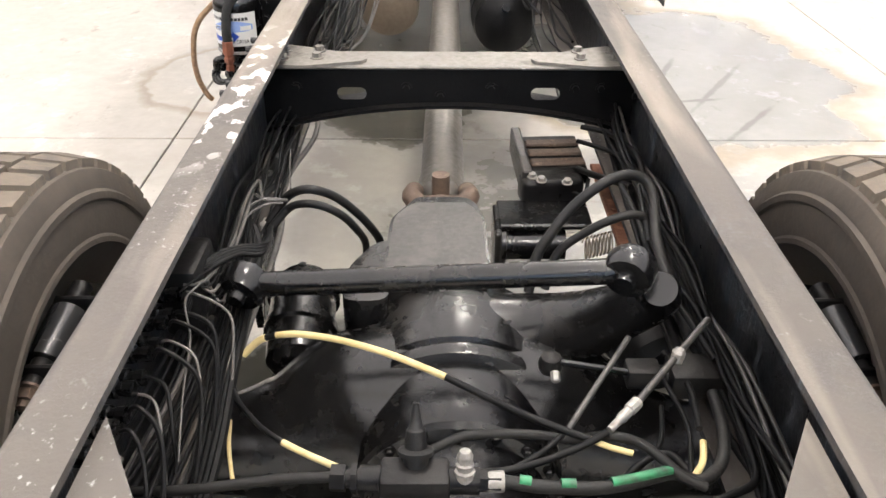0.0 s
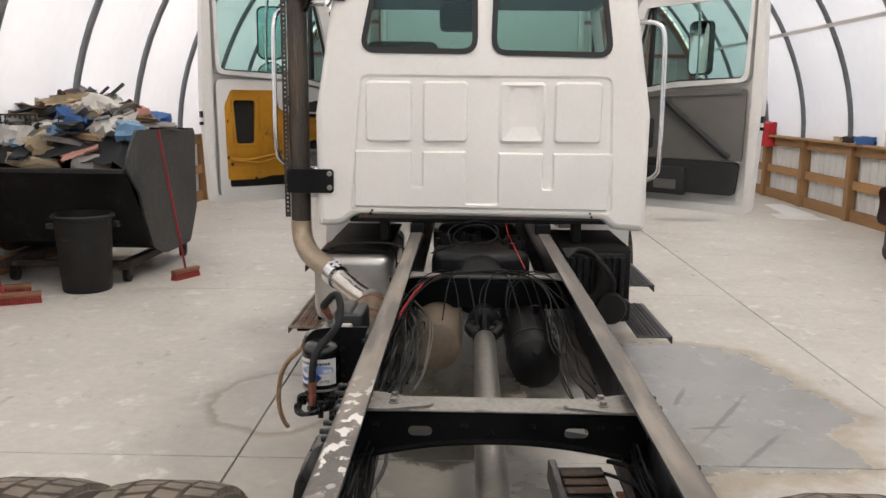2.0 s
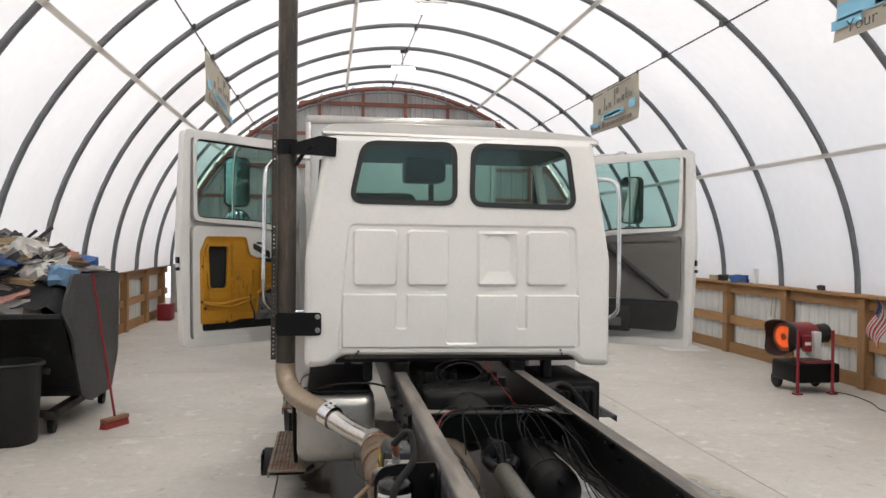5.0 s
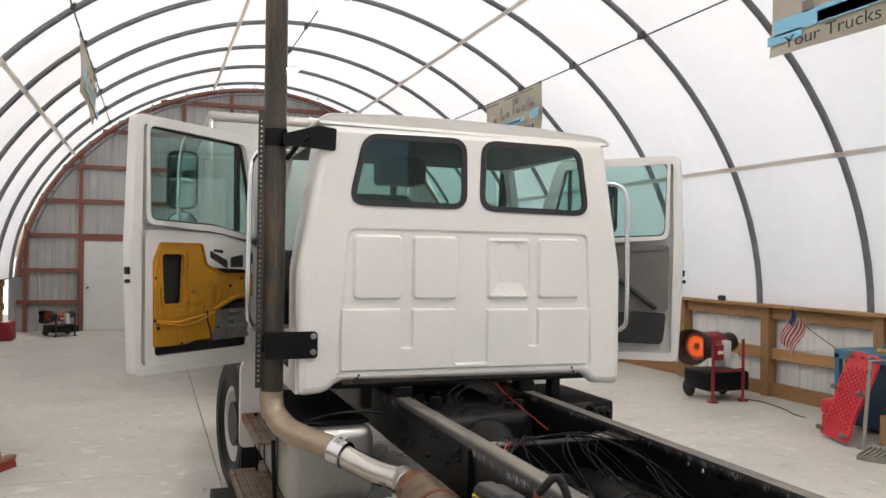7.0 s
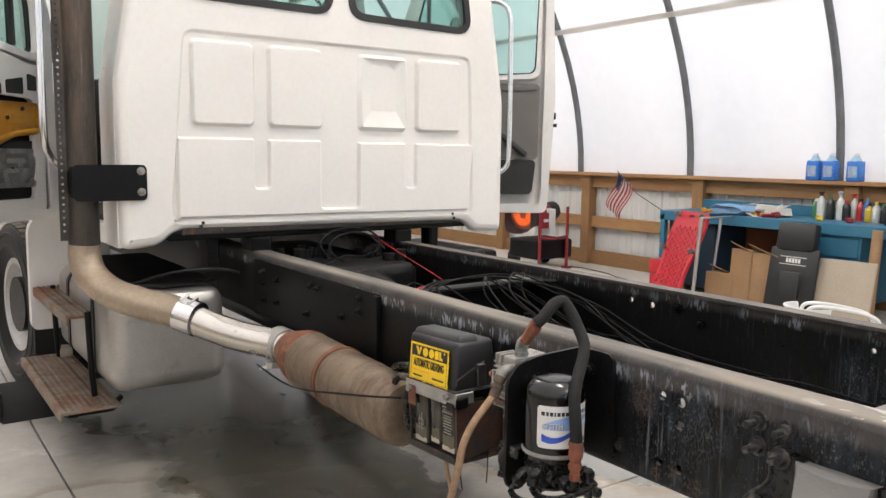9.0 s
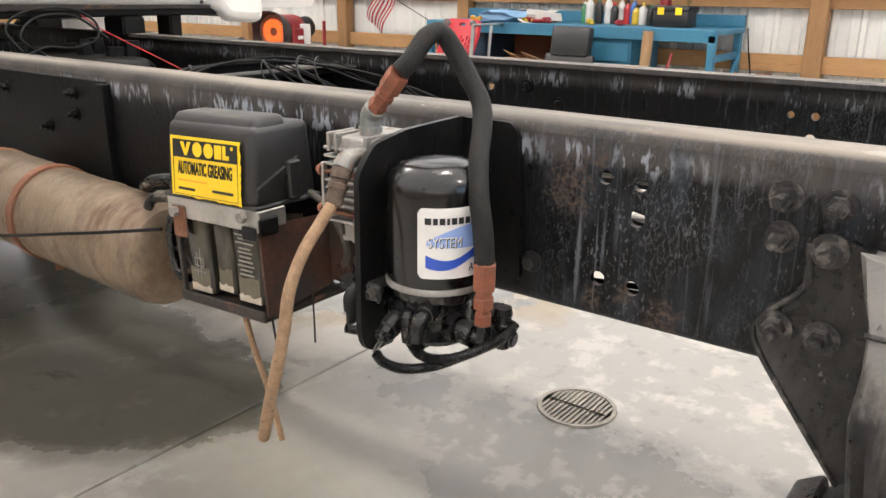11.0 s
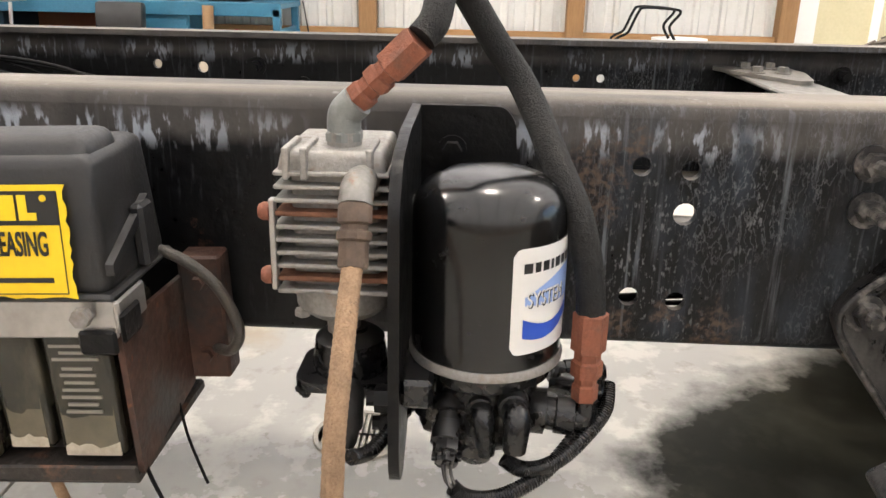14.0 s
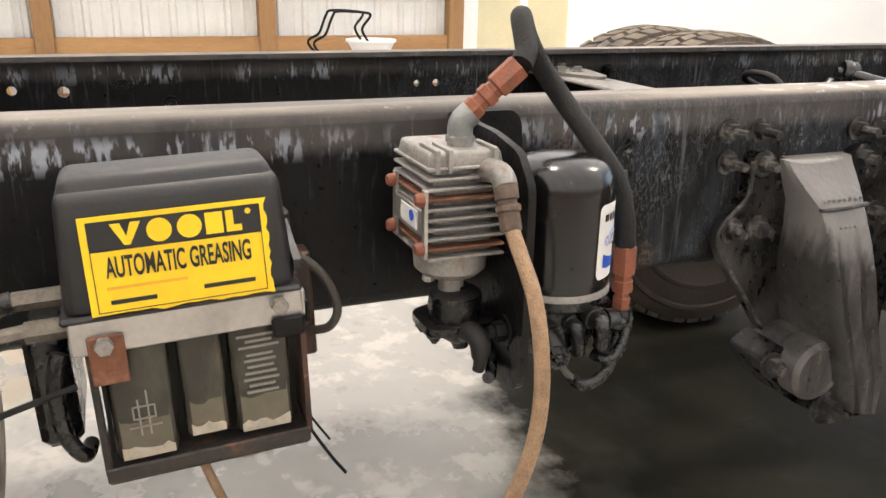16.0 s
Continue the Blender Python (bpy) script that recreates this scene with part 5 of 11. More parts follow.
prism(bm, rpoly([(-0.195, 1.13), (-0.19, 1.24), (-0.15, 1.32), (-0.11, 1.34), (-0.11, 1.13)], 0.03, 4), "z", 0.48, 0.742)
part("side_cover", bm, m_axle, pc)
bm = B()
prism(bm, rpoly([(-0.118, 1.19), (-0.112, 1.39), (-0.075, 1.45), (0.04, 1.45), (0.066, 1.39), (0.068, 1.19)], 0.02, 3), "z", 0.7525, 0.764)
part("top_cover", bm, m_cover, pc)
bm = B()
lathe(bm, (-0.02, 1.48, 0.665), (0, 1, 0), [(0.085, 0), (0.085, 0.03), (0.062, 0.04), (0.06, 0.075), (0.0, 0.075)], 28)
part("input_flange", bm, m_joint_rust, pc)
bm = B()
tube(bm, [(0.09, 1.13, 0.655), (0.16, 1.12, 0.675), (0.23, 1.085, 0.725), (0.285, 1.04, 0.79), (0.315, 0.985, 0.855), (0.305, 0.95, 0.895)], [0.088, 0.076, 0.060, 0.046, 0.036, 0.026], n=20)
part("torque_arm", bm, m_axle, axle, "cast arm rising from the axle to the torque rod")
# torque rod
tr = part("torque_rod", (lambda bm: (cyl(bm, (-0.30, 1.0, 0.866), (0.235, 0.957, 0.921), 0.0195, n=18), bm)[1])(B()), m_axle, truck, "black torque rod across the rear axle")
for p, d in (((-0.322, 1.003, 0.863), (0.3, 1, 0.3)), ((0.258, 0.955, 0.924), (0.5, 1, 0.2))):
    bm = B()
    d = Vector(d).normalized()
    lathe(bm, V(*p) - d * 0.035, d, [(0.0, 0), (0.014, 0.0), (0.016, 0.012), (0.034, 0.014), (0.038, 0.022), (0.038, 0.048), (0.034, 0.056), (0.016, 0.058), (0.014, 0.07), (0.0, 0.07)], 20)
    part("bushing_eye", bm, m_axle, tr)
# brake chamber and lock motor beside the carrier
bc = part("brake_chamber", (lambda bm: (lathe(bm, (-0.295, 1.17, 0.545), (-0.04, 1, 0.26), [(0.0, 0), (0.045, 0.004), (0.062, 0.02), (0.066, 0.085), (0.074, 0.09), (0.074, 0.106), (0.066, 0.11), (0.068, 0.17), (0.075, 0.175), (0.075, 0.19), (0.066, 0.195), (0.055, 0.23), (0.03, 0.245), (0.0, 0.247)], 28), bm)[1])(B()), m_axle, truck, "round black spring brake chamber beside the carrier")
bm = B()
cyl(bm, (-0.302, 1.37, 0.625), (-0.304, 1.375, 0.66), 0.008, n=8)
part("breather", bm, m_cast, bc)
bm = B()
box(bm, (-0.437, 0.95, 0.80), (-0.375, 1.06, 0.92), 0.012, 2)
cyl(bm, (-0.40, 1.003, 0.863), (-0.335, 1.003, 0.863), 0.018, n=12)
for dy in (-0.05, 0.05):
    bolt(bm, (-0.375, 1.005 + dy * 0.8, 0.82), (1, 0, 0), 0.010)
part("rod_bracket", bm, m_cast, truck)

# driveshaft
ds = part("driveshaft", (lambda bm: (
    cyl(bm, (-0.015, 1.68, 0.685), (0.0, 3.28, 0.70), 0.052, n=24),
    lathe(bm, (-0.017, 1.60, 0.683), (0, 1, 0), [(0.03, 0), (0.05, 0.02), (0.055, 0.08), (0.053, 0.09)], 20), bm)[2])(B()),
    surf("dull_steel_driveshaft", (0.20, 0.185, 0.165), (0.13, 0.12, 0.105), 0.42, 0.5, s1=6, s2=70, bump=0.15), truck, "dull grey steel driveshaft tube")
bm = B()
for s in (-1, 1):
    tube(bm, [(-0.018 + s * 0.035, 1.54, 0.70), (-0.018 + s * 0.065, 1.57, 0.71), (-0.018 + s * 0.06, 1.62, 0.70)], 0.022, n=8)
cyl(bm, (-0.09, 1.575, 0.69), (0.055, 1.575, 0.69), 0.02, n=12)
cyl(bm, (-0.018, 1.575, 0.62), (-0.018, 1.575, 0.765), 0.02, n=12)
part("universal_joint", bm, m_joint_rust, ds, "rusty universal joint")
bm = B()
for s in (-1, 1):
    tube(bm, [(s * 0.04, 3.28, 0.72), (s * 0.075, 3.34, 0.74), (s * 0.06, 3.42, 0.74)], 0.026, n=8)
cyl(bm, (-0.085, 3.36, 0.73), (0.085, 3.36, 0.73), 0.022, n=12)
cyl(bm, (0.0, 3.30, 0.66), (0.0, 3.36, 0.80), 0.024, n=12)
lathe(bm, (0, 3.40, 0.74), (0, 1, 0), [(0.04, 0), (0.085, 0.02), (0.085, 0.07), (0.05, 0.09), (0.048, 0.9), (0.0, 0.9)], 20)
part("universal_joint", bm, m_cast, ds, "greasy black centre bearing and joint")

# tanks between the rails
bm = B()
lathe(bm, (-0.235, 3.30, 0.645), (0, 1, 0.06), [(0.0, 0), (0.09, 0.008), (0.118, 0.025), (0.125, 0.05), (0.125, 0.75), (0.0, 0.76)], 32)
part("air_tank", bm, surf("brown_dusty_tank", (0.17, 0.13, 0.09), (0.11, 0.085, 0.06), 0.6, s1=4, s2=70), truck, "dusty brown steel air tank between the rails")
at = part("air_tank", (lambda bm: (lathe(bm, (0.225, 3.02, 0.66), (0, 1, 0), [(0.0, 0), (0.08, 0.012), (0.115, 0.04), (0.122, 0.08), (0.122, 1.0), (0.08, 1.03), (0.0, 1.04)], 32), bm)[1])(B()), m_black, truck, "black steel air tank with mounting straps")
for y in (3.2, 3.75):
    bm = B()
    lathe(bm, (0.225, y, 0.66), (0, 1, 0), [(0.1215, 0), (0.1265, 0.001), (0.1265, 0.034), (0.1215, 0.035)], 32)
    part("strap", bm, m_cast, at)
bm = B()
cyl(bm, (0.225, 3.05, 0.72), (0.225, 3.0, 0.74), 0.016, n=8)
cyl(bm, (0.26, 3.5, 0.78), (0.26, 3.5, 0.82), 0.018, n=8)
each("valve", bm, m_cast, at)

# plate and clutter under the cab, transmission end
bm = B()
box(bm, (-0.30, 4.35, 0.55), (0.30, 5.6, 0.93), 0.06, 3)
lathe(bm, (0, 4.02, 0.72), (0, 1, 0), [(0.06, 0), (0.07, 0.1), (0.16, 0.22), (0.19, 0.34), (0.19, 0.5)], 28)
for k in range(14):
    x, y = random.uniform(-0.28, 0.28), random.uniform(4.4, 4.9)
    cyl(bm, (x, y, 0.9), (x + random.uniform(-0.02, 0.02), y, 0.95 + random.random() * 0.05), random.uniform(0.012, 0.04), n=10)
part("gearbox", bm, m_cast, truck, "greasy black gearbox under the cab")

# spring hanger casting on the left rail, and its mate on the right
def hanger(s):
    ob = part("spring_hanger", (lambda bm: (
        prism(bm, rpoly([(1.952, 0.888), (1.930, 0.902), (1.895, 0.893), (1.852, 0.879), (1.792, 0.873), (1.735, 0.882), (1.700, 0.900), (1.665, 0.903), (1.620, 0.880), (1.585, 0.70), (1.560, 0.40), (1.570, 0.335), (1.660, 0.345),
                           (1.715, 0.385), (1.760, 0.430), (1.80, 0.555), (1.862, 0.556), (1.927, 0.643), (1.985, 0.719), (2.003, 0.758), (1.988, 0.788), (1.946, 0.830)], 0.010, 3), "x", s * XO, s * (XO + 0.020)), bm)[1])(B()),
              m_hanger, truck, "weathered black cast spring hanger bolted to the frame rail")
    # raised edge of the plate
    bm = B()
    tube(bm, [(s * (XO + 0.020), y, z) for y, z in ((1.862, 0.562), (1.925, 0.645), (1.982, 0.722), (1.998, 0.758), (1.984, 0.786), (1.944, 0.828), (1.945, 0.885))], 0.0042, n=8)
    tube(bm, [(s * (XO + 0.020), y, z) for y, z in ((1.858, 0.560), (1.83, 0.556), (1.80, 0.562), (1.765, 0.545))], 0.004, n=8)
    each("edge_bead", bm, m_nut, ob)
    # web that runs down between the plate and the leg
    bm = B()
    for y0, y1 in ((1.812, 1.800), (1.778, 1.762)):
        tube(bm, [(s * (XO + 0.021), y0, 0.70), (s * (XO + 0.024), y1, 0.60), (s * (XO + 0.022), y1 - 0.008, 0.555)], 0.0055, n=8)
    each("web", bm, m_legdust, ob)
    # the leg: a smooth saddle-topped pad that narrows and slants to its foot, hollowed below the cast lettering
    rows = ((1.890, 0.886, 1.733, 0.886, 0.030, 0), (1.884, 0.868, 1.733, 0.866, 0.042, 0), (1.874, 0.840, 1.740, 0.838, 0.066, 0), (1.862, 0.814, 1.755, 0.818, 0.091, 0), (1.858, 0.767, 1.754, 0.760, 0.120, 0.003),
            (1.861, 0.715, 1.755, 0.708, 0.143, 0.011), (1.850, 0.640, 1.746, 0.624, 0.157, 0.015), (1.806, 0.526, 1.717, 0.520, 0.164, 0.011), (1.790, 0.462, 1.718, 0.446, 0.162, 0.0))
    prof = ((0.0, 0.0), (0.015, 0.75), (0.06, 0.95), (0.13, 1.0), (0.24, None), (0.38, None), (0.52, 1.0), (0.66, None), (0.80, None), (0.88, 1.0), (0.95, 0.95), (0.985, 0.75), (1.0, 0.0))

    def loft(rs, mat, name):
        bm = B()
        ring = []
        for yl, zl, yr, zr, out, dent in rs:
            sag = 0.011 if zl > 0.86 else 0.0
            ring.append([bm.verts.new((s * (XO + 0.004 + (out * k if k is not None else out - dent)), yl + (yr - yl) * u, zl + (zr - zl) * u - sag * math.sin(math.pi * u))) for u, k in prof])
        for a, b in zip(ring, ring[1:]):
            faces_between(bm, a, b, closed=False)
        bm.faces.new(ring[0])
        bm.faces.new(list(reversed(ring[-1])))
        bmesh.ops.recalc_face_normals(bm, faces=bm.faces)
        return part(name, bm, mat, ob, "", 40)

    loft(rows, m_leg, "leg")
    bm = B()
    tube(bm, [(s * (XO + 0.096), 1.860, 0.813), (s * (XO + 0.098), 1.81, 0.813), (s * (XO + 0.096), 1.757, 0.817)], 0.0035, n=6)
    part("lip", bm, m_nut, ob)
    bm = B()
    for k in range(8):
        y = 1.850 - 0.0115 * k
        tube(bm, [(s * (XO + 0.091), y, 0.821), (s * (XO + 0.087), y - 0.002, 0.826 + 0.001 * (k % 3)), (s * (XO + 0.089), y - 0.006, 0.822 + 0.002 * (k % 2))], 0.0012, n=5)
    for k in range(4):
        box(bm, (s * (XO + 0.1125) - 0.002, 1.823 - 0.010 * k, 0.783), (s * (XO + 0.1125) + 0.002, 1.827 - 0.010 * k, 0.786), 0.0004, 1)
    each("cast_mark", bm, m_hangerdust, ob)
    bm = B()
    for y, z in ((1.922, 0.880), (1.972, 0.768), (1.916, 0.767), (1.700, 0.878), (1.650, 0.772)):
        bolt(bm, (s * (XO + 0.02), y, z), (s, 0, 0), 0.0155, 0.016)
    each("bolt", bm, m_nut, ob)
    # clamped roller and the two pinch bolts at the foot
    bm = B()
    lathe(bm, (s * (XO + 0.004), 1.836, 0.530), (s, 0, 0), [(0.0, 0), (0.050, 0), (0.055, 0.010), (0.055, 0.064), (0.048, 0.066), (0.048, 0.072), (0.055, 0.074), (0.055, 0.120), (0.046, 0.128), (0.042, 0.124), (0.0, 0.124)], 32)
    part("wear_roller", bm, m_legdust, ob)
    bm = B()
    prism(bm, rpoly([(1.925, 0.548), (1.885, 0.575), (1.86, 0.50), (1.82, 0.46), (1.76, 0.445), (1.69, 0.43), (1.72, 0.405), (1.79, 0.425), (1.84, 0.452), (1.90, 0.51)], 0.010, 3), "x", s * (XO + 0.002), s * (XO + 0.088))
    part("clamp", bm, m_hanger, ob)
    bm = B()
    bolt(bm, (s * (XO + 0.088), 1.905, 0.536), (s, 0, 0), 0.017, 0.012)
    bolt(bm, (s * (XO + 0.120), 1.800, 0.452), (s, 0, 0), 0.022, 0.020)
    each("bolt", bm, m_nut, ob)
    return ob


hanger(-1)
hanger(1)
# leaf springs, seats and shocks outside the rails
for s in (-1, 1):
    bm = B()
    for k in range(4):
        pts = [(s * 0.515, AX + dy, 0.60 + 0.018 * k + 0.10 * (dy / 0.75) ** 2 - 0.11 * (dy > 0) * (dy / 0.75) ** 2) for dy in np.linspace(-0.85 + 0.12 * k, 0.56 - 0.06 * k, 13)]
        vs = []
        for p in pts:
            vs.append([bm.verts.new((p[0] + a, p[1], p[2] + b)) for a, b in ((-0.045, -0.008), (0.045, -0.008), (0.045, 0.008), (-0.045, 0.008))])
        for a, b in zip(vs, vs[1:]):
            faces_between(bm, a, b)
        bm.faces.new(vs[0])
        bm.faces.new(vs[-1])
    part("leaf_spring", bm, m_black, truck)
    sh = part("shock_absorber", (lambda bm: (cyl(bm, (s * 0.622, 1.03, 0.785), (s * 0.626, 0.93, 0.765), 0.030, n=18), bm)[1])(B()), surf("shiny_black_enamel", (0.02, 0.02, 0.02), (0.03, 0.03, 0.03), 0.2), truck, "short black brake chamber rod with rusty ends")
    bm = B()
    cyl(bm, (s * 0.62, 1.09, 0.797), (s * 0.622, 1.03, 0.785), 0.018, n=12)
    cyl(bm, (s * 0.626, 0.93, 0.765), (s * 0.628, 0.88, 0.755), 0.018, n=12)
    box(bm, (s * 0.61 - 0.05, 1.035, 0.77), (s * 0.61 + 0.035, 1.043, 0.815), 0.003, 1)
    box(bm, (s * 0.61 - 0.06, 0.895, 0.735), (s * 0.61 + 0.045, 0.903, 0.79), 0.003, 1)
    each("bracket", bm, m_cast, sh)
    bm = B()
    bolt(bm, (s * 0.628, 0.88, 0.755), (0, -1, -0.2), 0.017, 0.012)
    part("nut", bm, m_joint_rust, sh)
    if s < 0:
        continue
    bm = B()
    lathe(bm, (s * 0.40, AX + 0.10, 0.60), (-s * 0.25, 1, 0.25), [(0.0, 0), (0.06, 0.01), (0.08, 0.03), (0.082, 0.09), (0.088, 0.095), (0.088, 0.11), (0.08, 0.115), (0.075, 0.17), (0.04, 0.20), (0.0, 0.20)], 24)
    part("brake_chamber", bm, m_cast, truck, "round black spring brake chamber")

# ------------------------------------------------ the cab
def side_x(z):
    return 1.045 if z < 1.75 else 1.045 - (z - 1.75) / 0.82 * 0.135


OUT = [(-1.04, 1.030), (-0.878, 1.042), (-0.80, 1.110), (0.776, 1.092), (0.835, 1.030), (1.045, 1.018), (1.045, 1.75), (0.91, 2.575), (-0.91, 2.575), (-1.045, 1.75)]
WIN_L = rpoly([(-0.748, 2.132), (-0.050, 2.126), (-0.056, 2.524), (-0.664, 2.520)], 0.085, 6)
WIN_R = rpoly([(0.062, 2.122), (0.782, 2.110), (0.722, 2.512), (0.070, 2.522)], 0.085, 6)
FIELD = rpoly([(-0.835, 1.135), (0.835, 1.125), (0.80, 1.985), (-0.765, 1.99)], 0.06, 5)
bm = B()
back = rpoly(OUT, 0.05, 4)
b_in = inset(back, 0.045)
plate(bm, [V(p[0], CY, p[1]) for p in b_in], [[V(p[0], CY, p[1]) for p in h] for h in (WIN_L, WIN_R, FIELD)], V(0, 0.03, 0))
prev = [bm.verts.new((p[0], CY, p[1])) for p in b_in]
for d, y in ((0.022, CY + 0.006), (0.008, CY + 0.02), (0.0, CY + 0.045)):
    ring = [bm.verts.new((p[0], y, p[1])) for p in inset(back, d)]
    faces_between(bm, prev, ring)
    prev = ring
cab = part("cab", bm, m_white, truck, "white steel cab with pressed rear panels and two rear windows")
# pressed field with its pads
bm = B()
pad(bm, FIELD, CY, CY + 0.015, 0.018)
part("back_panel", bm, m_white, cab, smooth=0)
for x0, x1 in ((-0.733, -0.433), (-0.375, -0.085), (0.443, 0.745)):
    bm = B()
    pad(bm, rrect(x0, 1.570, x1, 1.952, 0.035), CY + 0.0155, CY - 0.010, 0.017)
    part("pressed_pad", bm, m_white, cab, smooth=0)
# the dented pad
bm = B()
o = rrect(0.102, 1.568, 0.394, 1.948, 0.03)
a = [bm.verts.new((p[0], CY + 0.0155, p[1])) for p in o]
b = [bm.verts.new((p[0], CY - 0.010 + (0.010 if p[1] > 1.9 and p[0] < 0.2 else 0), p[1])) for p in inset(o, 0.02)]
faces_between(bm, a, b)
c = bm.verts.new((0.268, CY + 0.050, 1.79))
d = bm.verts.new((0.255, CY + 0.024, 1.905))
for i in range(len(b)):
    p, q = b[i], b[(i + 1) % len(b)]
    t = d if (p.co.z + q.co.z) / 2 > 1.86 else c
    bm.faces.new((p, q, t))
bm.faces.new((c, d, min((v for v in b if v.co.x < 0.2), key=lambda v: abs(v.co.z - 1.86))))
bm.faces.new((d, c, min((v for v in b if v.co.x > 0.3), key=lambda v: abs(v.co.z - 1.86))))
part("pressed_pad", bm, m_white, cab, "dented pressed panel", smooth=50)
# the lower pad with its three slots
LOW = [(-0.802, 1.523), (-0.802, 1.16), (0.80, 1.15), (0.825, 1.515), (0.444, 1.515), (0.444, 1.287), (0.388, 1.287), (0.388, 1.515), (0.102, 1.515), (0.102, 1.192), (-0.096, 1.192), (-0.096, 1.52),
       (-0.375, 1.52), (-0.375, 1.295), (-0.437, 1.295), (-0.437, 1.523)]
bm = B()
pad(bm, rpoly(LOW, 0.014, 3), CY + 0.0155, CY - 0.007, 0.012)
part("pressed_pad", bm, m_white, cab, smooth=0)
bm = B()
for x, z in ((-0.70, 1.125), (0.70, 1.112), (-0.69, 1.14), (0.69, 1.135)):
    cyl(bm, (x, CY - 0.0015, z), (x, CY + 0.002, z), 0.008, n=10)
each("drain_hole", bm, m_ink, cab)
for w in (WIN_L, WIN_R):
    bm = B()
    o, i_ = inset(w, -0.016), inset(w, 0.018)
    plate(bm, [V(p[0], CY - 0.008, p[1]) for p in o], [[V(p[0], CY - 0.008, p[1]) for p in i_]], V(0, 0.02, 0))
    win = part("rear_window", bm, m_gasket, cab, "black rubber window seal")
    bm = B()
    plate(bm, [V(p[0], CY + 0.006, p[1]) for p in inset(w, 0.008)], [], V(0, 0.005, 0))
    g = part("pane", bm, m_glass, win, "green tinted rear window pane", smooth=0)
    g.visible_shadow = False


def skin(bm, s, y0, y1, z0, z1, t=0.03):
    """A piece of cab side between two stations and two heights, following its inward lean."""
    zs = sorted({z0, z1, *[z for z in (1.75, 2.1, 2.4) if z0 < z < z1]})
    a = [[bm.verts.new((s * (side_x(z) - k), y, z)) for z in zs] for k, y in ((0, y0), (0, y1), (t, y1), (t, y0))]
    for p, q in zip(a, a[1:] + a[:1]):
        faces_between(bm, p, q, closed=False)
    for end in (0, -1):
        bm.faces.new([r[end] for r in a])


for s in (-1, 1):
    bm = B()
    skin(bm, s, CY + 0.045, 4.93, 1.04, 2.58)
    skin(bm, s, 4.93, 6.35, 1.04, 1.13)
    skin(bm, s, 4.93, 6.2, 2.52, 2.58)
    skin(bm, s, 6.02, 6.45, 1.04, 1.95)
    skin(bm, s, 6.02, 6.10, 1.95, 2.55, 0.06)
    part("side_panel", bm, m_white, cab)
bm = B()
roof_o = rpoly([(-0.935, 2.573), (0.950, 2.550), (0.960, 2.570), (0.90, 2.606), (0.45, 2.640), (0, 2.654), (-0.45, 2.658), (-0.88, 2.642), (-0.945, 2.602)], 0.03, 3)
sects = [(0.06, CY + 0.022), (0.012, CY + 0.012), (0.0, CY + 0.03), (0.0, 6.15), (0.02, 6.28), (0.06, 6.34)]
prev = None
for d, y in sects:
    ring = [bm.verts.new((p[0], y, p[1])) for p in inset(roof_o, d * 0.4)]
    if prev:
        faces_between(bm, prev, ring)
    else:
        bm.faces.new(ring)
    prev = ring
bm.faces.new(prev)
part("roof", bm, m_white, cab)
bm = B()
box(bm, (-1.0, CY + 0.04, 1.09), (1.0, 6.4, 1.15))
part("cab_floor", bm, m_dark, cab)
bm = B()
box(bm, (-1.0, 6.36, 1.1), (1.0, 6.45, 1.86), 0.02, 2)
box(bm, (-0.98, 6.02, 1.55), (0.98, 6.38, 1.86), 0.05, 3)
part("dashboard", bm, m_dark, cab)
bm = B()
for x in (-0.99, 0.95):
    tube(bm, [(x + 0.02, 6.42, 1.86), (x * 0.965 + 0.015, 6.24, 2.56)], 0.035, n=10, smooth=False)
box(bm, (-0.02, 6.30, 1.86), (0.02, 6.36, 2.55))
each("windscreen_post", bm, m_dark, cab)
bm = B()
vs = [bm.verts.new(p) for p in ((-0.95, 6.43, 1.86), (0.95, 6.43, 1.86), (0.86, 6.25, 2.57), (-0.86, 6.25, 2.57))]
bm.faces.new(vs)
bmesh.ops.solidify(bm, geom=bm.faces[:], thickness=0.006)
g = part("windscreen", bm, m_glass, cab, "tinted windscreen", smooth=0)
g.visible_shadow = False
# seats and inside mirror
for x in (-0.52, 0.48):
    bm = B()
    box(bm, (x - 0.26, 5.05, 1.42), (x + 0.26, 5.55, 1.58), 0.06, 3)
    obox(bm, Matrix.Translation((x, 5.06, 1.55)) @ Euler((radians(12), 0, 0)).to_matrix().to_4x4(), (-0.24, -0.06, 0), (0.24, 0.07, 0.67 if x < 0 else 0.50), 0.06, 3)
    box(bm, (x - 0.18, 5.1, 1.15), (x + 0.18, 5.5, 1.42), 0.02, 2)
    part("seat", bm, m_dark, cab, "dark fabric driver's seat")
bm = B()
box(bm, (-0.30, 5.55, 2.34), (0.02, 5.85, 2.53), 0.03, 2)
part("overhead_console", bm, m_dark, cab)
bm = B()
box(bm, (-0.93, CY + 0.06, 2.535), (0.93, 6.15, 2.562), 0.005, 1)
part("headlining", bm, m_dark, cab)
bm = B()
tube(bm, [(-0.52 + 0.23 * math.cos(a), 5.86 + 0.10 * math.sin(a), 1.86 + 0.20 * math.sin(a)) for a in np.linspace(0, 2 * math.pi, 25)], 0.014, n=8, smooth=False)
cyl(bm, (-0.52, 5.86, 1.86), (-0.52, 6.1, 1.72), 0.03, n=10)
part("steering_wheel", bm, m_dark, cab)
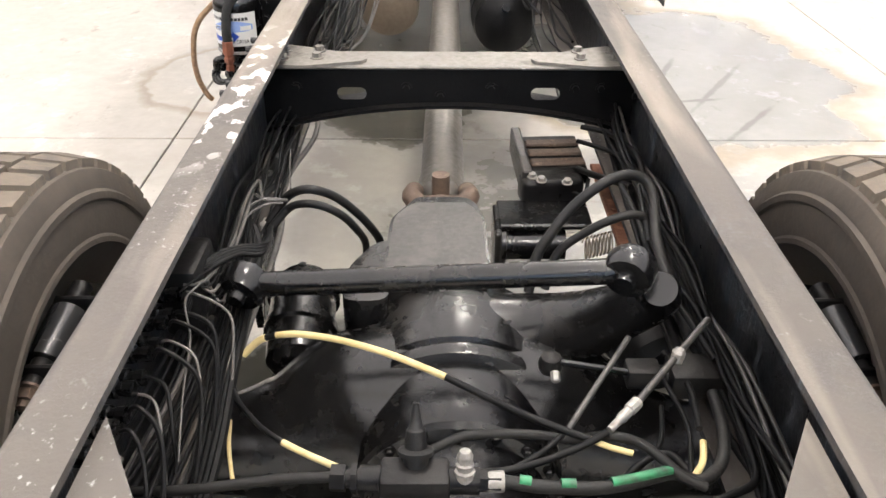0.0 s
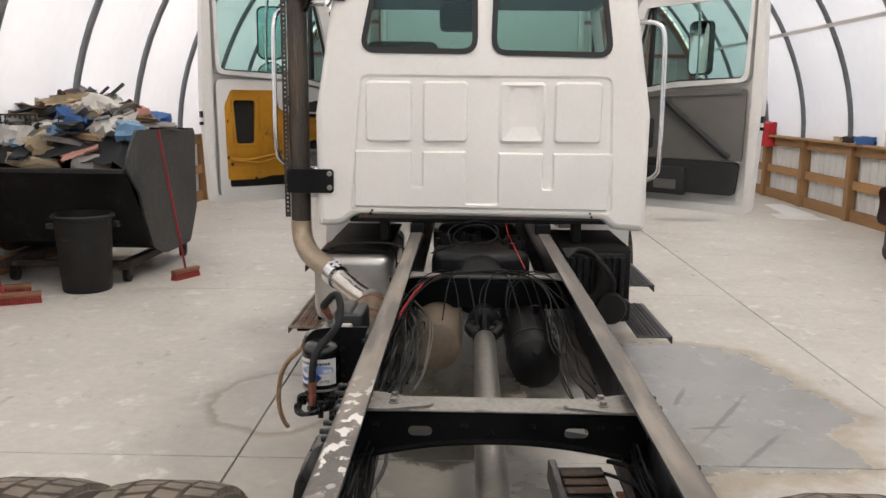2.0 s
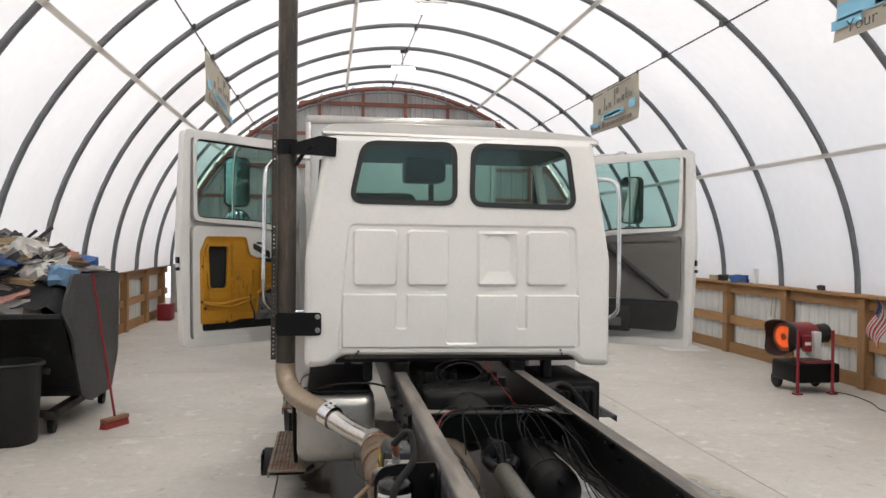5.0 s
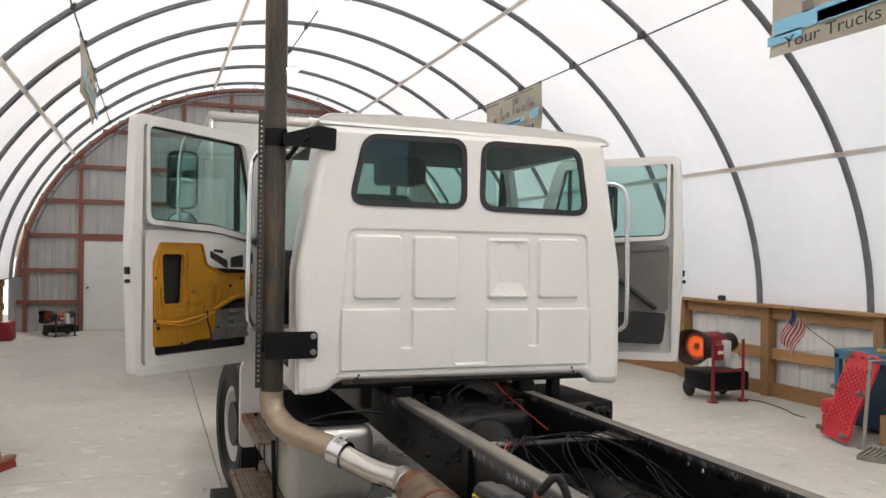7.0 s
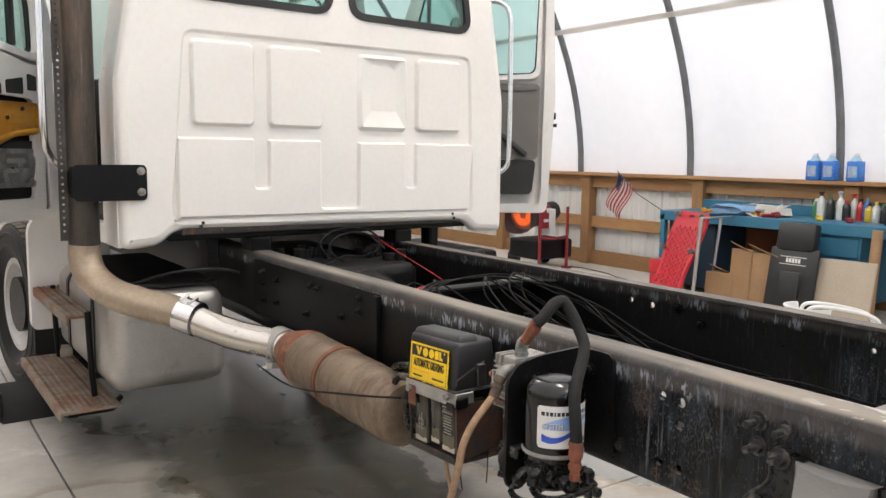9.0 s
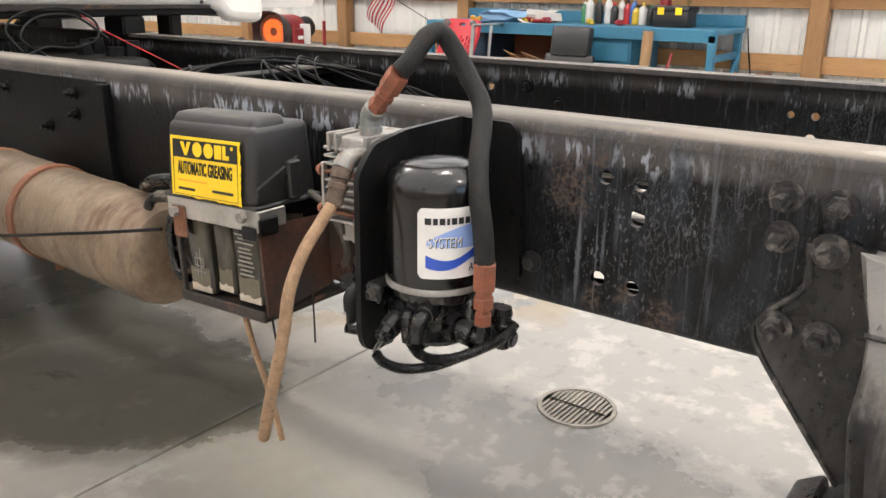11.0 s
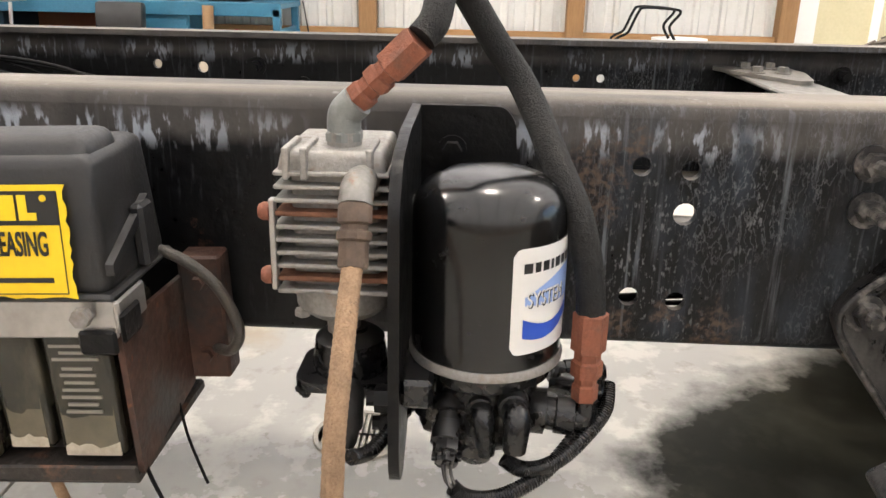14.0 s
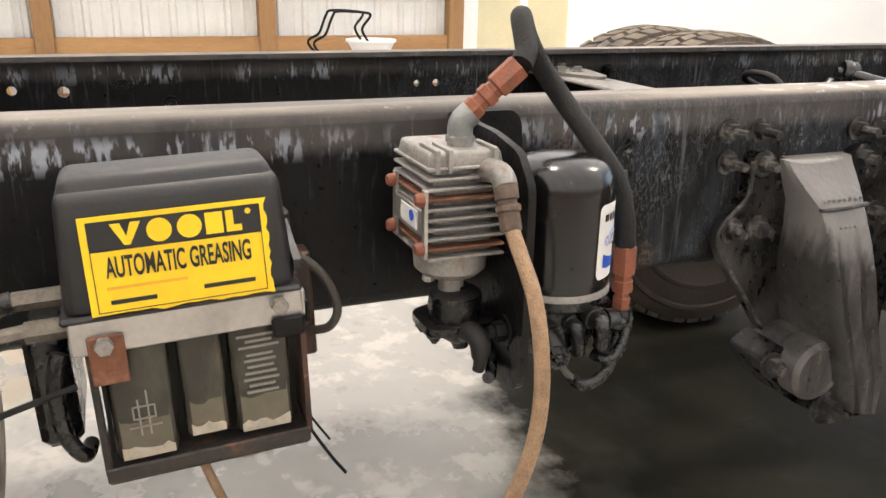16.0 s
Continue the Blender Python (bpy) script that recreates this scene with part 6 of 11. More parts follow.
# hood and wings
bm = B()
ho = rpoly([(-0.80, 1.0), (0.80, 1.0), (0.86, 1.55), (0.70, 1.74), (-0.70, 1.74), (-0.86, 1.55)], 0.06, 4)
prev = None
for d, y in ((0.0, 6.46), (0.0, 7.6), (0.05, 8.3), (0.12, 8.5)):
    ring = [bm.verts.new((p[0], y, p[1])) for p in inset(ho, d)]
    if prev:
        faces_between(bm, prev, ring)
    else:
        bm.faces.new(ring)
    prev = ring
bm.faces.new(prev)
part("hood", bm, m_white, truck, "white sloping hood")
for s in (-1, 1):
    bm = B()
    arc = [(6.57 + 0.60 * math.cos(a), 0.51 + 0.62 * math.sin(a)) for a in np.linspace(0.0, math.pi, 15)]
    prism(bm, [(8.45, 0.55), (8.45, 1.1), (8.1, 1.35), (6.9, 1.42), (6.2, 1.25), (5.93, 1.0), (5.93, 0.52)] + list(reversed(arc))[1:-1], "x", s * 0.80, s * 0.98)
    part("wing", bm, m_white, truck, "white front wing")
    bm = B()
    skirt = rpoly([(s * 0.85, 1.20), (s * 1.10, 1.20), (s * 1.215, 1.03), (s * 1.215, 0.46), (s * 0.85, 0.46)], 0.04, 4)
    prism(bm, skirt, "y", 5.955, 6.035)
    part("wing_skirt", bm, m_white, truck, "white lower skirt ahead of the steps")
    bm = B()
    box(bm, (min(s * 0.86, s * 1.2), 6.00, 0.12), (max(s * 0.86, s * 1.2), 6.03, 0.455), 0.004, 1)
    part("mud_flap", bm, m_rubber, truck, "black rubber mud flap")


# doors, standing open
def cab_door(s):
    hinge, latch = (V(-1.115, 5.945, 0), V(-1.985, 5.255, 0)) if s < 0 else (V(1.125, 5.93, 0), V(1.95, 5.19, 0))
    u = (latch - hinge).normalized()
    n = V(-s * abs(u.y), -abs(u.x), 0).normalized()
    m = Matrix(((u.x, n.x, 0, hinge.x), (u.y, n.y, 0, hinge.y), (0, 0, 1, 0), (0, 0, 0, 1)))

    def put(name, bm, mat, parent, label="", smooth=35):
        bmesh.ops.transform(bm, matrix=m, verts=bm.verts)
        return part(name, bm, mat, parent, label, smooth)

    def slab(bm, poly, holes, n0, n1):
        plate(bm, [V(p[0], n0, p[1]) for p in poly], [[V(p[0], n0, p[1]) for p in h] for h in holes], V(0, n1 - n0, 0))

    def ringp(bm, a, b, n0, n1):
        """A frame between two outlines with as many points each."""
        r = [[bm.verts.new((p[0], n, p[1])) for p in o] for o, n in ((a, n0), (a, n1), (b, n1), (b, n0))]
        for p, q in zip(r, r[1:] + r[:1]):
            faces_between(bm, p, q)

    up = 0.06 if s < 0 else 0.0
    low, top = (1.092, 2.662) if s < 0 else (1.064, 2.602)
    OUTP = [(0.0, low - 0.005), (1.065, low), (1.105, 1.85), (1.075, top), (0.15, top - 0.02), (0.0, 2.15)]
    HOLP = [(x, z + (0.045 if s < 0 else -0.025 * (z - 2.6))) for x, z in ((0.97, 1.985), (0.985, 2.555), (0.21, 2.53), (0.115, 2.15), (0.11, 1.90), (0.45, 1.965))]
    outl, hole = rpoly(OUTP, 0.05, 4), rpoly(HOLP, 0.05, 4)
    bm = B()
    slab(bm, rpoly(inset(OUTP, 0.012), 0.05, 4), [hole], -0.012, 0.0)
    slab(bm, outl, [hole], 0.0, 0.012)
    # return flange round the edge and the inner frame
    door_ob = put("door", bm, m_white, truck, "open white cab door with stripped orange inner skin" if s < 0 else "open white cab door with grey and black inner trim")
    for nm, o, i_, n0, n1 in (("edge_flange", outl, inset(outl, 0.016), 0.012, 0.075), ("inner_frame", inset(outl, 0.002), rpoly(inset(OUTP, 0.075), 0.03, 4), 0.068, 0.078), ("window_frame", rpoly(inset(HOLP, -0.04), 0.06, 4), hole, 0.012, 0.080)):
        bm = B()
        ringp(bm, o, i_, n0, n1)
        put(nm, bm, m_white, door_ob)
    bm = B()
    slab(bm, rpoly(inset(HOLP, -0.004), 0.05, 4), [], 0.030, 0.035)
    g = put("window", bm, m_glass, door_ob, "green tinted door glass", 0)
    g.visible_shadow = False
    bm = B()
    ringp(bm, rpoly(inset(HOLP, -0.006), 0.05, 4), rpoly(inset(HOLP, 0.014), 0.05, 4), 0.022, 0.046)
    put("window_seal", bm, m_gasket, door_ob)
    bm = B()
    slab(bm, [(0.225, 2.53 + up), (0.25, 2.53 + up), (0.245, 1.925 + up), (0.215, 1.925 + up)], [], 0.02, 0.05)
    put("quarter_post", bm, m_gasket, door_ob)
    if s < 0:
        bm = B()
        slab(bm, rpoly([(0.07, 1.13), (0.99, 1.13), (1.0, 1.97), (0.42, 1.96), (0.07, 1.88)], 0.05), [rpoly([(0.14, 1.20), (0.92, 1.20), (0.92, 1.86), (0.58, 1.86), (0.54, 1.74), (0.14, 1.72)], 0.03)], 0.035, 0.07)
        put("inner_panel", bm, m_white, door_ob)
        skinp = rpoly([(0.91, 1.228), (0.92, 1.72), (0.87, 1.825), (0.535, 1.825), (0.496, 1.70), (0.34, 1.642), (0.09, 1.642), (0.09, 1.49), (0.24, 1.478), (0.42, 1.41), (0.43, 1.276), (0.67, 1.228)], 0.02, 4)
        win = rpoly([(0.84, 1.47), (0.86, 1.757), (0.69, 1.757), (0.70, 1.47)], 0.025, 4)
        bm = B()
        slab(bm, skinp, [win], 0.055, 0.072)
        for x0, x1, z0, z1 in ((0.54, 0.66, 1.545, 1.60), (0.54, 0.66, 1.612, 1.66), (0.55, 0.66, 1.672, 1.71), (0.55, 0.66, 1.722, 1.80), (0.36, 0.48, 1.53, 1.555), (0.36, 0.48, 1.57, 1.595), (0.40, 0.43, 1.52, 1.62), (0.54, 0.84, 1.395, 1.44),
                               (0.70, 0.90, 1.24, 1.30), (0.46, 0.66, 1.25, 1.29), (0.12, 0.30, 1.54, 1.58), (0.58, 0.64, 1.46, 1.52), (0.66, 0.88, 1.775, 1.80), (0.52, 0.56, 1.46, 1.52), (0.87, 0.91, 1.50, 1.58)):
            slab(bm, rrect(x0, z0, x1, z1, 0.008), [], 0.072, 0.082)
        slab(bm, inset(win, -0.018), [win], 0.072, 0.084)
        slab(bm, inset(skinp, 0.004), [inset(skinp, 0.018)], 0.072, 0.080)
        tube(bm, [(0.90, 0.08, 1.375), (0.75, 0.083, 1.36), (0.58, 0.085, 1.385), (0.44, 0.085, 1.40)], 0.010, n=8)
        tube(bm, [(0.44, 0.083, 1.42), (0.36, 0.085, 1.46), (0.24, 0.085, 1.495), (0.10, 0.083, 1.51)], 0.012, n=8)
        bmesh.ops.translate(bm, verts=bm.verts, vec=(0.025, 0, 0.04))
        grow = Matrix.Translation((0, 0, 1.25)) @ Matrix.Diagonal((1, 1, 1.075, 1)) @ Matrix.Translation((0, 0, -1.265))
        bmesh.ops.transform(bm, matrix=grow, verts=bm.verts)
        put("inner_skin", bm, m_orange, door_ob, "orange pressed inner door skin with openings")
        # dark discs and slabs put in for shade inside the door, plus a cable
        bm = B()
        for c in ((0.30, 1.565), (0.55, 1.245), (0.905, 1.38), (0.88, 1.335), (0.90, 1.62), (0.70, 1.235), (0.20, 1.61)):
            cyl(bm, (c[0], 0.078, c[1]), (c[0], 0.086, c[1]), 0.010, n=10)
        tube(bm, [(0.50, 0.088, 1.42), (0.505, 0.095, 1.36), (0.47, 0.09, 1.28), (0.48, 0.09, 1.21)], 0.006, n=6)
        slab(bm, rpoly([(0.09, 1.25), (0.40, 1.25), (0.40, 1.39), (0.26, 1.45), (0.09, 1.46)], 0.02), [], 0.046, 0.052)
        for hp in ([(0.32, 1.67), (0.47, 1.74), (0.47, 1.78), (0.32, 1.72)], [(0.18, 1.68), (0.29, 1.68), (0.29, 1.74), (0.18, 1.76)], [(0.09, 1.70), (0.15, 1.70), (0.15, 1.78), (0.09, 1.77)], [(0.36, 1.765), (0.44, 1.775), (0.44, 1.79), (0.36, 1.785)]):
            slab(bm, rpoly(hp, 0.01), [], 0.068, 0.0735)
        slab(bm, [(0.62, 1.40), (0.90, 1.40), (0.90, 1.80), (0.62, 1.80)], [], 0.020, 0.026)
        bmesh.ops.translate(bm, verts=bm.verts, vec=(0.025, 0, 0.04))
        bmesh.ops.transform(bm, matrix=grow, verts=bm.verts)
        slab(bm, [(0.12, 1.18), (0.94, 1.18), (0.94, 1.88), (0.12, 1.88)], [], 0.0125, 0.017)
        put("door_cavity", bm, m_dark, door_ob)
        bm = B()
        for x0, x1, z0, z1 in ((0.56, 0.70, 1.82, 1.835), (0.56, 0.69, 1.775, 1.785), (0.55, 0.69, 1.70, 1.71), (0.55, 0.685, 1.635, 1.645), (0.545, 0.69, 1.53, 1.538), (0.545, 0.69, 1.485, 1.493), (0.545, 0.553, 1.44, 1.535), (0.612, 0.620, 1.44, 1.535), (0.682, 0.690, 1.44, 1.535),
                               (0.44, 0.448, 1.505, 1.645), (0.497, 0.505, 1.505, 1.645), (0.44, 0.505, 1.60, 1.607), (0.44, 0.505, 1.55, 1.557), (0.395, 0.425, 1.54, 1.645), (0.17, 0.30, 1.62, 1.635), (0.17, 0.30, 1.555, 1.565), (0.72, 0.92, 1.33, 1.345), (0.50, 0.86, 1.275, 1.285), (0.895, 0.925, 1.44, 1.56), (0.895, 0.925, 1.62, 1.74)):
            slab(bm, rrect(x0, z0, x1, z1, 0.003), [], 0.080, 0.0885)
        tube(bm, [(0.91, 0.088, 1.40), (0.72, 0.092, 1.375), (0.62, 0.094, 1.39), (0.50, 0.092, 1.43)], 0.008, n=8)
        bmesh.ops.transform(bm, matrix=m, verts=bm.verts)
        each("pressed_rib", bm, m_orange, door_ob)
        bm = B()
        gx, gz = 14, 8
        rows = [[bm.verts.new((0.13 + 0.335 * i / gx, 0.062 + 0.022 * noise.noise((i * 0.55, j * 0.8, 4.0)) + 0.010 * noise.noise((i * 1.4, j * 1.7, 9.0)), 1.26 + 0.20 * j / gz)) for j in range(gz + 1)] for i in range(gx + 1)]
        for a, b in zip(rows, rows[1:]):
            faces_between(bm, a, b, closed=False)
        put("silver_membrane", bm, surf("crumpled_silver_film", (0.36, 0.35, 0.335), (0.22, 0.215, 0.205), 0.34, 0.5, s1=9, s2=60, bump=0.1), door_ob, "crumpled silver moisture film", 20)
        bm = B()
        box(bm, (1.068, 0.025, 1.36), (1.0745, 0.06, 1.56))
        put("warning_sticker", bm, m_orange, door_ob)
    else:
        bm = B()
        slab(bm, rpoly([(0.05, 1.43), (0.995, 1.43), (1.0, 1.93), (0.45, 1.94), (0.05, 1.87)], 0.03), [], 0.072, 0.092)
        slab(bm, rpoly([(0.10, 1.865), (0.97, 1.895), (0.98, 1.93), (0.12, 1.905)], 0.012), [], 0.092, 0.104)
        put("trim_panel", bm, m_grey, door_ob, "grey moulded upper trim panel")
        bm = B()
        slab(bm, rpoly([(0.05, 1.19), (0.96, 1.19), (0.985, 1.425), (0.05, 1.425)], 0.04), [], 0.072, 0.09)
        put("kick_panel", bm, m_dark, door_ob, "black carpeted lower trim panel")
        bm = B()
        tube(bm, [(0.42, 0.10, 1.84), (0.46, 0.125, 1.81), (0.86, 0.125, 1.50), (0.90, 0.10, 1.47)], 0.020, n=10, step=4)
        box(bm, (0.10, 0.09, 1.50), (0.32, 0.12, 1.72), 0.02, 2)
        put("pull_handle", bm, m_dark, door_ob)
        bm = B()
        box(bm, (0.24, 0.09, 1.17), (0.60, 0.135, 1.37), 0.012, 2)
        put("map_pocket", bm, m_dark, door_ob)
        bm = B()
        box(bm, (0.36, 0.135, 1.21), (0.54, 0.14, 1.28), 0.004, 1)
        put("ashtray", bm, m_grey, door_ob)
    bm = B()
    box(bm, (1.075, 0.022, 1.70), (1.112, 0.062, 1.745), 0.004, 1)
    cyl(bm, (1.09, 0.05, 1.66), (1.12, 0.05, 1.66), 0.012, n=8)
    put("latch", bm, m_cast, door_ob)
    # mirrors on the outside of the door
    bm = B()
    tube(bm, [(0.16, -0.01, 2.60), (0.30, -0.20, 2.62), (0.42, -0.30, 2.58), (0.42, -0.30, 1.80), (0.30, -0.18, 1.70), (0.16, -0.01, 1.68)], 0.012, n=8, step=4)
    put("mirror_arm", bm, m_chrome, door_ob)
    bm = B()
    slab(bm, rrect(0.34, 2.06, 0.54, 2.46, 0.05), [], -0.36, -0.31)
    lathe(bm, (0.44, -0.36, 1.93), (0, 1, 0), [(0.0, 0), (0.06, 0.005), (0.105, 0.03), (0.112, 0.045), (0.0, 0.045)], 24)
    swing = Matrix.Translation((0.39 if s < 0 else 0.44, -0.33, 0.075 if s < 0 else -0.02)) @ Matrix.Diagonal((1, 1, 1.0, 1)) @ Euler((0, 0, radians(-27 if s < 0 else 14))).to_matrix().to_4x4() @ Matrix.Translation((-0.44, 0.33, 0))
    bmesh.ops.transform(bm, matrix=swing, verts=bm.verts)
    mir = put("mirror", bm, m_dark, door_ob)
    bm = B()
    slab(bm, rrect(0.352, 2.072, 0.528, 2.448, 0.042), [], -0.309, -0.3065)
    lathe(bm, (0.44, -0.315, 1.93), (0, 1, 0), [(0.104, 0), (0.08, 0.006), (0.04, 0.010), (0.0, 0.011)], 24)
    bmesh.ops.transform(bm, matrix=swing, verts=bm.verts)
    put("mirror_glass", bm, m_mirror, mir)
    return door_ob


cab_door(-1)
cab_door(1)

# grab handles behind the door openings
for run in ([(-1.02, 4.86, 2.43), (-1.21, 4.85, 2.43), (-1.275, 4.77, 2.38), (-1.305, 4.705, 2.28), (-1.31, 4.70, 1.90), (-1.31, 4.71, 1.53), (-1.285, 4.76, 1.44), (-1.22, 4.84, 1.39), (-1.03, 4.86, 1.38)],
            [(0.97, 4.76, 2.32), (1.06, 4.71, 2.31), (1.107, 4.677, 2.24), (1.117, 4.677, 1.98), (1.117, 4.677, 1.50), (1.10, 4.69, 1.38), (1.0, 4.76, 1.32)]):
    bm = B()
    tube(bm, run, 0.0145, n=12)
    part("grab_handle", bm, m_chrome, truck, "bright tubular grab handle")

# ------------------------------------------------ exhaust, tank and steps
SX, SY = -1.167, 4.742
ex = part("exhaust_pipe", (lambda bm: (cyl(bm, (SX, SY, 1.05), (SX, SY, 3.9), 0.0635, n=28), bm)[1])(B()), m_stack, truck, "tall heat-stained steel exhaust stack")
bm = B()
tube(bm, [(SX, SY, 1.06), (SX, SY, 1.0), (SX + 0.018, SY - 0.03, 0.925), (SX + 0.075, SY - 0.13, 0.860), (SX + 0.165, SY - 0.27, 0.828), (-0.930, 4.372, 0.812), (-0.872, 4.265, 0.795)], 0.066, n=24)
part("elbow", bm, m_pipe, ex, "dusty brown steel exhaust elbow")
bm = B()
tube(bm, [(-0.885, 4.275, 0.795), (-0.80, 4.20, 0.755), (-0.725, 4.10, 0.728), (-0.645, 3.98, 0.715), (-0.61, 3.90, 0.705)], 0.061, n=24, step=14, ribs=0.035)
part("flexible_pipe", bm, m_steel, ex, "bright new steel exhaust bend")
bm = B()
dv = V(-0.874, 4.268, 0.795)
ax = V(0.58, -0.78, -0.22).normalized()
lathe(bm, dv - ax * 0.045, ax, [(0.066, 0), (0.0715, 0.003), (0.0715, 0.085), (0.066, 0.088)], 28)
for k in (-1, 1):
    cyl(bm, dv + ax * 0.022 * k + V(-0.03, -0.02, 0.066), dv + ax * 0.022 * k + V(0.02, 0.02, 0.075), 0.008, n=8)
part("clamp", bm, m_chrome, ex)
mf = part("muffler", (lambda bm: (lathe(bm, (-0.605, 3.96, 0.705), (0.02, -1, -0.05), [(0.062, 0), (0.066, 0.05), (0.080, 0.10), (0.100, 0.18), (0.106, 0.22), (0.106, 0.62), (0.108, 0.63), (0.108, 0.64), (0.106, 0.65), (0.106, 0.84), (0.100, 0.87), (0.08, 0.885), (0.0, 0.89)], 36), bm)[1])(B()), m_muffler, truck, "rust-stained exhaust muffler slung beside the rail")
for y in (3.52,):
    zc = 0.705 - 0.05 * (3.96 - y)
    bm = B()
    lathe(bm, (-0.597, y, zc), (0.02, -1, -0.05), [(0.1055, 0), (0.111, 0.001), (0.111, 0.022), (0.1055, 0.023)], 36)
    box(bm, (-0.62, y - 0.020, zc - 0.135), (-0.60, y - 0.010, zc - 0.105), 0.003, 1)
    part("strap", bm, m_rust, mf)
bm = B()
lathe(bm, (-0.604, 3.90, 0.702), (0.02, -1, -0.05), [(0.0665, 0), (0.071, 0.005), (0.083, 0.04), (0.103, 0.115), (0.109, 0.155), (0.1065, 0.165)], 36)
part("rusty_cone", bm, m_rust, mf)
bm = B()
lathe(bm, (-0.625, 3.98, 0.712), (0.2, -1, -0.1), [(0.0625, 0), (0.071, 0.001), (0.071, 0.06), (0.0625, 0.061)], 28)
box(bm, (-0.68, 3.92, 0.625), (-0.62, 3.97, 0.655), 0.006, 1)
tube(bm, [(-0.66, 3.95, 0.64), (-0.68, 3.97, 0.625), (-0.70, 3.98, 0.622)], 0.008, n=6)
part("band_clamp", bm, m_alu, mf)
bm = B()
tube(bm, [(-0.74, 3.9, 0.66), (-0.735, 3.6, 0.648), (-0.72, 3.2, 0.72), (-0.68, 2.98, 0.76)], 0.0035, n=6)
part("hanging_wire", bm, m_cable, mf)
# stack brackets and perforated guard
for z0, z1, xe in ((1.248, 1.399, -0.933), (2.43, 2.545, -0.846)):
    bm = B()
    if z0 < 2:
        prism(bm, rrect(SX - 0.06, z0, xe, z1, 0.02, 3), "y", CY - 0.018, CY - 0.005)
        box(bm, (SX - 0.055, CY - 0.006, z0 + 0.01), (SX - 0.045, SY, z1 - 0.01), 0.002, 1)
        box(bm, (SX + 0.060, CY - 0.006, z0 + 0.01), (SX + 0.070, SY, z1 - 0.01), 0.002, 1)
    else:
        prism(bm, rpoly([(xe, z0 - 0.01), (xe + 0.005, z1), (xe - 0.10, z1 + 0.012), (SX + 0.03, z1 - 0.045), (SX + 0.03, z0 + 0.005)], 0.012, 3), "y", CY - 0.022, CY - 0.006)
        box(bm, (SX + 0.05, CY - 0.012, z0 + 0.005), (SX + 0.068, SY, z1 - 0.045), 0.002, 1)
        tube(bm, [(SX + 0.06, SY - 0.05, z0 - 0.06), (SX + 0.11, CY - 0.0, z0 + 0.01), (SX + 0.17, CY - 0.02, z0 + 0.06)], 0.014, n=8, smooth=False)
    lathe(bm, (SX, SY, (z0 + z1) / 2 - 0.05), (0, 0, 1), [(0.064, 0), (0.069, 0.002), (0.069, 0.1), (0.064, 0.102)], 28)
    br = part("stack_bracket", bm, m_black, ex, "black steel bracket from stack to cab")
    if z0 < 2:
        bm = B()
        for z in (1.284, 1.372):
            bolt(bm, (-0.957, CY - 0.018, z), (0, -1, 0), 0.012)
        each("bolt", bm, m_castalu, br)
bm = B()
hs = [circle(SX - 0.080, z, 0.006, 6) for z in np.arange(1.12, 2.60, 0.028)]
plate(bm, [V(SX - 0.097, SY - 0.03, 1.08), V(SX - 0.0625, SY - 0.03, 1.08), V(SX - 0.0625, SY - 0.03, 2.64), V(SX - 0.097, SY - 0.03, 2.64)], [[V(p[0], SY - 0.03, p[1]) for p in h] for h in hs], V(0, 0.004, 0))
part("perforated_guard", bm, m_stack, ex)

# fuel tank
ft = part("fuel_tank", (lambda bm: (box(bm, (-1.09, 4.68, 0.388), (-0.57, 5.9, 0.838), 0.075, 5), bm)[1])(B()), m_alu, truck, "rounded dull aluminium fuel tank")
for y in (4.98, 5.55):
    bm = B()
    o = rrect(-1.096, 0.382, -0.564, 0.844, 0.08, 6)
    plate(bm, [V(p[0], y, p[1]) for p in o], [[V(p[0], y, p[1]) for p in inset(o, 0.0055)]], V(0, 0.05, 0))
    part("strap", bm, m_rubber, ft)
bm = B()
box(bm, (-1.03, 4.72, 0.846), (-0.60, 5.9, 0.866), 0.006, 1)
tube(bm, [(-0.98, 4.74, 0.87), (-0.8, 4.70, 0.915), (-0.6, 4.70, 0.915), (-0.5, 4.70, 0.89)], 0.008, n=6)
part("top_cover", bm, m_black, ft)


def step(s, x0, x1, y0, y1, z, mat):
    """A folded tread plate with raised diamonds."""
    bm = B()
    box(bm, (min(s * x0, s * x1), y0, z - 0.012), (max(s * x0, s * x1), y1, z), 0.002, 1)
    box(bm, (s * x1 - 0.004, y0, z - 0.045), (s * x1 + 0.004, y1, z), 0.002, 1)
    k = 0
    for x in np.arange(x0 + 0.02, x1 - 0.01, 0.026):
        k += 1
        for y in np.arange(y0 + 0.02 + 0.013 * (k % 2), y1 - 0.01, 0.028):
            obox(bm, Matrix.Translation((s * x, y, z)) @ Euler((0, 0, radians(45 if k % 2 else -45))).to_matrix().to_4x4(), (-0.008, -0.003, 0), (0.008, 0.003, 0.005))
    return part("step", bm, mat, truck, "rusty diamond tread cab step" if s < 0 else "dark diamond tread cab step", smooth=0)


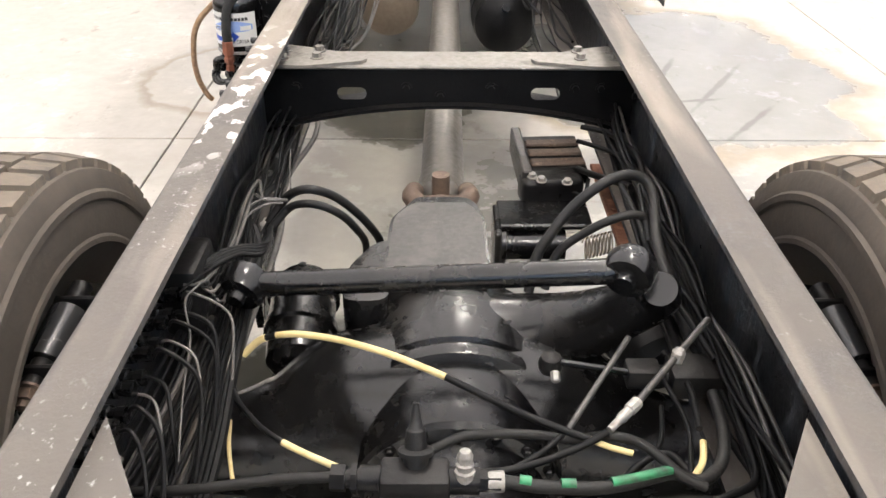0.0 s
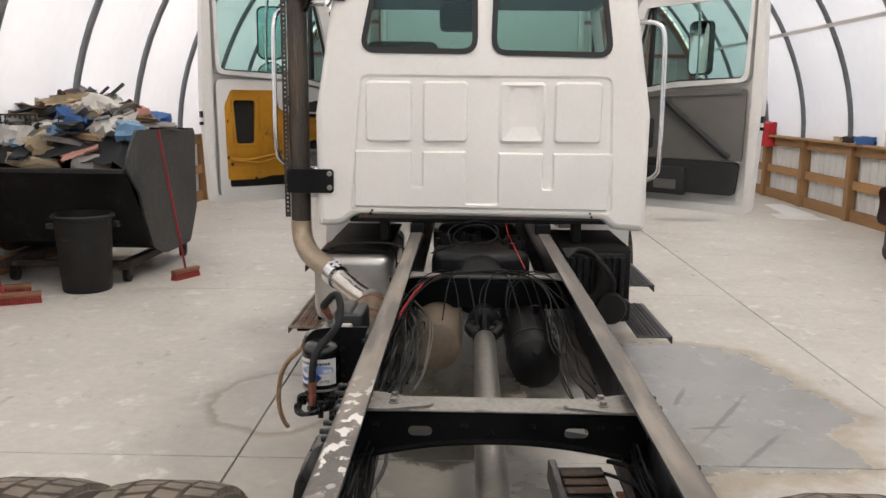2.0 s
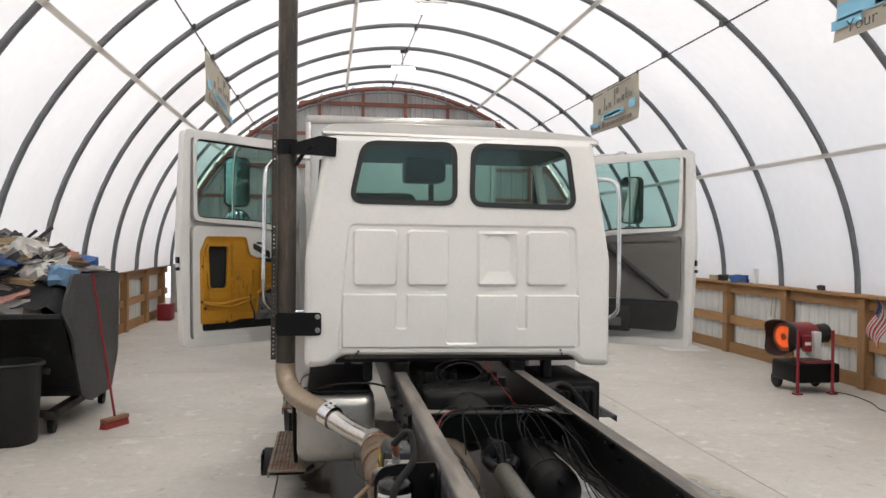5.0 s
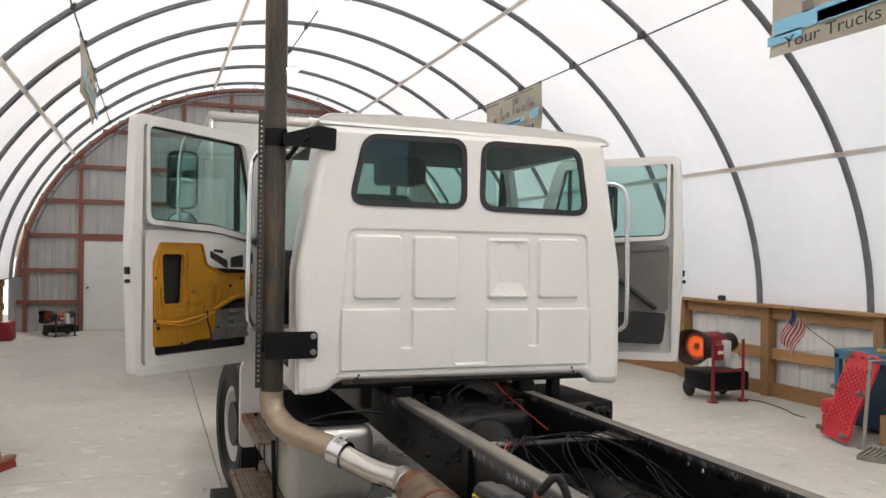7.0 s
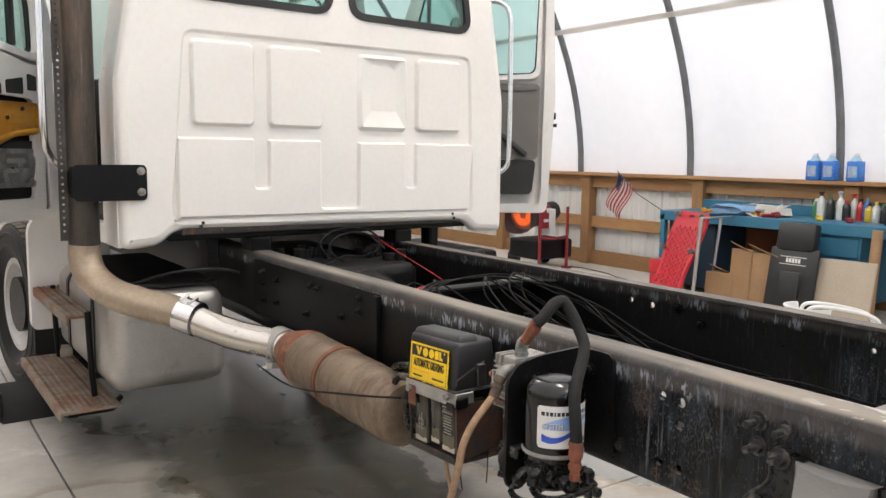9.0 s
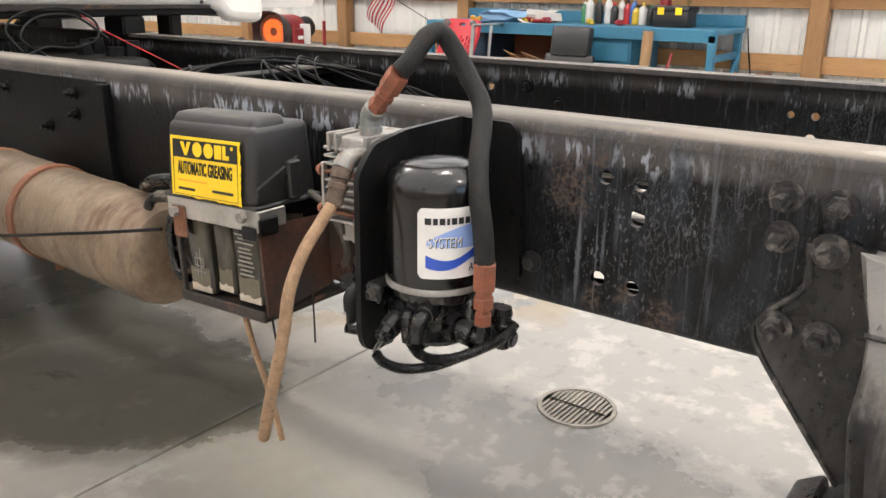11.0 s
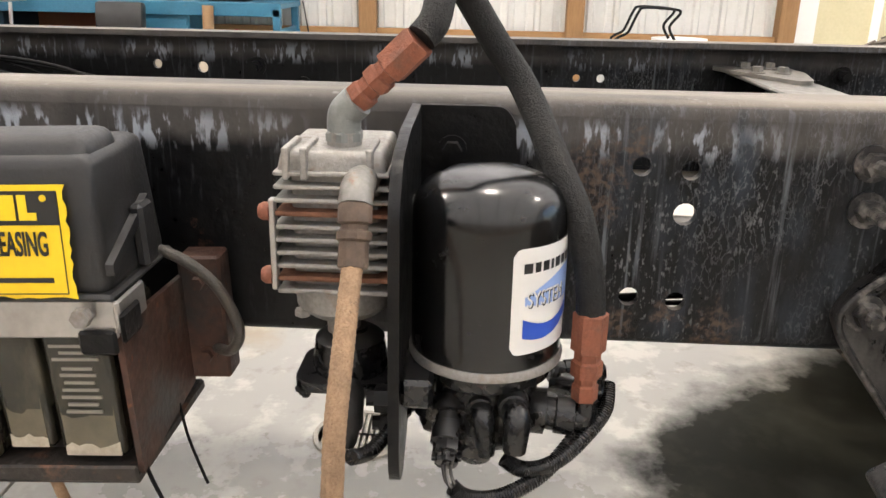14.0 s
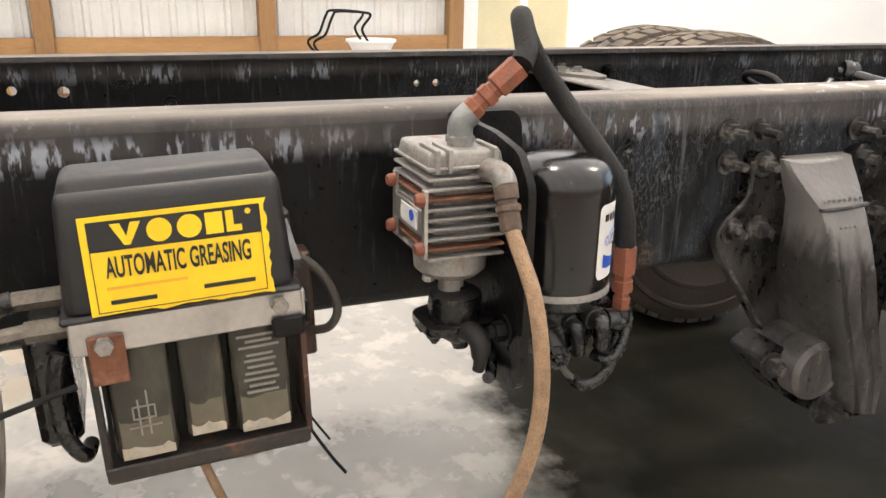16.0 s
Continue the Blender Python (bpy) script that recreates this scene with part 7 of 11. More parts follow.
m_tread = surf("rusty_tread_plate", (0.30, 0.26, 0.21), (0.19, 0.14, 0.10), 0.6, 0.3, s1=6, s2=60, bump=0.2, patches=[((0.21, 0.09, 0.05), 5, 0.45, 0.62, 0.85, 0.0, ONE)])
m_treadblack = surf("dark_tread_plate", (0.06, 0.06, 0.06), (0.10, 0.10, 0.095), 0.45, 0.4, s1=6, s2=60, bump=0.2)
step(-1, 1.0, 1.20, 5.0, 6.0, 0.70, m_tread)
step(-1, 1.03, 1.28, 4.78, 5.93, 0.32, m_tread)
step(1, 0.95, 1.16, 4.80, 5.6, 0.64, m_treadblack)
step(1, 0.95, 1.16, 4.28, 5.1, 0.44, m_treadblack)
bm = B()
for y in (4.98, 5.85):
    tube(bm, [(-1.12, y, 0.72), (-1.10, y, 0.30), (-1.04, y, 0.26), (-0.98, y, 0.30)], 0.014, n=8, step=3)
box(bm, (-1.24, 4.86, 0.268), (-1.04, 5.9, 0.296), 0.004, 1)
part("step_frame", bm, m_black, truck)
bm = B()
box(bm, (-1.10, 5.80, 0.321), (-1.04, 5.92, 0.37), 0.01, 2)
part("step_block", bm, m_greasewhite, truck)

# right side: battery box and brackets behind the cab
bb = part("battery_box", (lambda bm: (box(bm, (0.50, 4.55, 0.45), (0.95, 5.3, 0.93), 0.02, 2), bm)[1])(B()), m_black, truck, "black battery box with hoses beside the right rail")
bm = B()
box(bm, (0.52, 4.50, 0.62), (0.90, 4.56, 0.90), 0.01, 2)
for k in range(8):
    box(bm, (0.55 + 0.045 * k, 4.47, 0.64), (0.575 + 0.045 * k, 4.51, 0.88), 0.004, 1)
each("louvre", bm, m_cast, bb)
bm = B()
for k in range(6):
    tube(bm, [(0.50, 4.2 + 0.05 * k, 0.93), (0.58, 4.25 + 0.04 * k, 0.98 - 0.01 * k), (0.70, 4.35, 0.90), (0.72 + 0.02 * k, 4.42, 0.70), (0.62, 4.46, 0.60 - 0.02 * k)], 0.012 + 0.002 * (k % 3), n=8)
each("hose", bm, m_rubber, bb)
bm = B()
box(bm, (0.66, 4.40, 0.50), (0.93, 4.52, 0.62), 0.02, 2)
lathe(bm, (0.80, 4.36, 0.58), (0, 1, 0), [(0.0, 0), (0.09, 0.0), (0.10, 0.02), (0.10, 0.10), (0, 0.1)], 20)
part("bracket", bm, m_cast, bb)
bm = B()
for s in (-1, 1):
    box(bm, (s * 0.62 - 0.03, 4.70, 0.93), (s * 0.62 + 0.03, 4.80, 1.10), 0.01, 1)
    box(bm, (s * 0.40 - 0.05, 4.66, 0.985), (s * 0.40 + 0.05, 4.80, 1.06), 0.01, 1)
box(bm, (-0.84, 4.67, 1.06), (0.82, 4.74, 1.10), 0.006, 1)
part("cab_mount", bm, m_black, truck)
bm = B()
box(bm, (-0.78, CY + 0.02, 1.085), (0.76, CY + 0.04, 1.12), 0.004, 1)
part("cab_sill", bm, m_tray, truck)

# chock behind the left front tyre
bm = B()
prism(bm, [(5.80, 0.0), (6.06, 0.0), (6.09, 0.15), (6.02, 0.13), (5.84, 0.05)], "x", -1.40, -1.10)
box(bm, (-1.41, 5.82, 0.0), (-1.395, 6.0, 0.16), 0.004, 1)
solo("wheel_chock", bm, m_rubber, "black wheel chock wedged behind the front tyre", "chock")

# ------------------------------------------------ automatic greaser on the left rail
def front(y, z, x):
    """A pose whose x runs towards -y, whose y runs up and whose z faces -x: for labels on the left side."""
    return Matrix(((0, 0, -1, x), (-1, 0, 0, y), (0, 1, 0, z), (0, 0, 0, 1)))


def taper_box(bm, lo, hi, top, r, seg=3):
    """A rounded box whose top is drawn in by top (x front, x back, y each)."""
    vs = box(bm, lo, hi)
    for v in vs:
        if v.co.z > (lo[2] + hi[2]) / 2:
            v.co.x += top[0] if v.co.x < (lo[0] + hi[0]) / 2 else -top[1]
            v.co.y += top[2] if v.co.y < (lo[1] + hi[1]) / 2 else -top[2]
    es = list({e for v in vs for e in v.link_edges})
    bmesh.ops.bevel(bm, geom=es, offset=r, segments=seg, profile=0.5, affect="EDGES")


GX = -0.654
grs = part("grease_pump", (lambda bm: (taper_box(bm, (GX - 0.004, 2.738, 0.828), (-0.515, 2.980, 0.962), (0.012, 0.004, 0.008), 0.014), bm)[1])(B()),
           m_plastic, truck, "automatic greaser with black plastic hood, yellow label and smoky reservoirs")
bm = B()
taper_box(bm, (GX + 0.010, 2.748, 0.945), (-0.560, 2.972, 0.976), (0.012, 0.006, 0.008), 0.011)
prism(bm, rpoly([(-0.655, 0.862), (-0.560, 0.905), (-0.560, 0.893), (-0.655, 0.850)], 0.002, 2), "y", 2.732, 2.740)
box(bm, (-0.59, 2.728, 0.835), (-0.56, 2.742, 0.90), 0.004, 1)
part("hood_ridge", bm, m_plastic, grs)
bm = B()
box(bm, (GX - 0.008, 2.734, 0.826), (-0.512, 2.984, 0.834), 0.003, 1)
part("hood_rim", bm, m_plastic, grs)
# label: a thin sheet leaning like the hood's face
LEAN_M = Matrix.Translation((GX - 0.0045, 2.8585, 0.8845)) @ Euler((0, radians(5.0), 0)).to_matrix().to_4x4() @ Matrix(((0, 0, -1, 0), (-1, 0, 0, 0), (0, 1, 0, 0), (0, 0, 0, 1)))
TILT_M = LEAN_M


def sheet(name, poly, mat, lift, parent, label="", thick=0.0006):
    bm = B()
    plate(bm, [V(p[0], p[1], lift) for p in poly], [], V(0, 0, thick))
    bmesh.ops.transform(bm, matrix=TILT_M, verts=bm.verts)
    return part(name, bm, mat, parent, label, 0)


def ragged(x0, y0, x1, y1, amp, n=16):
    rnd = random.Random(5)
    pts = [(x0 + (x1 - x0) * i / n, y0 + rnd.uniform(0, amp)) for i in range(n + 1)]
    pts += [(x1 - rnd.uniform(0, amp), y0 + (y1 - y0) * i / n) for i in range(1, n)]
    return pts + [(x1, y1), (x0, y1)]


lab = sheet("label", ragged(-0.093, -0.053, 0.094, 0.053, 0.0035), m_yellow, 0.0012, grs, "yellow and black warning label, torn at the edges")
sheet("label_border", [(-0.086, -0.048), (0.0855, -0.048), (0.0855, -0.0472), (-0.0852, -0.0472), (-0.0852, 0.047), (-0.086, 0.047)], m_ink, 0.0021, lab)
sheet("label_border", [(0.0855, -0.048), (0.0863, -0.048), (0.0863, 0.047), (0.0855, 0.047)], m_ink, 0.0021, lab)
sheet("brand_field", [(-0.0855, 0.0165), (0.0858, 0.0165), (0.0858, 0.0475), (-0.0855, 0.0475)], m_ink, 0.0022, lab)
for k, (a, b) in enumerate(((-0.064, -0.034), (-0.031, -0.003), (0.0, 0.026), (0.029, 0.047), (0.050, 0.066))):
    poly = [[(a, 0.044), (a + 0.01, 0.044), (a + 0.015, 0.030), (b - 0.010, 0.044), (b, 0.044), (a + 0.018, 0.021), (a + 0.012, 0.021)], circle((a + b) / 2, 0.0325, 0.0125, 18), circle((a + b) / 2, 0.0325, 0.0125, 18),
            [(a, 0.021), (b, 0.021), (b, 0.044), (a, 0.044)], [(a, 0.021), (b, 0.021), (b, 0.028), (a + 0.008, 0.028), (a + 0.008, 0.044), (a, 0.044)]][k]
    sheet("brand_mark", poly, m_yellow, 0.0030, lab)
sheet("brand_mark", circle(0.0735, 0.041, 0.0032, 12), m_yellow, 0.0030, lab)
lettering("lettering", "AUTOMATIC GREASING", 0.031, TILT_M @ pose(0.0, -0.002, 0.0027), m_ink, lab, "black condensed lettering", width=0.146, bold=0.0006)
m_faint = surf("faded_red_ink", (0.75, 0.35, 0.03), (0.80, 0.42, 0.03), 0.5, bump=0.0)
sheet("small_print", [(-0.075, -0.0245), (0.005, -0.0245), (0.005, -0.0215), (-0.075, -0.0215)], m_faint, 0.0022, lab)
sheet("small_print", [(-0.073, -0.040), (-0.028, -0.040), (-0.028, -0.0355), (-0.073, -0.0355)], m_ink, 0.0022, lab)
sheet("small_print", [(0.020, -0.037), (0.074, -0.037), (0.074, -0.0325), (0.020, -0.0325)], m_ink, 0.0022, lab)

bm = B()
box(bm, (GX - 0.006, 2.735, 0.790), (GX + 0.0, 2.978, 0.829), 0.002, 1)
box(bm, (GX - 0.006, 2.731, 0.795), (-0.60, 2.737, 0.827), 0.002, 1)
part("clamp_band", bm, m_alu, grs, "dull dented aluminium clamp band")
bm = B()
box(bm, (GX - 0.010, 2.925, 0.755), (GX - 0.0062, 2.962, 0.812), 0.002, 1)
part("rusty_tab", bm, m_rust, grs)
bm = B()
box(bm, (GX - 0.0125, 2.735, 0.775), (GX - 0.0065, 2.772, 0.800), 0.003, 1)
box(bm, (GX - 0.008, 2.728, 0.785), (-0.62, 2.733, 0.815), 0.003, 1)
part("clip", bm, m_cast, grs)
bm = B()
bolt(bm, (GX - 0.010, 2.945, 0.803), (-1, 0, 0), 0.010, 0, False)
bolt(bm, (GX - 0.010, 2.762, 0.816), (-1, 0, 0), 0.010, 0, False)
each("bolt", bm, m_castalu, grs)
for y0, y1, lift, lean in ((2.884, 2.952, 0.0, 0.0), (2.826, 2.876, 0.012, 0.0), (2.752, 2.820, 0.004, 0.0)):
    bm = B()
    taper_box(bm, (GX + 0.006 + lift * 0.3, y0, 0.648 + lift), (-0.535, y1, 0.800), (-0.003, 0, 0.0), 0.008)
    cell = part("reservoir", bm, m_grease, grs, "smoky plastic grease reservoir")
    bm = B()
    rnd = random.Random(int(y0 * 1000))
    base = [(y0 + 0.006 + (y1 - y0 - 0.012) * i / 8, 0.650 + lift + 0.010 + rnd.uniform(0, 0.008)) for i in range(9)]
    prism(bm, [(y0 + 0.006, 0.652 + lift), (y1 - 0.006, 0.652 + lift)] + list(reversed(base)), "x", GX + 0.0045 + lift * 0.3, GX + 0.0075)
    part("grease_crust", bm, m_greasewhite, cell)
    rise = [(y0 + 0.007 + (y1 - y0 - 0.014) * i / 10, 0.690 + lift * 0.4 + 0.035 * (i / 10) ** 2.5 * rnd.uniform(0.5, 1.3) + 0.012 * (1 - i / 10) ** 3 + rnd.uniform(0, 0.002)) for i in range(11)]
    bm = B()
    prism(bm, [(y0 + 0.007, 0.656 + lift), (y1 - 0.007, 0.656 + lift)] + list(reversed([(2 * (y0 + y1) / 2 - a, b) for a, b in rise][::-1])), "x", GX + 0.0050 + lift * 0.3, GX + 0.0072 + lift * 0.3)
    part("grease_residue", bm, m_residue, cell)
m_faded = surf("faded_grey_print", (0.24, 0.22, 0.19), (0.19, 0.17, 0.14), 0.5, bump=0.0)
for k, (w, z) in enumerate(((0.048, 0.776), (0.030, 0.769), (0.046, 0.762), (0.030, 0.752), (0.036, 0.745), (0.030, 0.737), (0.036, 0.729), (0.040, 0.721), (0.030, 0.713), (0.036, 0.705))):
    bm = B()
    box(bm, (GX + 0.0035, 2.787 - w / 2, z), (GX + 0.0062, 2.787 + w / 2, z + 0.003))
    part("small_print", bm, m_faded, grs)
bm = B()
for lo, hi in (((2.905, 0.70), (2.93, 0.702)), ((2.905, 0.715), (2.93, 0.717)), ((2.905, 0.70), (2.907, 0.717)), ((2.928, 0.70), (2.93, 0.717)), ((2.90, 0.69), (2.935, 0.692)), ((2.912, 0.68), (2.914, 0.735)), ((2.922, 0.68), (2.924, 0.725))):
    box(bm, (GX + 0.0035, lo[0], lo[1]), (GX + 0.0062, hi[0], hi[1]))
part("printed_diagram", bm, m_faded, grs)
# rusty cradle
m_cradle = surf("dark_flaking_rust", (0.080, 0.030, 0.017), (0.026, 0.018, 0.014), 0.6, s1=10, s2=110, bump=0.4, patches=[((0.022, 0.019, 0.017), 12, 0.50, 0.62, 0.5, 0.0, ONE), ((0.22, 0.09, 0.045), 40, 0.62, 0.72, 0.85, 0.0, ONE)])
# added dark plate that keeps the gaps between the cells dark
bm = B()
box(bm, (GX + 0.03, 2.745, 0.650), (GX + 0.036, 2.958, 0.80))
part("cradle_back", bm, m_rubber, grs)
bm = B()
box(bm, (GX - 0.006, 2.738, 0.630), (-0.46, 2.965, 0.644), 0.003, 1)
box(bm, (GX - 0.008, 2.738, 0.634), (GX - 0.003, 2.965, 0.652), 0.002, 1)
box(bm, (GX - 0.004, 2.958, 0.640), (GX + 0.006, 2.966, 0.80), 0.002, 1)
each("cradle", bm, m_tray, grs, "blackened rusty steel cradle")
bm = B()
prism(bm, [(GX + 0.0, 0.640), (GX - 0.004, 0.80), (-0.46, 0.79), (-0.46, 0.70), (-0.50, 0.66)], "y", 2.734, 2.740)
box(bm, (-0.50, 2.690, 0.665), (-0.462, 2.738, 0.815), 0.003, 1)
for z in (0.695, 0.785):
    bolt(bm, (-0.50, 2.715, z), (-1, 0, 0), 0.008)
part("cradle_side", bm, m_cradle, grs)
bm = B()
tube(bm, [(-0.535, 2.740, 0.836), (-0.535, 2.712, 0.822), (-0.533, 2.684, 0.794), (-0.530, 2.667, 0.754), (-0.527, 2.667, 0.728), (-0.520, 2.682, 0.710), (-0.485, 2.715, 0.700)], 0.0062, n=10)
part("outlet_hose", bm, surf("dull_brown_braided_hose", (0.075, 0.066, 0.055), (0.045, 0.04, 0.034), 0.45, s1=60, s2=400, bump=0.5), grs)
bm = B()
cyl(bm, (-0.63, 2.978, 0.815), (-0.63, 3.02, 0.815), 0.012, n=6)
cyl(bm, (-0.63, 3.015, 0.815), (-0.63, 3.05, 0.812), 0.010, n=10)
cyl(bm, (-0.60, 2.978, 0.84), (-0.60, 3.03, 0.84), 0.011, n=6)
each("brass_fitting", bm, surf("tarnished_brass", (0.19, 0.165, 0.13), (0.10, 0.09, 0.075), 0.5, 0.5, s1=40, s2=200, bump=0.2), grs)
bm = B()
tube(bm, [(-0.63, 3.02, 0.812), (-0.63, 3.065, 0.805), (-0.632, 3.085, 0.785)], 0.010, n=8)
tube(bm, [(-0.64, 2.99, 0.79), (-0.645, 3.0, 0.76), (-0.645, 3.0, 0.70), (-0.64, 2.985, 0.665), (-0.60, 2.98, 0.655)], 0.009, n=8)
tube(bm, [(-0.60, 3.03, 0.84), (-0.60, 3.10, 0.83), (-0.56, 3.2, 0.80)], 0.012, n=8)
box(bm, (-0.61, 2.985, 0.66), (-0.46, 3.03, 0.80), 0.01, 1)
each("inlet_fitting", bm, m_port, grs)
bm = B()
tube(bm, [(-0.64, 2.742, 0.655), (-0.65, 2.73, 0.63), (-0.66, 2.712, 0.598), (-0.665, 2.70, 0.58)], 0.0022, n=5)
tube(bm, [(-0.55, 2.735, 0.66), (-0.56, 2.725, 0.62), (-0.585, 2.70, 0.58)], 0.0018, n=5)
each("loose_tie", bm, m_cable, grs)
bm = B()
tube(bm, [(-0.60, 2.87, 0.632), (-0.605, 2.85, 0.56), (-0.60, 2.82, 0.46), (-0.595, 2.80, 0.36)], 0.006, n=8)
part("drip_tube", bm, m_hose, grs)
grs_at = V(-0.60, 2.8585, 0.8845) - base_of(truck)
grs.matrix_local = Matrix.Translation(grs_at + V(0, 0.009, -0.004)) @ Euler((radians(-2.3), 0, 0)).to_matrix().to_4x4() @ Matrix.Translation(-grs_at)

# ------------------------------------------------ air dryer
PX, PY = -0.627, 2.399
dry = part("air_dryer", (lambda bm: (
    plate(bm, [V(p[0], 2.474, p[1]) for p in rpoly([(-0.452, 0.988), (-0.60, 0.984), (-0.672, 0.972), (-0.704, 0.935), (-0.706, 0.70), (-0.695, 0.672), (-0.66, 0.662), (-0.60, 0.70), (-0.452, 0.72)], 0.014, 3)], [], V(0, 0.010, 0)),
    plate(bm, [V(-0.462, p[0], p[1]) for p in rpoly([(2.48, 0.986), (2.385, 0.986), (2.372, 0.97), (2.36, 0.74), (2.48, 0.72)], 0.01, 3)], [], V(0.010, 0, 0)), bm)[2])(B()),
    m_cast, truck, "air dryer with shiny black canister on a bent black bracket")
bm = B()
for z in (0.79, 0.85, 0.90):
    bolt(bm, (-0.56, 2.474, z), (0, -1, 0), 0.008)
bolt(bm, (-0.47, 2.44, 0.94), (-1, 0, 0), 0.011)
bolt(bm, (-0.66, 2.484, 0.74), (0, 1, 0), 0.014, 0.008)
bolt(bm, (-0.62, 2.484, 0.69), (0, 1, 0), 0.014, 0.008)
each("bracket_bolt", bm, m_cast, dry)
m_gloss = surf("satin_black_canister", (0.003, 0.003, 0.0035), (0.006, 0.006, 0.006), 0.22, s1=5, s2=40, bump=0.012, coat=0.15, patches=[((0.05, 0.047, 0.044), 70, 0.76, 0.82, 0.5, 0.0, (1, 1, 0.4))])
R = 0.0705
bm = B()
dome = [(R * math.cos(a) ** 0.62, 0.915 + 0.042 * math.sin(a) ** 0.9) for a in np.linspace(0.0, 1.5, 16)]
lathe(bm, (PX, PY, 0), (0, 0, 1), [(R - 0.002, 0.788), (R, 0.791), (R, 0.81)] + dome + [(0.0, 0.957)], 56)
can = part("canister", bm, m_gloss, dry, "shiny black spin-on canister")
bm = B()
lathe(bm, (PX, PY, 0), (0, 0, 1), [(R - 0.004, 0.7800), (R + 0.002, 0.7810), (R + 0.0025, 0.7855), (R + 0.0005, 0.7895), (R - 0.004, 0.7895)], 56)
part("rim_ring", bm, m_castalu, dry)


def wrap(name, polys, mat, lift, parent, label=""):
    """Shapes laid round the canister; a point is (degrees from -x towards -y, height)."""
    bm = B()
    for a0, a1, zlo, zhi in polys:
        n = max(int(abs(a1 - a0) / 3), 2)
        rows = []
        for i in range(n + 1):
            t = i / n
            a = radians(a0 + (a1 - a0) * t)
            lo, hi = (zlo(t) if callable(zlo) else zlo), (zhi(t) if callable(zhi) else zhi)
            rows.append([bm.verts.new((PX - (R + lift) * math.cos(a), PY - (R + lift) * math.sin(a), z)) for z in (lo, (lo + hi) / 2, hi)])
        for p, q in zip(rows, rows[1:]):
            faces_between(bm, p, q, closed=False)
    return part(name, bm, mat, parent, label, 60)


dl = wrap("label", [(16, 22, lambda t: 0.806 + 0.007 * (1 - t) ** 2.5, lambda t: 0.904 - 0.007 * (1 - t) ** 2.5), (22, 145, 0.806, 0.904)], m_paper, 0.0006, can, "white dryer label with blue swoosh")
wrap("swoosh", [(26, 135, lambda t: 0.852 - 0.004 * math.sin(math.pi * t), lambda t: 0.853 + 0.022 * math.sin(math.pi * (0.1 + 0.85 * t)) + 0.012 * t)], m_paleblue, 0.0010, dl)
wrap("arrow", [(25, 90, lambda t: 0.829 - 0.012 * math.sin(math.pi * min(t + 0.2, 1)) + 0.004 * t, lambda t: 0.846 - 0.014 * math.sin(math.pi * min(t + 0.15, 1))),
               (84, 100, lambda t: 0.818 + 0.017 * t, lambda t: 0.852 - 0.016 * t)], m_blue, 0.0012, dl)
for a0, a1 in ((24, 31), (33, 38), (40, 46), (48, 51), (53, 59), (61, 67), (69, 75), (82, 90), (92, 99), (101, 107), (109, 115), (117, 124)):
    wrap("brand_mark", [(a0, a1, 0.8815, 0.8905)], m_ink, 0.0010, dl)


def on_can(a, z):
    """A pose on the canister's skin at an angle: x along it, y up, z outwards."""
    a = radians(a)
    out = V(-math.cos(a), -math.sin(a), 0)
    xd = V(math.sin(a), -math.cos(a), 0)
    p = V(PX, PY, z) + out * (R + 0.0014)
    return Matrix(((xd.x, 0, out.x, p.x), (xd.y, 0, out.y, p.y), (0, 1, 0, z), (0, 0, 0, 1)))


for nm, mt, dz, da, th in (("lettering", m_ink, -0.0012, 1.0, 0.0), ("lettering", m_paper, 0.0, 0.0, 0.0004)):
    lettering(nm, "SYSTEM", 0.0200, on_can(46 + da, 0.8565 + dz), mt, dl, "white outlined lettering", width=0.046, bend=R + 0.0014 + th, thick=0.0002)
lettering("lettering", "AIR DRYER", 0.0165, on_can(98, 0.819), m_ink, dl, "black lettering", width=0.060, bend=R + 0.0014, thick=0.0002)
wrap("small_print", [(104, 130, 0.853, 0.866)], m_paper, 0.0016, dl)

# casting under the canister with its ports and plugs
bm = B()
lathe(bm, (PX, PY, 0), (0, 0, 1), [(0.0, 0.694), (0.046, 0.696), (0.052, 0.704), (0.052, 0.758), (0.064, 0.766), (0.066, 0.781)], 32)
box(bm, (-0.66, 2.44, 0.745), (-0.57, 2.474, 0.775), 0.004, 1)
box(bm, (-0.66, 2.35, 0.700), (-0.57, 2.46, 0.745), 0.012, 2)
box(bm, (-0.700, 2.445, 0.752), (-0.62, 2.474, 0.780), 0.004, 1)
body = part("valve_body", bm, m_port, dry, "black cast valve body with push-in ports")


def port(p, d, r, ln, mat=m_port, name="port"):
    bm = B()
    p, d = Vector(p), Vector(d).normalized()
    lathe(bm, p, d, [(r * 0.9, 0), (r, 0.003), (r, ln * 0.35), (r * 0.75, ln * 0.38), (r * 0.75, ln * 0.55), (r * 0.88, ln * 0.58), (r * 0.88, ln * 0.95), (r * 0.7, ln), (r * 0.4, ln)], 16)
    return part(name, bm, mat, dry)


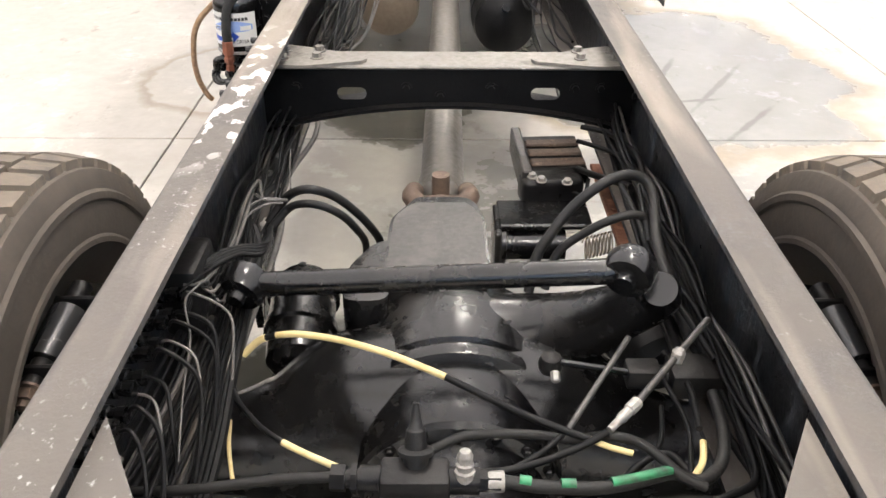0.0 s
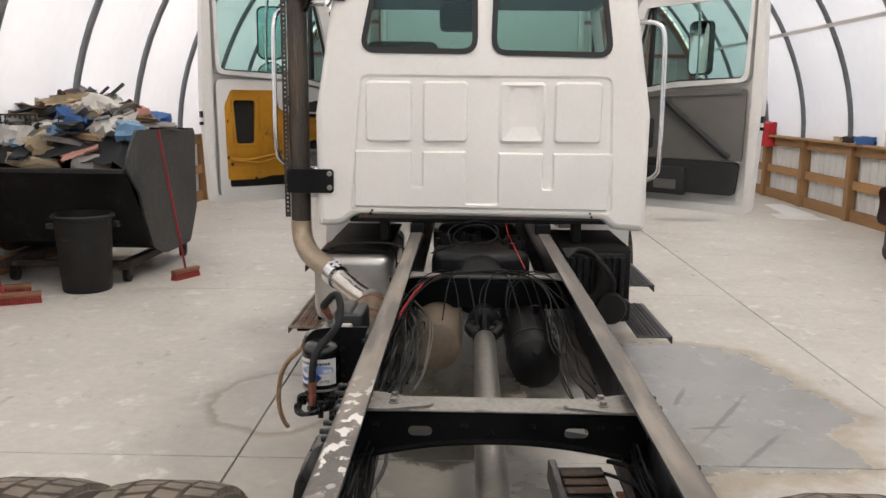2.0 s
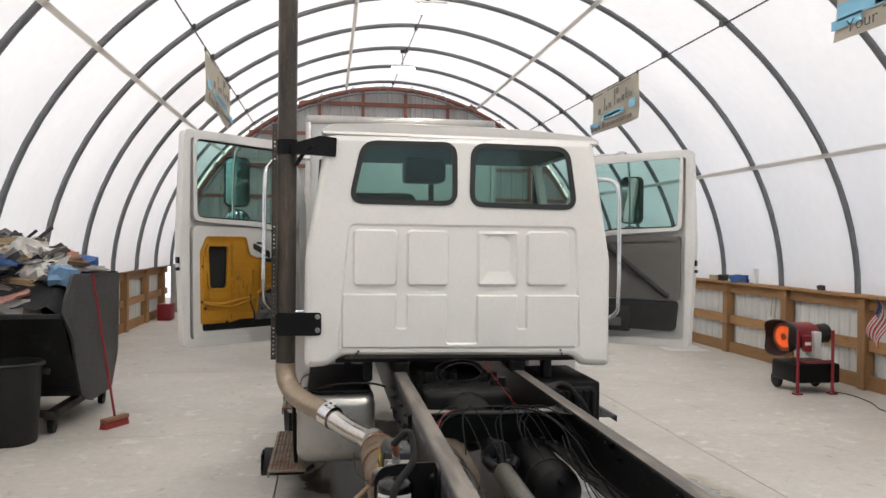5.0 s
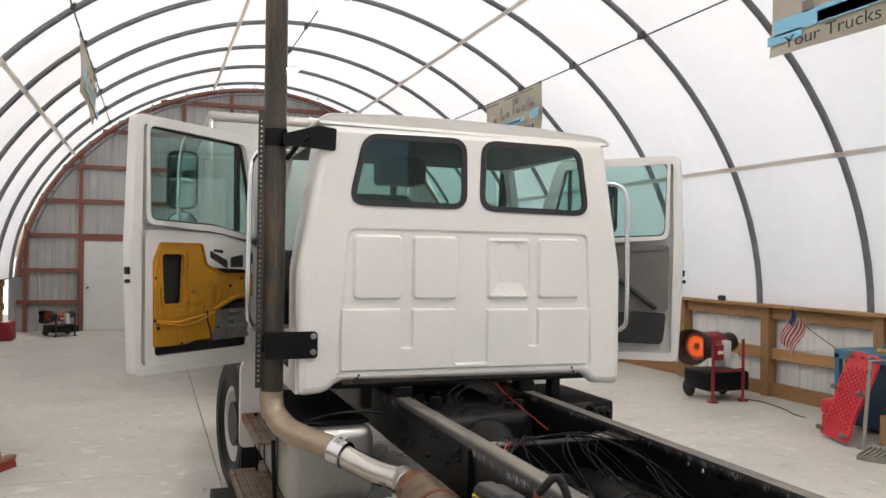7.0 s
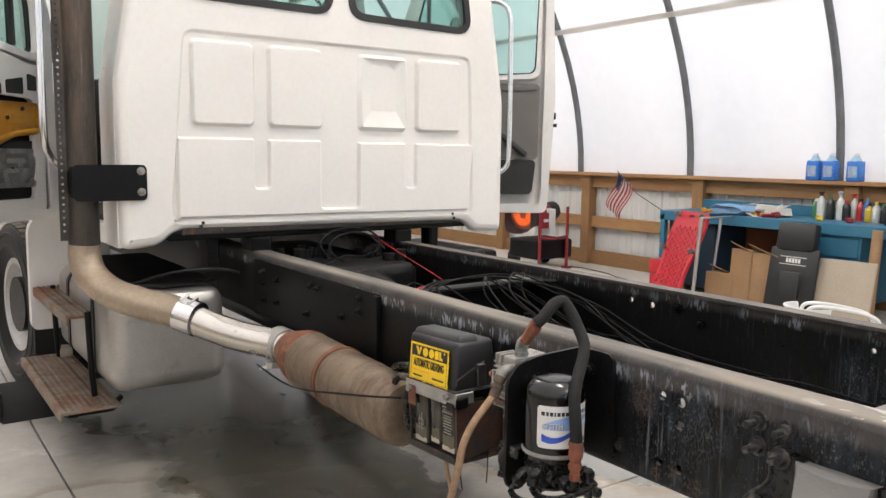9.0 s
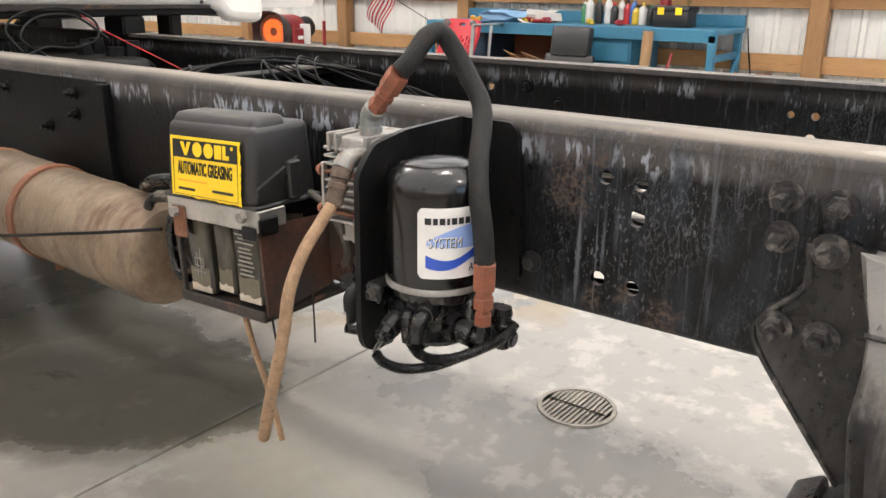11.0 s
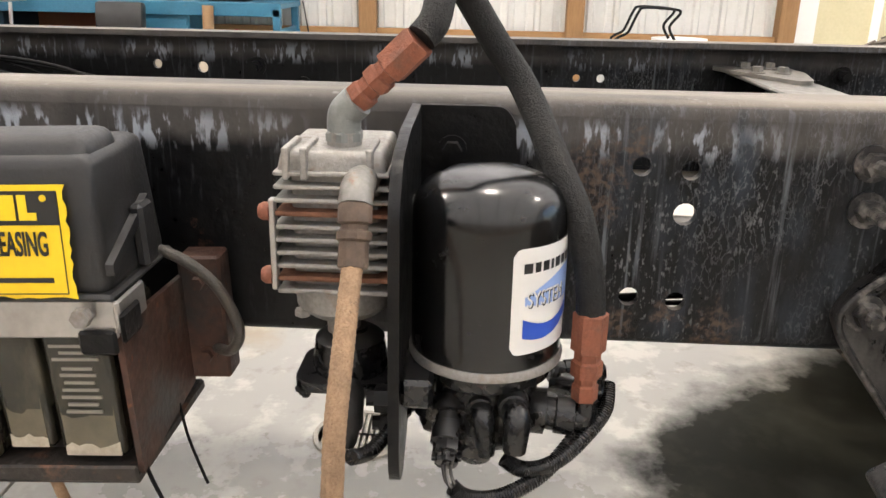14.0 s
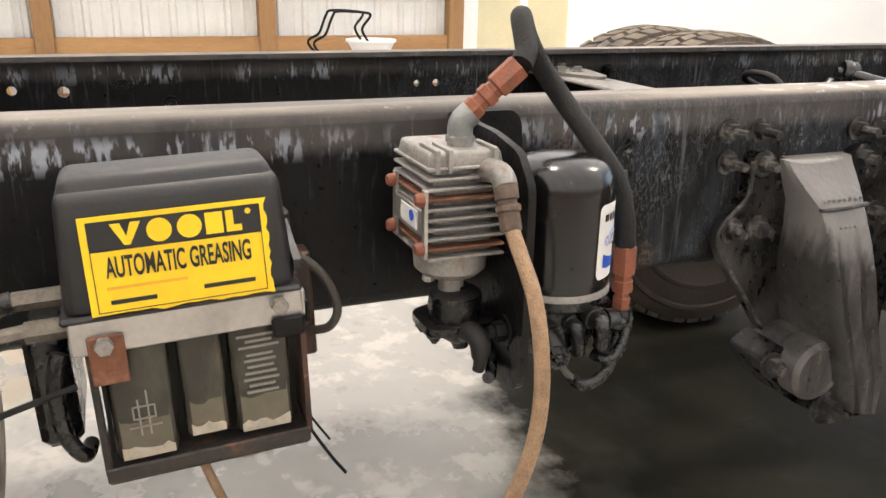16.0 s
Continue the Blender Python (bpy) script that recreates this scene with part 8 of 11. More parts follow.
port((-0.658, 2.429, 0.740), (-1, 0.06, -0.62), 0.0175, 0.046)
port((-0.650, 2.356, 0.728), (-0.05, -1, -0.08), 0.0205, 0.044)
port((-0.655, 2.402, 0.749), (-1, 0.0, -0.12), 0.0135, 0.030)
port((-0.652, 2.375, 0.756), (-1, -0.08, -0.12), 0.0165, 0.040)
port((-0.655, 2.447, 0.737), (-0.8, 0.4, 0.1), 0.0115, 0.020)
port((-0.650, 2.405, 0.700), (-1, 0, -0.45), 0.017, 0.026)
port((-0.60, 2.335, 0.745), (0.2, -1, 0), 0.012, 0.03)
port((-0.58, 2.345, 0.70), (0.1, -1, -0.1), 0.014, 0.05)
bm = B()
tube(bm, [(-0.680, 2.402, 0.746), (-0.690, 2.400, 0.743), (-0.694, 2.398, 0.732), (-0.696, 2.396, 0.708)], [0.0105, 0.0105, 0.0100, 0.0085], n=12)
tube(bm, [(-0.688, 2.372, 0.752), (-0.701, 2.370, 0.749), (-0.706, 2.370, 0.738), (-0.708, 2.371, 0.720)], [0.0125, 0.0125, 0.0120, 0.0105], n=12)
each("elbow_fitting", bm, m_port, dry)
bm = B()
tube(bm, [(-0.653, 2.322, 0.724), (-0.652, 2.308, 0.723), (-0.650, 2.303, 0.728), (-0.649, 2.303, 0.742)], 0.0122, n=14)
lathe(bm, (-0.653, 2.318, 0.724), (-0.05, 1, 0.05), [(0.0145, 0), (0.0145, 0.004), (0.0125, 0.005), (0.0145, 0.006), (0.0145, 0.010), (0.0125, 0.011)], 16)
part("hose_elbow", bm, m_port, dry)
bm = B()
lathe(bm, (-0.615, 2.292, 0.698), (0, 0, 1), [(0.0, 0), (0.010, 0.002), (0.011, 0.028), (0.013, 0.030), (0.0135, 0.038), (0.012, 0.040), (0.012, 0.050), (0.0135, 0.052), (0.012, 0.062), (0.0, 0.064)], 16)
cyl(bm, (-0.615, 2.292, 0.735), (-0.60, 2.33, 0.735), 0.012, n=12)
part("side_valve", bm, m_port, dry)
# electric plug and its corrugated looms
bm = B()
lathe(bm, (-0.694, 2.430, 0.718), (-1, 0.06, -0.62), [(0.0125, 0), (0.0135, 0.002), (0.0135, 0.012), (0.0115, 0.014), (0.0105, 0.022), (0.0, 0.023)], 8)
for k in range(6):
    a = k * math.pi / 3
    q = V(-0.706, 2.431, 0.7105) + 0.0115 * (math.cos(a) * V(0, 1, 0) + math.sin(a) * V(-0.53, 0, 0.85))
    box(bm, q - V(0.006, 0.002, 0.002), q + V(0.006, 0.002, 0.002), 0.0008, 1)
part("plug", bm, m_port, dry)
bm = B()
for dx, dy in ((0, -0.003), (0.003, 0.004), (-0.003, 0.001)):
    tube(bm, [(-0.712 + dx, 2.430 + dy, 0.706), (-0.722 + dx, 2.429 + dy, 0.703), (-0.730 + dx, 2.426 + dy, 0.698), (-0.731, 2.421, 0.694)], 0.0016, n=5)
each("wire", bm, m_greywire, dry)
bm = B()
tube(bm, [(-0.731, 2.425, 0.696), (-0.731, 2.412, 0.686), (-0.722, 2.388, 0.680), (-0.706, 2.360, 0.683), (-0.684, 2.334, 0.692), (-0.645, 2.305, 0.708), (-0.615, 2.29, 0.722)], 0.0078, n=10, step=22, ribs=0.14)
tube(bm, [(-0.706, 2.380, 0.711), (-0.707, 2.366, 0.702), (-0.698, 2.346, 0.697), (-0.680, 2.322, 0.700), (-0.655, 2.297, 0.712), (-0.632, 2.280, 0.724), (-0.61, 2.276, 0.738)], 0.0078, n=10, step=22, ribs=0.14)
tube(bm, [(-0.60, 2.47, 0.705), (-0.640, 2.492, 0.690), (-0.668, 2.506, 0.686), (-0.690, 2.520, 0.694)], 0.0078, n=10, step=16, ribs=0.14)
each("corrugated_loom", bm, m_port, dry, gap=-0.05)

# hose from dryer to the compressor head
bm = B()
HX, HY = -0.648, 2.304
lathe(bm, (HX, HY, 0.735), (0.02, 0, 1), [(0.011, 0), (0.0125, 0.004), (0.0125, 0.022), (0.0105, 0.024), (0.0105, 0.030), (0.0150, 0.032), (0.0150, 0.046), (0.0125, 0.048), (0.0125, 0.056), (0.0165, 0.058), (0.0165, 0.094), (0.014, 0.096)], 6)
fr = part("hose_fitting", bm, m_rustred, dry, "orange rusted hose fitting")
bm = B()
tube(bm, [(HX + 0.002, HY, 0.825), (-0.645, 2.309, 0.87), (-0.638, 2.322, 0.92), (-0.612, 2.341, 0.96), (-0.577, 2.360, 1.0), (-0.560, 2.375, 1.027), (-0.556, 2.397, 1.057), (-0.559, 2.420, 1.092), (-0.571, 2.436, 1.118), (-0.590, 2.445, 1.114), (-0.606, 2.449, 1.098), (-0.620, 2.453, 1.081), (-0.6285, 2.463, 1.068)], 0.0138, n=14)
part("rubber_hose", bm, m_blackhose, dry, "thick black braided rubber hose")
fd = V(-0.612, 2.526, 1.006) - V(-0.627, 2.466, 1.064)
bm = B()
lathe(bm, (-0.627, 2.465, 1.066), fd, [(0.0155, 0), (0.0165, 0.002), (0.0165, 0.036), (0.0125, 0.038), (0.0125, 0.044), (0.0148, 0.046), (0.0148, 0.056), (0.0120, 0.058), (0.0120, 0.066), (0.0145, 0.068), (0.0145, 0.084)], 6)
part("hose_fitting", bm, m_rustred, dry, "orange rusted hose fitting")

# ------------------------------------------------ finned cylinder with its valve
cylh = part("finned_cylinder", (lambda bm: (box(bm, (-0.640, 2.498, 0.836), (-0.545, 2.578, 0.962), 0.006, 2), bm)[1])(B()), m_castalu, truck, "small finned aluminium air cylinder with rusty bolts")
for k in range(10):
    z = 0.841 + 0.0122 * k
    bm = B()
    mt = m_rust if k in (1, 6) else m_castalu
    box(bm, (-0.655, 2.488, z), (-0.530, 2.590, z + 0.0042), 0.0012, 1)
    part("fin", bm, mt, cylh)
bm = B()
taper_box(bm, (-0.652, 2.490, 0.950), (-0.535, 2.588, 0.972), (0.004, 0.004, 0.004), 0.005)
for y in (2.505, 2.562, 2.578):
    box(bm, (-0.657, y - 0.003, 0.948), (-0.60, y + 0.003, 0.976), 0.001, 1)
cyl(bm, (-0.613, 2.533, 0.968), (-0.613, 2.533, 0.984), 0.016, n=16)
part("head", bm, m_castalu, cylh)
bm = B()
for x in (-0.652, -0.545):
    box(bm, (x - 0.005, 2.589, 0.845), (x + 0.005, 2.5945, 0.930), 0.001, 1)
box(bm, (-0.650, 2.590, 0.872), (-0.545, 2.594, 0.903), 0.001, 1)
part("end_plate", bm, m_alu, cylh)
bm = B()
box(bm, (-0.632, 2.594, 0.876), (-0.575, 2.5952, 0.899))
nm_ = part("nameplate", bm, m_paper, cylh)
bm = B()
cyl(bm, (-0.615, 2.595, 0.890), (-0.615, 2.5962, 0.890), 0.007, n=12)
part("brand_mark", bm, m_blue, nm_)
bm = B()
for x in (-0.652, -0.545):
    for z in (0.858, 0.918):
        lathe(bm, (x, 2.594, z), (0, 1, 0), [(0.0085, 0), (0.0085, 0.006), (0.006, 0.010), (0.0, 0.011)], 12)
each("end_bolt", bm, m_rustred, cylh)
bm = B()
lathe(bm, (-0.600, 2.538, 0), (0, 0, 1), [(0.020, 0.800), (0.036, 0.806), (0.046, 0.815), (0.048, 0.838), (0.042, 0.840)], 28)
lathe(bm, (-0.622, 2.575, 0.812), (0, 0, -1), [(0.008, 0), (0.008, 0.006), (0.004, 0.008)], 6)
part("lower_cap", bm, m_castalu, cylh)
bm = B()
lathe(bm, (-0.606, 2.538, 0), (0, 0, 1), [(0.0165, 0.777), (0.0165, 0.804)], 24)
part("collar", bm, m_castalu, cylh)
bm = B()
lathe(bm, (-0.606, 2.538, 0), (0, 0, 1), [(0.015, 0.770), (0.015, 0.781)], 24)
lathe(bm, (-0.608, 2.540, 0), (0, 0, 1), [(0.036, 0.726), (0.037, 0.735), (0.034, 0.768), (0.028, 0.774), (0.015, 0.776)], 28)
plate(bm, [V(p[0], p[1], 0.714) for p in rpoly([(-0.650, 2.572), (-0.64, 2.590), (-0.575, 2.590), (-0.560, 2.565), (-0.565, 2.500), (-0.60, 2.488), (-0.645, 2.50)], 0.012, 3)], [], V(0, 0, 0.013))
lathe(bm, (-0.615, 2.540, 0.716), (-0.12, -0.1, -1), [(0.030, 0), (0.026, 0.016), (0.012, 0.030), (0.010, 0.040)], 18)
for p in ((-0.638, 2.580), (-0.60, 2.582), (-0.645, 2.51)):
    bolt(bm, (p[0], p[1], 0.714), (0, 0, -1), 0.007, 0.004)
bmesh.ops.translate(bm, verts=bm.verts, vec=(0.0, -0.008, 0.010))
for v in bm.verts:
    v.co.z = 0.786 + (v.co.z - 0.786) * 0.80
vb = part("purge_valve", bm, m_port, cylh, "black purge valve below the cylinder")
bm = B()
tube(bm, [(-0.640, 2.530, 0.732), (-0.660, 2.526, 0.732), (-0.671, 2.524, 0.724), (-0.673, 2.523, 0.704)], [0.015, 0.015, 0.0135, 0.012], n=12)
tube(bm, [(-0.673, 2.523, 0.708), (-0.673, 2.524, 0.694), (-0.672, 2.526, 0.682)], [0.010, 0.0085, 0.0075], n=10)
for v in bm.verts:
    v.co.z = 0.786 + (v.co.z - 0.786) * 0.86
part("drain_elbow", bm, m_rubber, vb)
# upper grey elbow
bm = B()
tube(bm, [(-0.613, 2.533, 0.980), (-0.613, 2.533, 0.994), (-0.6135, 2.530, 1.002), (-0.616, 2.520, 1.012)], 0.0155, n=14)
lathe(bm, (-0.613, 2.533, 0.976), (0, 0, 1), [(0.018, 0), (0.018, 0.007), (0.016, 0.009)], 6)
part("zinc_elbow", bm, surf("grey_zinc", (0.26, 0.27, 0.26), (0.19, 0.20, 0.19), 0.5, 0.5, s1=30, s2=200, bump=0.2), cylh)
# brown braided hose
bm = B()
tube(bm, [(-0.640, 2.512, 0.945), (-0.668, 2.511, 0.950), (-0.688, 2.511, 0.948), (-0.697, 2.511, 0.938)], 0.0145, n=14)
part("zinc_elbow", bm, surf("pale_zinc", (0.27, 0.26, 0.24), (0.17, 0.16, 0.145), 0.5, 0.5, s1=30, s2=200, bump=0.2, patches=[((0.20, 0.10, 0.06), 60, 0.56, 0.66, 0.8, 0.0, ONE)]), cylh)
bm = B()
lathe(bm, (-0.696, 2.511, 0.940), (-0.42, 0, -1), [(0.0135, 0), (0.0145, 0.002), (0.0145, 0.016), (0.0115, 0.018), (0.0115, 0.022), (0.0150, 0.024), (0.0150, 0.030), (0.0125, 0.032), (0.0130, 0.052), (0.0115, 0.054)], 10)
part("hose_fitting", bm, m_joint_rust, cylh)
bm = B()
tube(bm, [(-0.716, 2.511, 0.895), (-0.745, 2.511, 0.868), (-0.778, 2.511, 0.835), (-0.803, 2.513, 0.790), (-0.815, 2.515, 0.735), (-0.822, 2.525, 0.680), (-0.822, 2.545, 0.620), (-0.812, 2.570, 0.565), (-0.802, 2.588, 0.538)], 0.0092, n=12, step=16, ribs=0.05)
part("braided_hose", bm, m_hose, cylh, "brown braided hose hanging loose")

# ------------------------------------------------ lines and wiring in the frame
def lines(name, mat, runs, label=""):
    for pts, r in runs:
        bm = B()
        tube(bm, pts, r, n=8)
        part(name, bm, mat, truck, label)


rw = random.Random(11)
# loom along the inside of each rail
for s, cnt in ((-1, 15), (1, 12)):
    for k in range(cnt):
        x = s * (0.428 - (0.065 if s < 0 else 0.05) * rw.random())
        z = 0.735 + (0.13 if s < 0 else 0.09) * rw.random()
        pts = [(x + s * rw.uniform(-0.025, 0.012), y, z + rw.uniform(-0.030, 0.030)) for y in np.arange(-0.2, 2.2 if s > 0 and k > 1 else 4.4, 0.26)]
        bm = B()
        tube(bm, pts, rw.choice((0.0025, 0.0035, 0.005, 0.0065)), n=7, step=4)
        part("wiring_loom", bm, m_greywire if k % 5 == 2 else m_cable, truck)
# push-in valves on the left rail and the thin lines that arch from them down into the loom
bm = B()
for k in range(10):
    y = 0.64 + 0.034 * k
    lathe(bm, (-0.440, y, 0.872 + 0.012 * (k % 2)), (1, -0.1, 0.1), [(0.013, 0), (0.013, 0.018), (0.009, 0.020), (0.009, 0.026), (0.011, 0.028), (0.011, 0.040), (0.0, 0.041)], 10)
each("push_in_valve", bm, m_port, truck)
for k in range(10):
    y = 0.64 + 0.034 * k
    e = rw.uniform(-0.012, 0.012)
    far = -0.372 + 0.004 * k + e
    bm = B()
    tube(bm, [(-0.402, y, 0.876), (-0.385, y - 0.004, 0.884 + e), (far, y - 0.022, 0.870), (far + 0.012, y - 0.06, 0.835), (far + 0.014, y - 0.11 - 2 * e, 0.785), (far + 0.004, y - 0.17, 0.74)], 0.0022 + 0.0007 * (k % 3), n=6)
    part("air_line", bm, m_greywire if k % 3 == 0 else m_cable, truck)
for k in range(5):
    x = -0.352 + 0.008 * k
    bm = B()
    tube(bm, [(x - 0.03, 1.30 - 0.02 * k, 0.84), (x - 0.012, 1.16, 0.85 - 0.008 * k), (x, 1.0, 0.815), (x + 0.006, 0.86, 0.80 + rw.uniform(-0.015, 0.015)), (x + 0.012, 0.72, 0.78), (x + 0.005, 0.55, 0.75)], rw.choice((0.0035, 0.0045, 0.006)), n=6)
    part("air_line", bm, m_cable, truck)
for k in range(6):
    bm = B()
    tube(bm, [(-0.395, 0.93 + 0.02 * k, 0.90), (-0.372 + 0.005 * k, 0.97, 0.905 - 0.01 * k), (-0.350 - 0.006 * (k % 3), 1.05 + 0.03 * k, 0.885), (-0.366, 1.20 + 0.03 * k, 0.865), (-0.34, 1.27, 0.868), (-0.305, 1.30, 0.85)], 0.0016 + 0.0012 * (k % 2), n=6)
    part("wire", bm, m_greywire if k % 2 else m_cable, truck)
lines("wire", m_greywire, [
    ([(-0.384, 1.02, 0.87), (-0.372, 0.95, 0.90), (-0.378, 0.90, 0.905), (-0.366, 0.86, 0.87), (-0.357, 0.78, 0.85), (-0.35, 0.70, 0.80)], 0.0016),
    ([(-0.369, 1.18, 0.84), (-0.362, 1.22, 0.86), (-0.335, 1.25, 0.867), (-0.307, 1.27, 0.86)], 0.0022),
    ([(-0.33, 1.50, 0.86), (-0.318, 1.42, 0.86), (-0.302, 1.33, 0.858)], 0.0016)])
# bundle over the torque rod's left end
for k in range(4):
    bm = B()
    tube(bm, [(-0.392, 0.93, 0.86 + 0.008 * k), (-0.384, 0.985, 0.888 + 0.004 * k), (-0.361, 1.0 + 0.012 * k, 0.90), (-0.340, 1.06 + 0.008 * k, 0.882), (-0.312, 1.10 + 0.01 * k, 0.86), (-0.322, 1.22, 0.84)], 0.0045, n=7)
    part("wire", bm, m_cable, truck)
# hoses over the axle
lines("brake_hose", m_rubber, [
    ([(-0.345, 1.30, 0.80), (-0.313, 1.323, 0.84), (-0.279, 1.297, 0.872), (-0.247, 1.294, 0.874), (-0.211, 1.32, 0.842), (-0.173, 1.351, 0.784), (-0.147, 1.386, 0.72), (-0.14, 1.40, 0.68)], 0.0085),
    ([(-0.345, 1.27, 0.79), (-0.307, 1.297, 0.83), (-0.273, 1.278, 0.854), (-0.235, 1.27, 0.854), (-0.201, 1.277, 0.83), (-0.18, 1.307, 0.784), (-0.172, 1.37, 0.72), (-0.17, 1.38, 0.68)], 0.0078),
    ([(0.365, 0.95, 0.80), (0.346, 1.118, 0.86), (0.356, 1.222, 0.90), (0.343, 1.252, 0.92), (0.306, 1.25, 0.93), (0.258, 1.226, 0.92), (0.211, 1.216, 0.88), (0.177, 1.196, 0.84), (0.153, 1.184, 0.80), (0.14, 1.16, 0.74)], 0.0095),
    ([(0.355, 0.96, 0.77), (0.347, 1.105, 0.80), (0.343, 1.192, 0.86), (0.322, 1.197, 0.88), (0.278, 1.194, 0.87), (0.232, 1.196, 0.84), (0.19, 1.193, 0.80), (0.17, 1.17, 0.74)], 0.0080),
    ([(-0.03, 0.73, 0.79), (0.013, 0.749, 0.796), (0.058, 0.75, 0.80), (0.11, 0.748, 0.80), (0.154, 0.74, 0.80), (0.195, 0.707, 0.84), (0.231, 0.702, 0.833), (0.261, 0.685, 0.82), (0.283, 0.669, 0.808), (0.31, 0.66, 0.80)], 0.0065),
    ([(-0.145, 0.657, 0.82), (-0.21, 0.66, 0.813), (-0.265, 0.657, 0.807), (-0.33, 0.654, 0.80), (-0.40, 0.66, 0.79)], 0.0068),
    ([(0.055, 0.652, 0.82), (0.106, 0.648, 0.814), (0.175, 0.65, 0.81), (0.225, 0.661, 0.81), (0.271, 0.677, 0.806), (0.305, 0.67, 0.80), (0.34, 0.70, 0.80), (0.36, 0.76, 0.80), (0.366, 0.83, 0.80)], 0.0085)], "black rubber brake hose")
lines("marked_sleeve", m_greenwire, [
    ([(0.078, 0.6505, 0.8235), (0.092, 0.649, 0.8225)], 0.0064), ([(0.128, 0.6485, 0.8195), (0.146, 0.649, 0.8185)], 0.0064),
    ([(0.19, 0.653, 0.8165), (0.225, 0.661, 0.8165), (0.268, 0.676, 0.8135)], 0.0064)], "faded green paint mark on a black hose")
lines("nylon_line", m_yelwire, [
    ([(-0.311, 0.911, 0.80), (-0.29, 0.916, 0.82), (-0.275, 0.914, 0.83)], 0.0056),
    ([(-0.258, 0.911, 0.837), (-0.221, 0.897, 0.85), (-0.163, 0.884, 0.85), (-0.088, 0.852, 0.85), (-0.01, 0.805, 0.85)], 0.0050),
    ([(-0.218, 0.714, 0.82), (-0.183, 0.693, 0.82), (-0.143, 0.672, 0.82)], 0.0044),
    ([(-0.315, 0.814, 0.76), (-0.306, 0.765, 0.76), (-0.288, 0.706, 0.76)], 0.0030),
    ([(0.17, 0.701, 0.84), (0.19, 0.694, 0.835), (0.221, 0.687, 0.83)], 0.0040),
    ([(0.326, 0.735, 0.802), (0.316, 0.70, 0.802), (0.300, 0.678, 0.80)], 0.0046)], "yellowed nylon air line")
lines("air_line", m_cable, [
    ([(-0.275, 0.914, 0.83), (-0.258, 0.911, 0.837)], 0.0050),
    ([(-0.01, 0.805, 0.85), (0.035, 0.775, 0.847), (0.092, 0.738, 0.845), (0.142, 0.711, 0.843), (0.17, 0.701, 0.84)], 0.0050),
    ([(-0.318, 0.87, 0.79), (-0.308, 0.834, 0.80), (-0.291, 0.797, 0.808), (-0.253, 0.746, 0.816), (-0.218, 0.714, 0.82)], 0.0036),
    ([(0.144, 0.718, 0.84), (0.109, 0.689, 0.83), (0.066, 0.664, 0.825), (0.03, 0.66, 0.82)], 0.0040),
    ([(0.19, 0.703, 0.85), (0.165, 0.694, 0.84), (0.122, 0.68, 0.83), (0.073, 0.666, 0.825), (0.024, 0.663, 0.82)], 0.0048),
    ([(0.318, 0.92, 0.80), (0.332, 0.873, 0.80), (0.336, 0.825, 0.80), (0.328, 0.76, 0.80)], 0.0048),
    ([(0.30, 0.90, 0.79), (0.312, 0.84, 0.79), (0.318, 0.77, 0.79), (0.298, 0.68, 0.79)], 0.0036),
    ([(0.40, 0.86, 0.80), (0.388, 0.803, 0.80), (0.384, 0.739, 0.80), (0.382, 0.70, 0.80), (0.371, 0.667, 0.80), (0.341, 0.65, 0.80), (0.30, 0.63, 0.80)], 0.0055),
    ([(0.41, 0.86, 0.79), (0.40, 0.80, 0.79), (0.394, 0.739, 0.79), (0.392, 0.69, 0.79), (0.375, 0.64, 0.79), (0.34, 0.62, 0.79)], 0.0050),
    ([(0.295, 0.824, 0.78), (0.286, 0.779, 0.78), (0.274, 0.748, 0.78), (0.24, 0.715, 0.77)], 0.0034),
    ([(0.22, 0.70, 0.77), (0.25, 0.725, 0.775), (0.285, 0.735, 0.78), (0.307, 0.69, 0.78)], 0.0050),
    ([(0.336, 1.379, 0.84), (0.341, 1.267, 0.84), (0.338, 1.132, 0.84), (0.343, 1.031, 0.84), (0.355, 0.956, 0.84), (0.38, 0.88, 0.82)], 0.0055),
    ([(0.359, 1.341, 0.86), (0.346, 1.176, 0.847), (0.359, 1.063, 0.84), (0.374, 0.978, 0.84), (0.385, 0.90, 0.82)], 0.0048),
    ([(0.37, 1.38, 0.85), (0.372, 1.25, 0.84), (0.366, 1.10, 0.82), (0.372, 0.98, 0.81), (0.378, 0.90, 0.80)], 0.0060),
    ([(0.318, 1.758, 0.80), (0.367, 1.696, 0.813), (0.390, 1.591, 0.827), (0.396, 1.506, 0.84), (0.385, 1.40, 0.84)], 0.0065),
    ([(0.30, 1.70, 0.79), (0.345, 1.64, 0.80), (0.372, 1.55, 0.82), (0.375, 1.42, 0.84)], 0.0055)], "thin black air line")
# two slim rods that cross over the axle, with pale crimped ends
lines("link_rod", surf("dull_grey_steel_rod", (0.10, 0.095, 0.088), (0.05, 0.048, 0.045), 0.4, 0.4, s1=20, s2=160, bump=0.15), [
    ([(0.249, 0.879, 0.86), (0.144, 0.718, 0.84)], 0.0042), ([(0.363, 0.896, 0.88), (0.237, 0.749, 0.86)], 0.0050)], "slim grey steel link rod")
bm = B()
rd = V(0.19, 0.703, 0.85) - V(0.237, 0.749, 0.86)
lathe(bm, (0.237, 0.749, 0.86), rd, [(0.0055, 0), (0.0085, 0.003), (0.0085, 0.020), (0.0065, 0.022), (0.0075, 0.036), (0.0055, 0.042), (0.0050, 0.062), (0.0, 0.063)], 10)
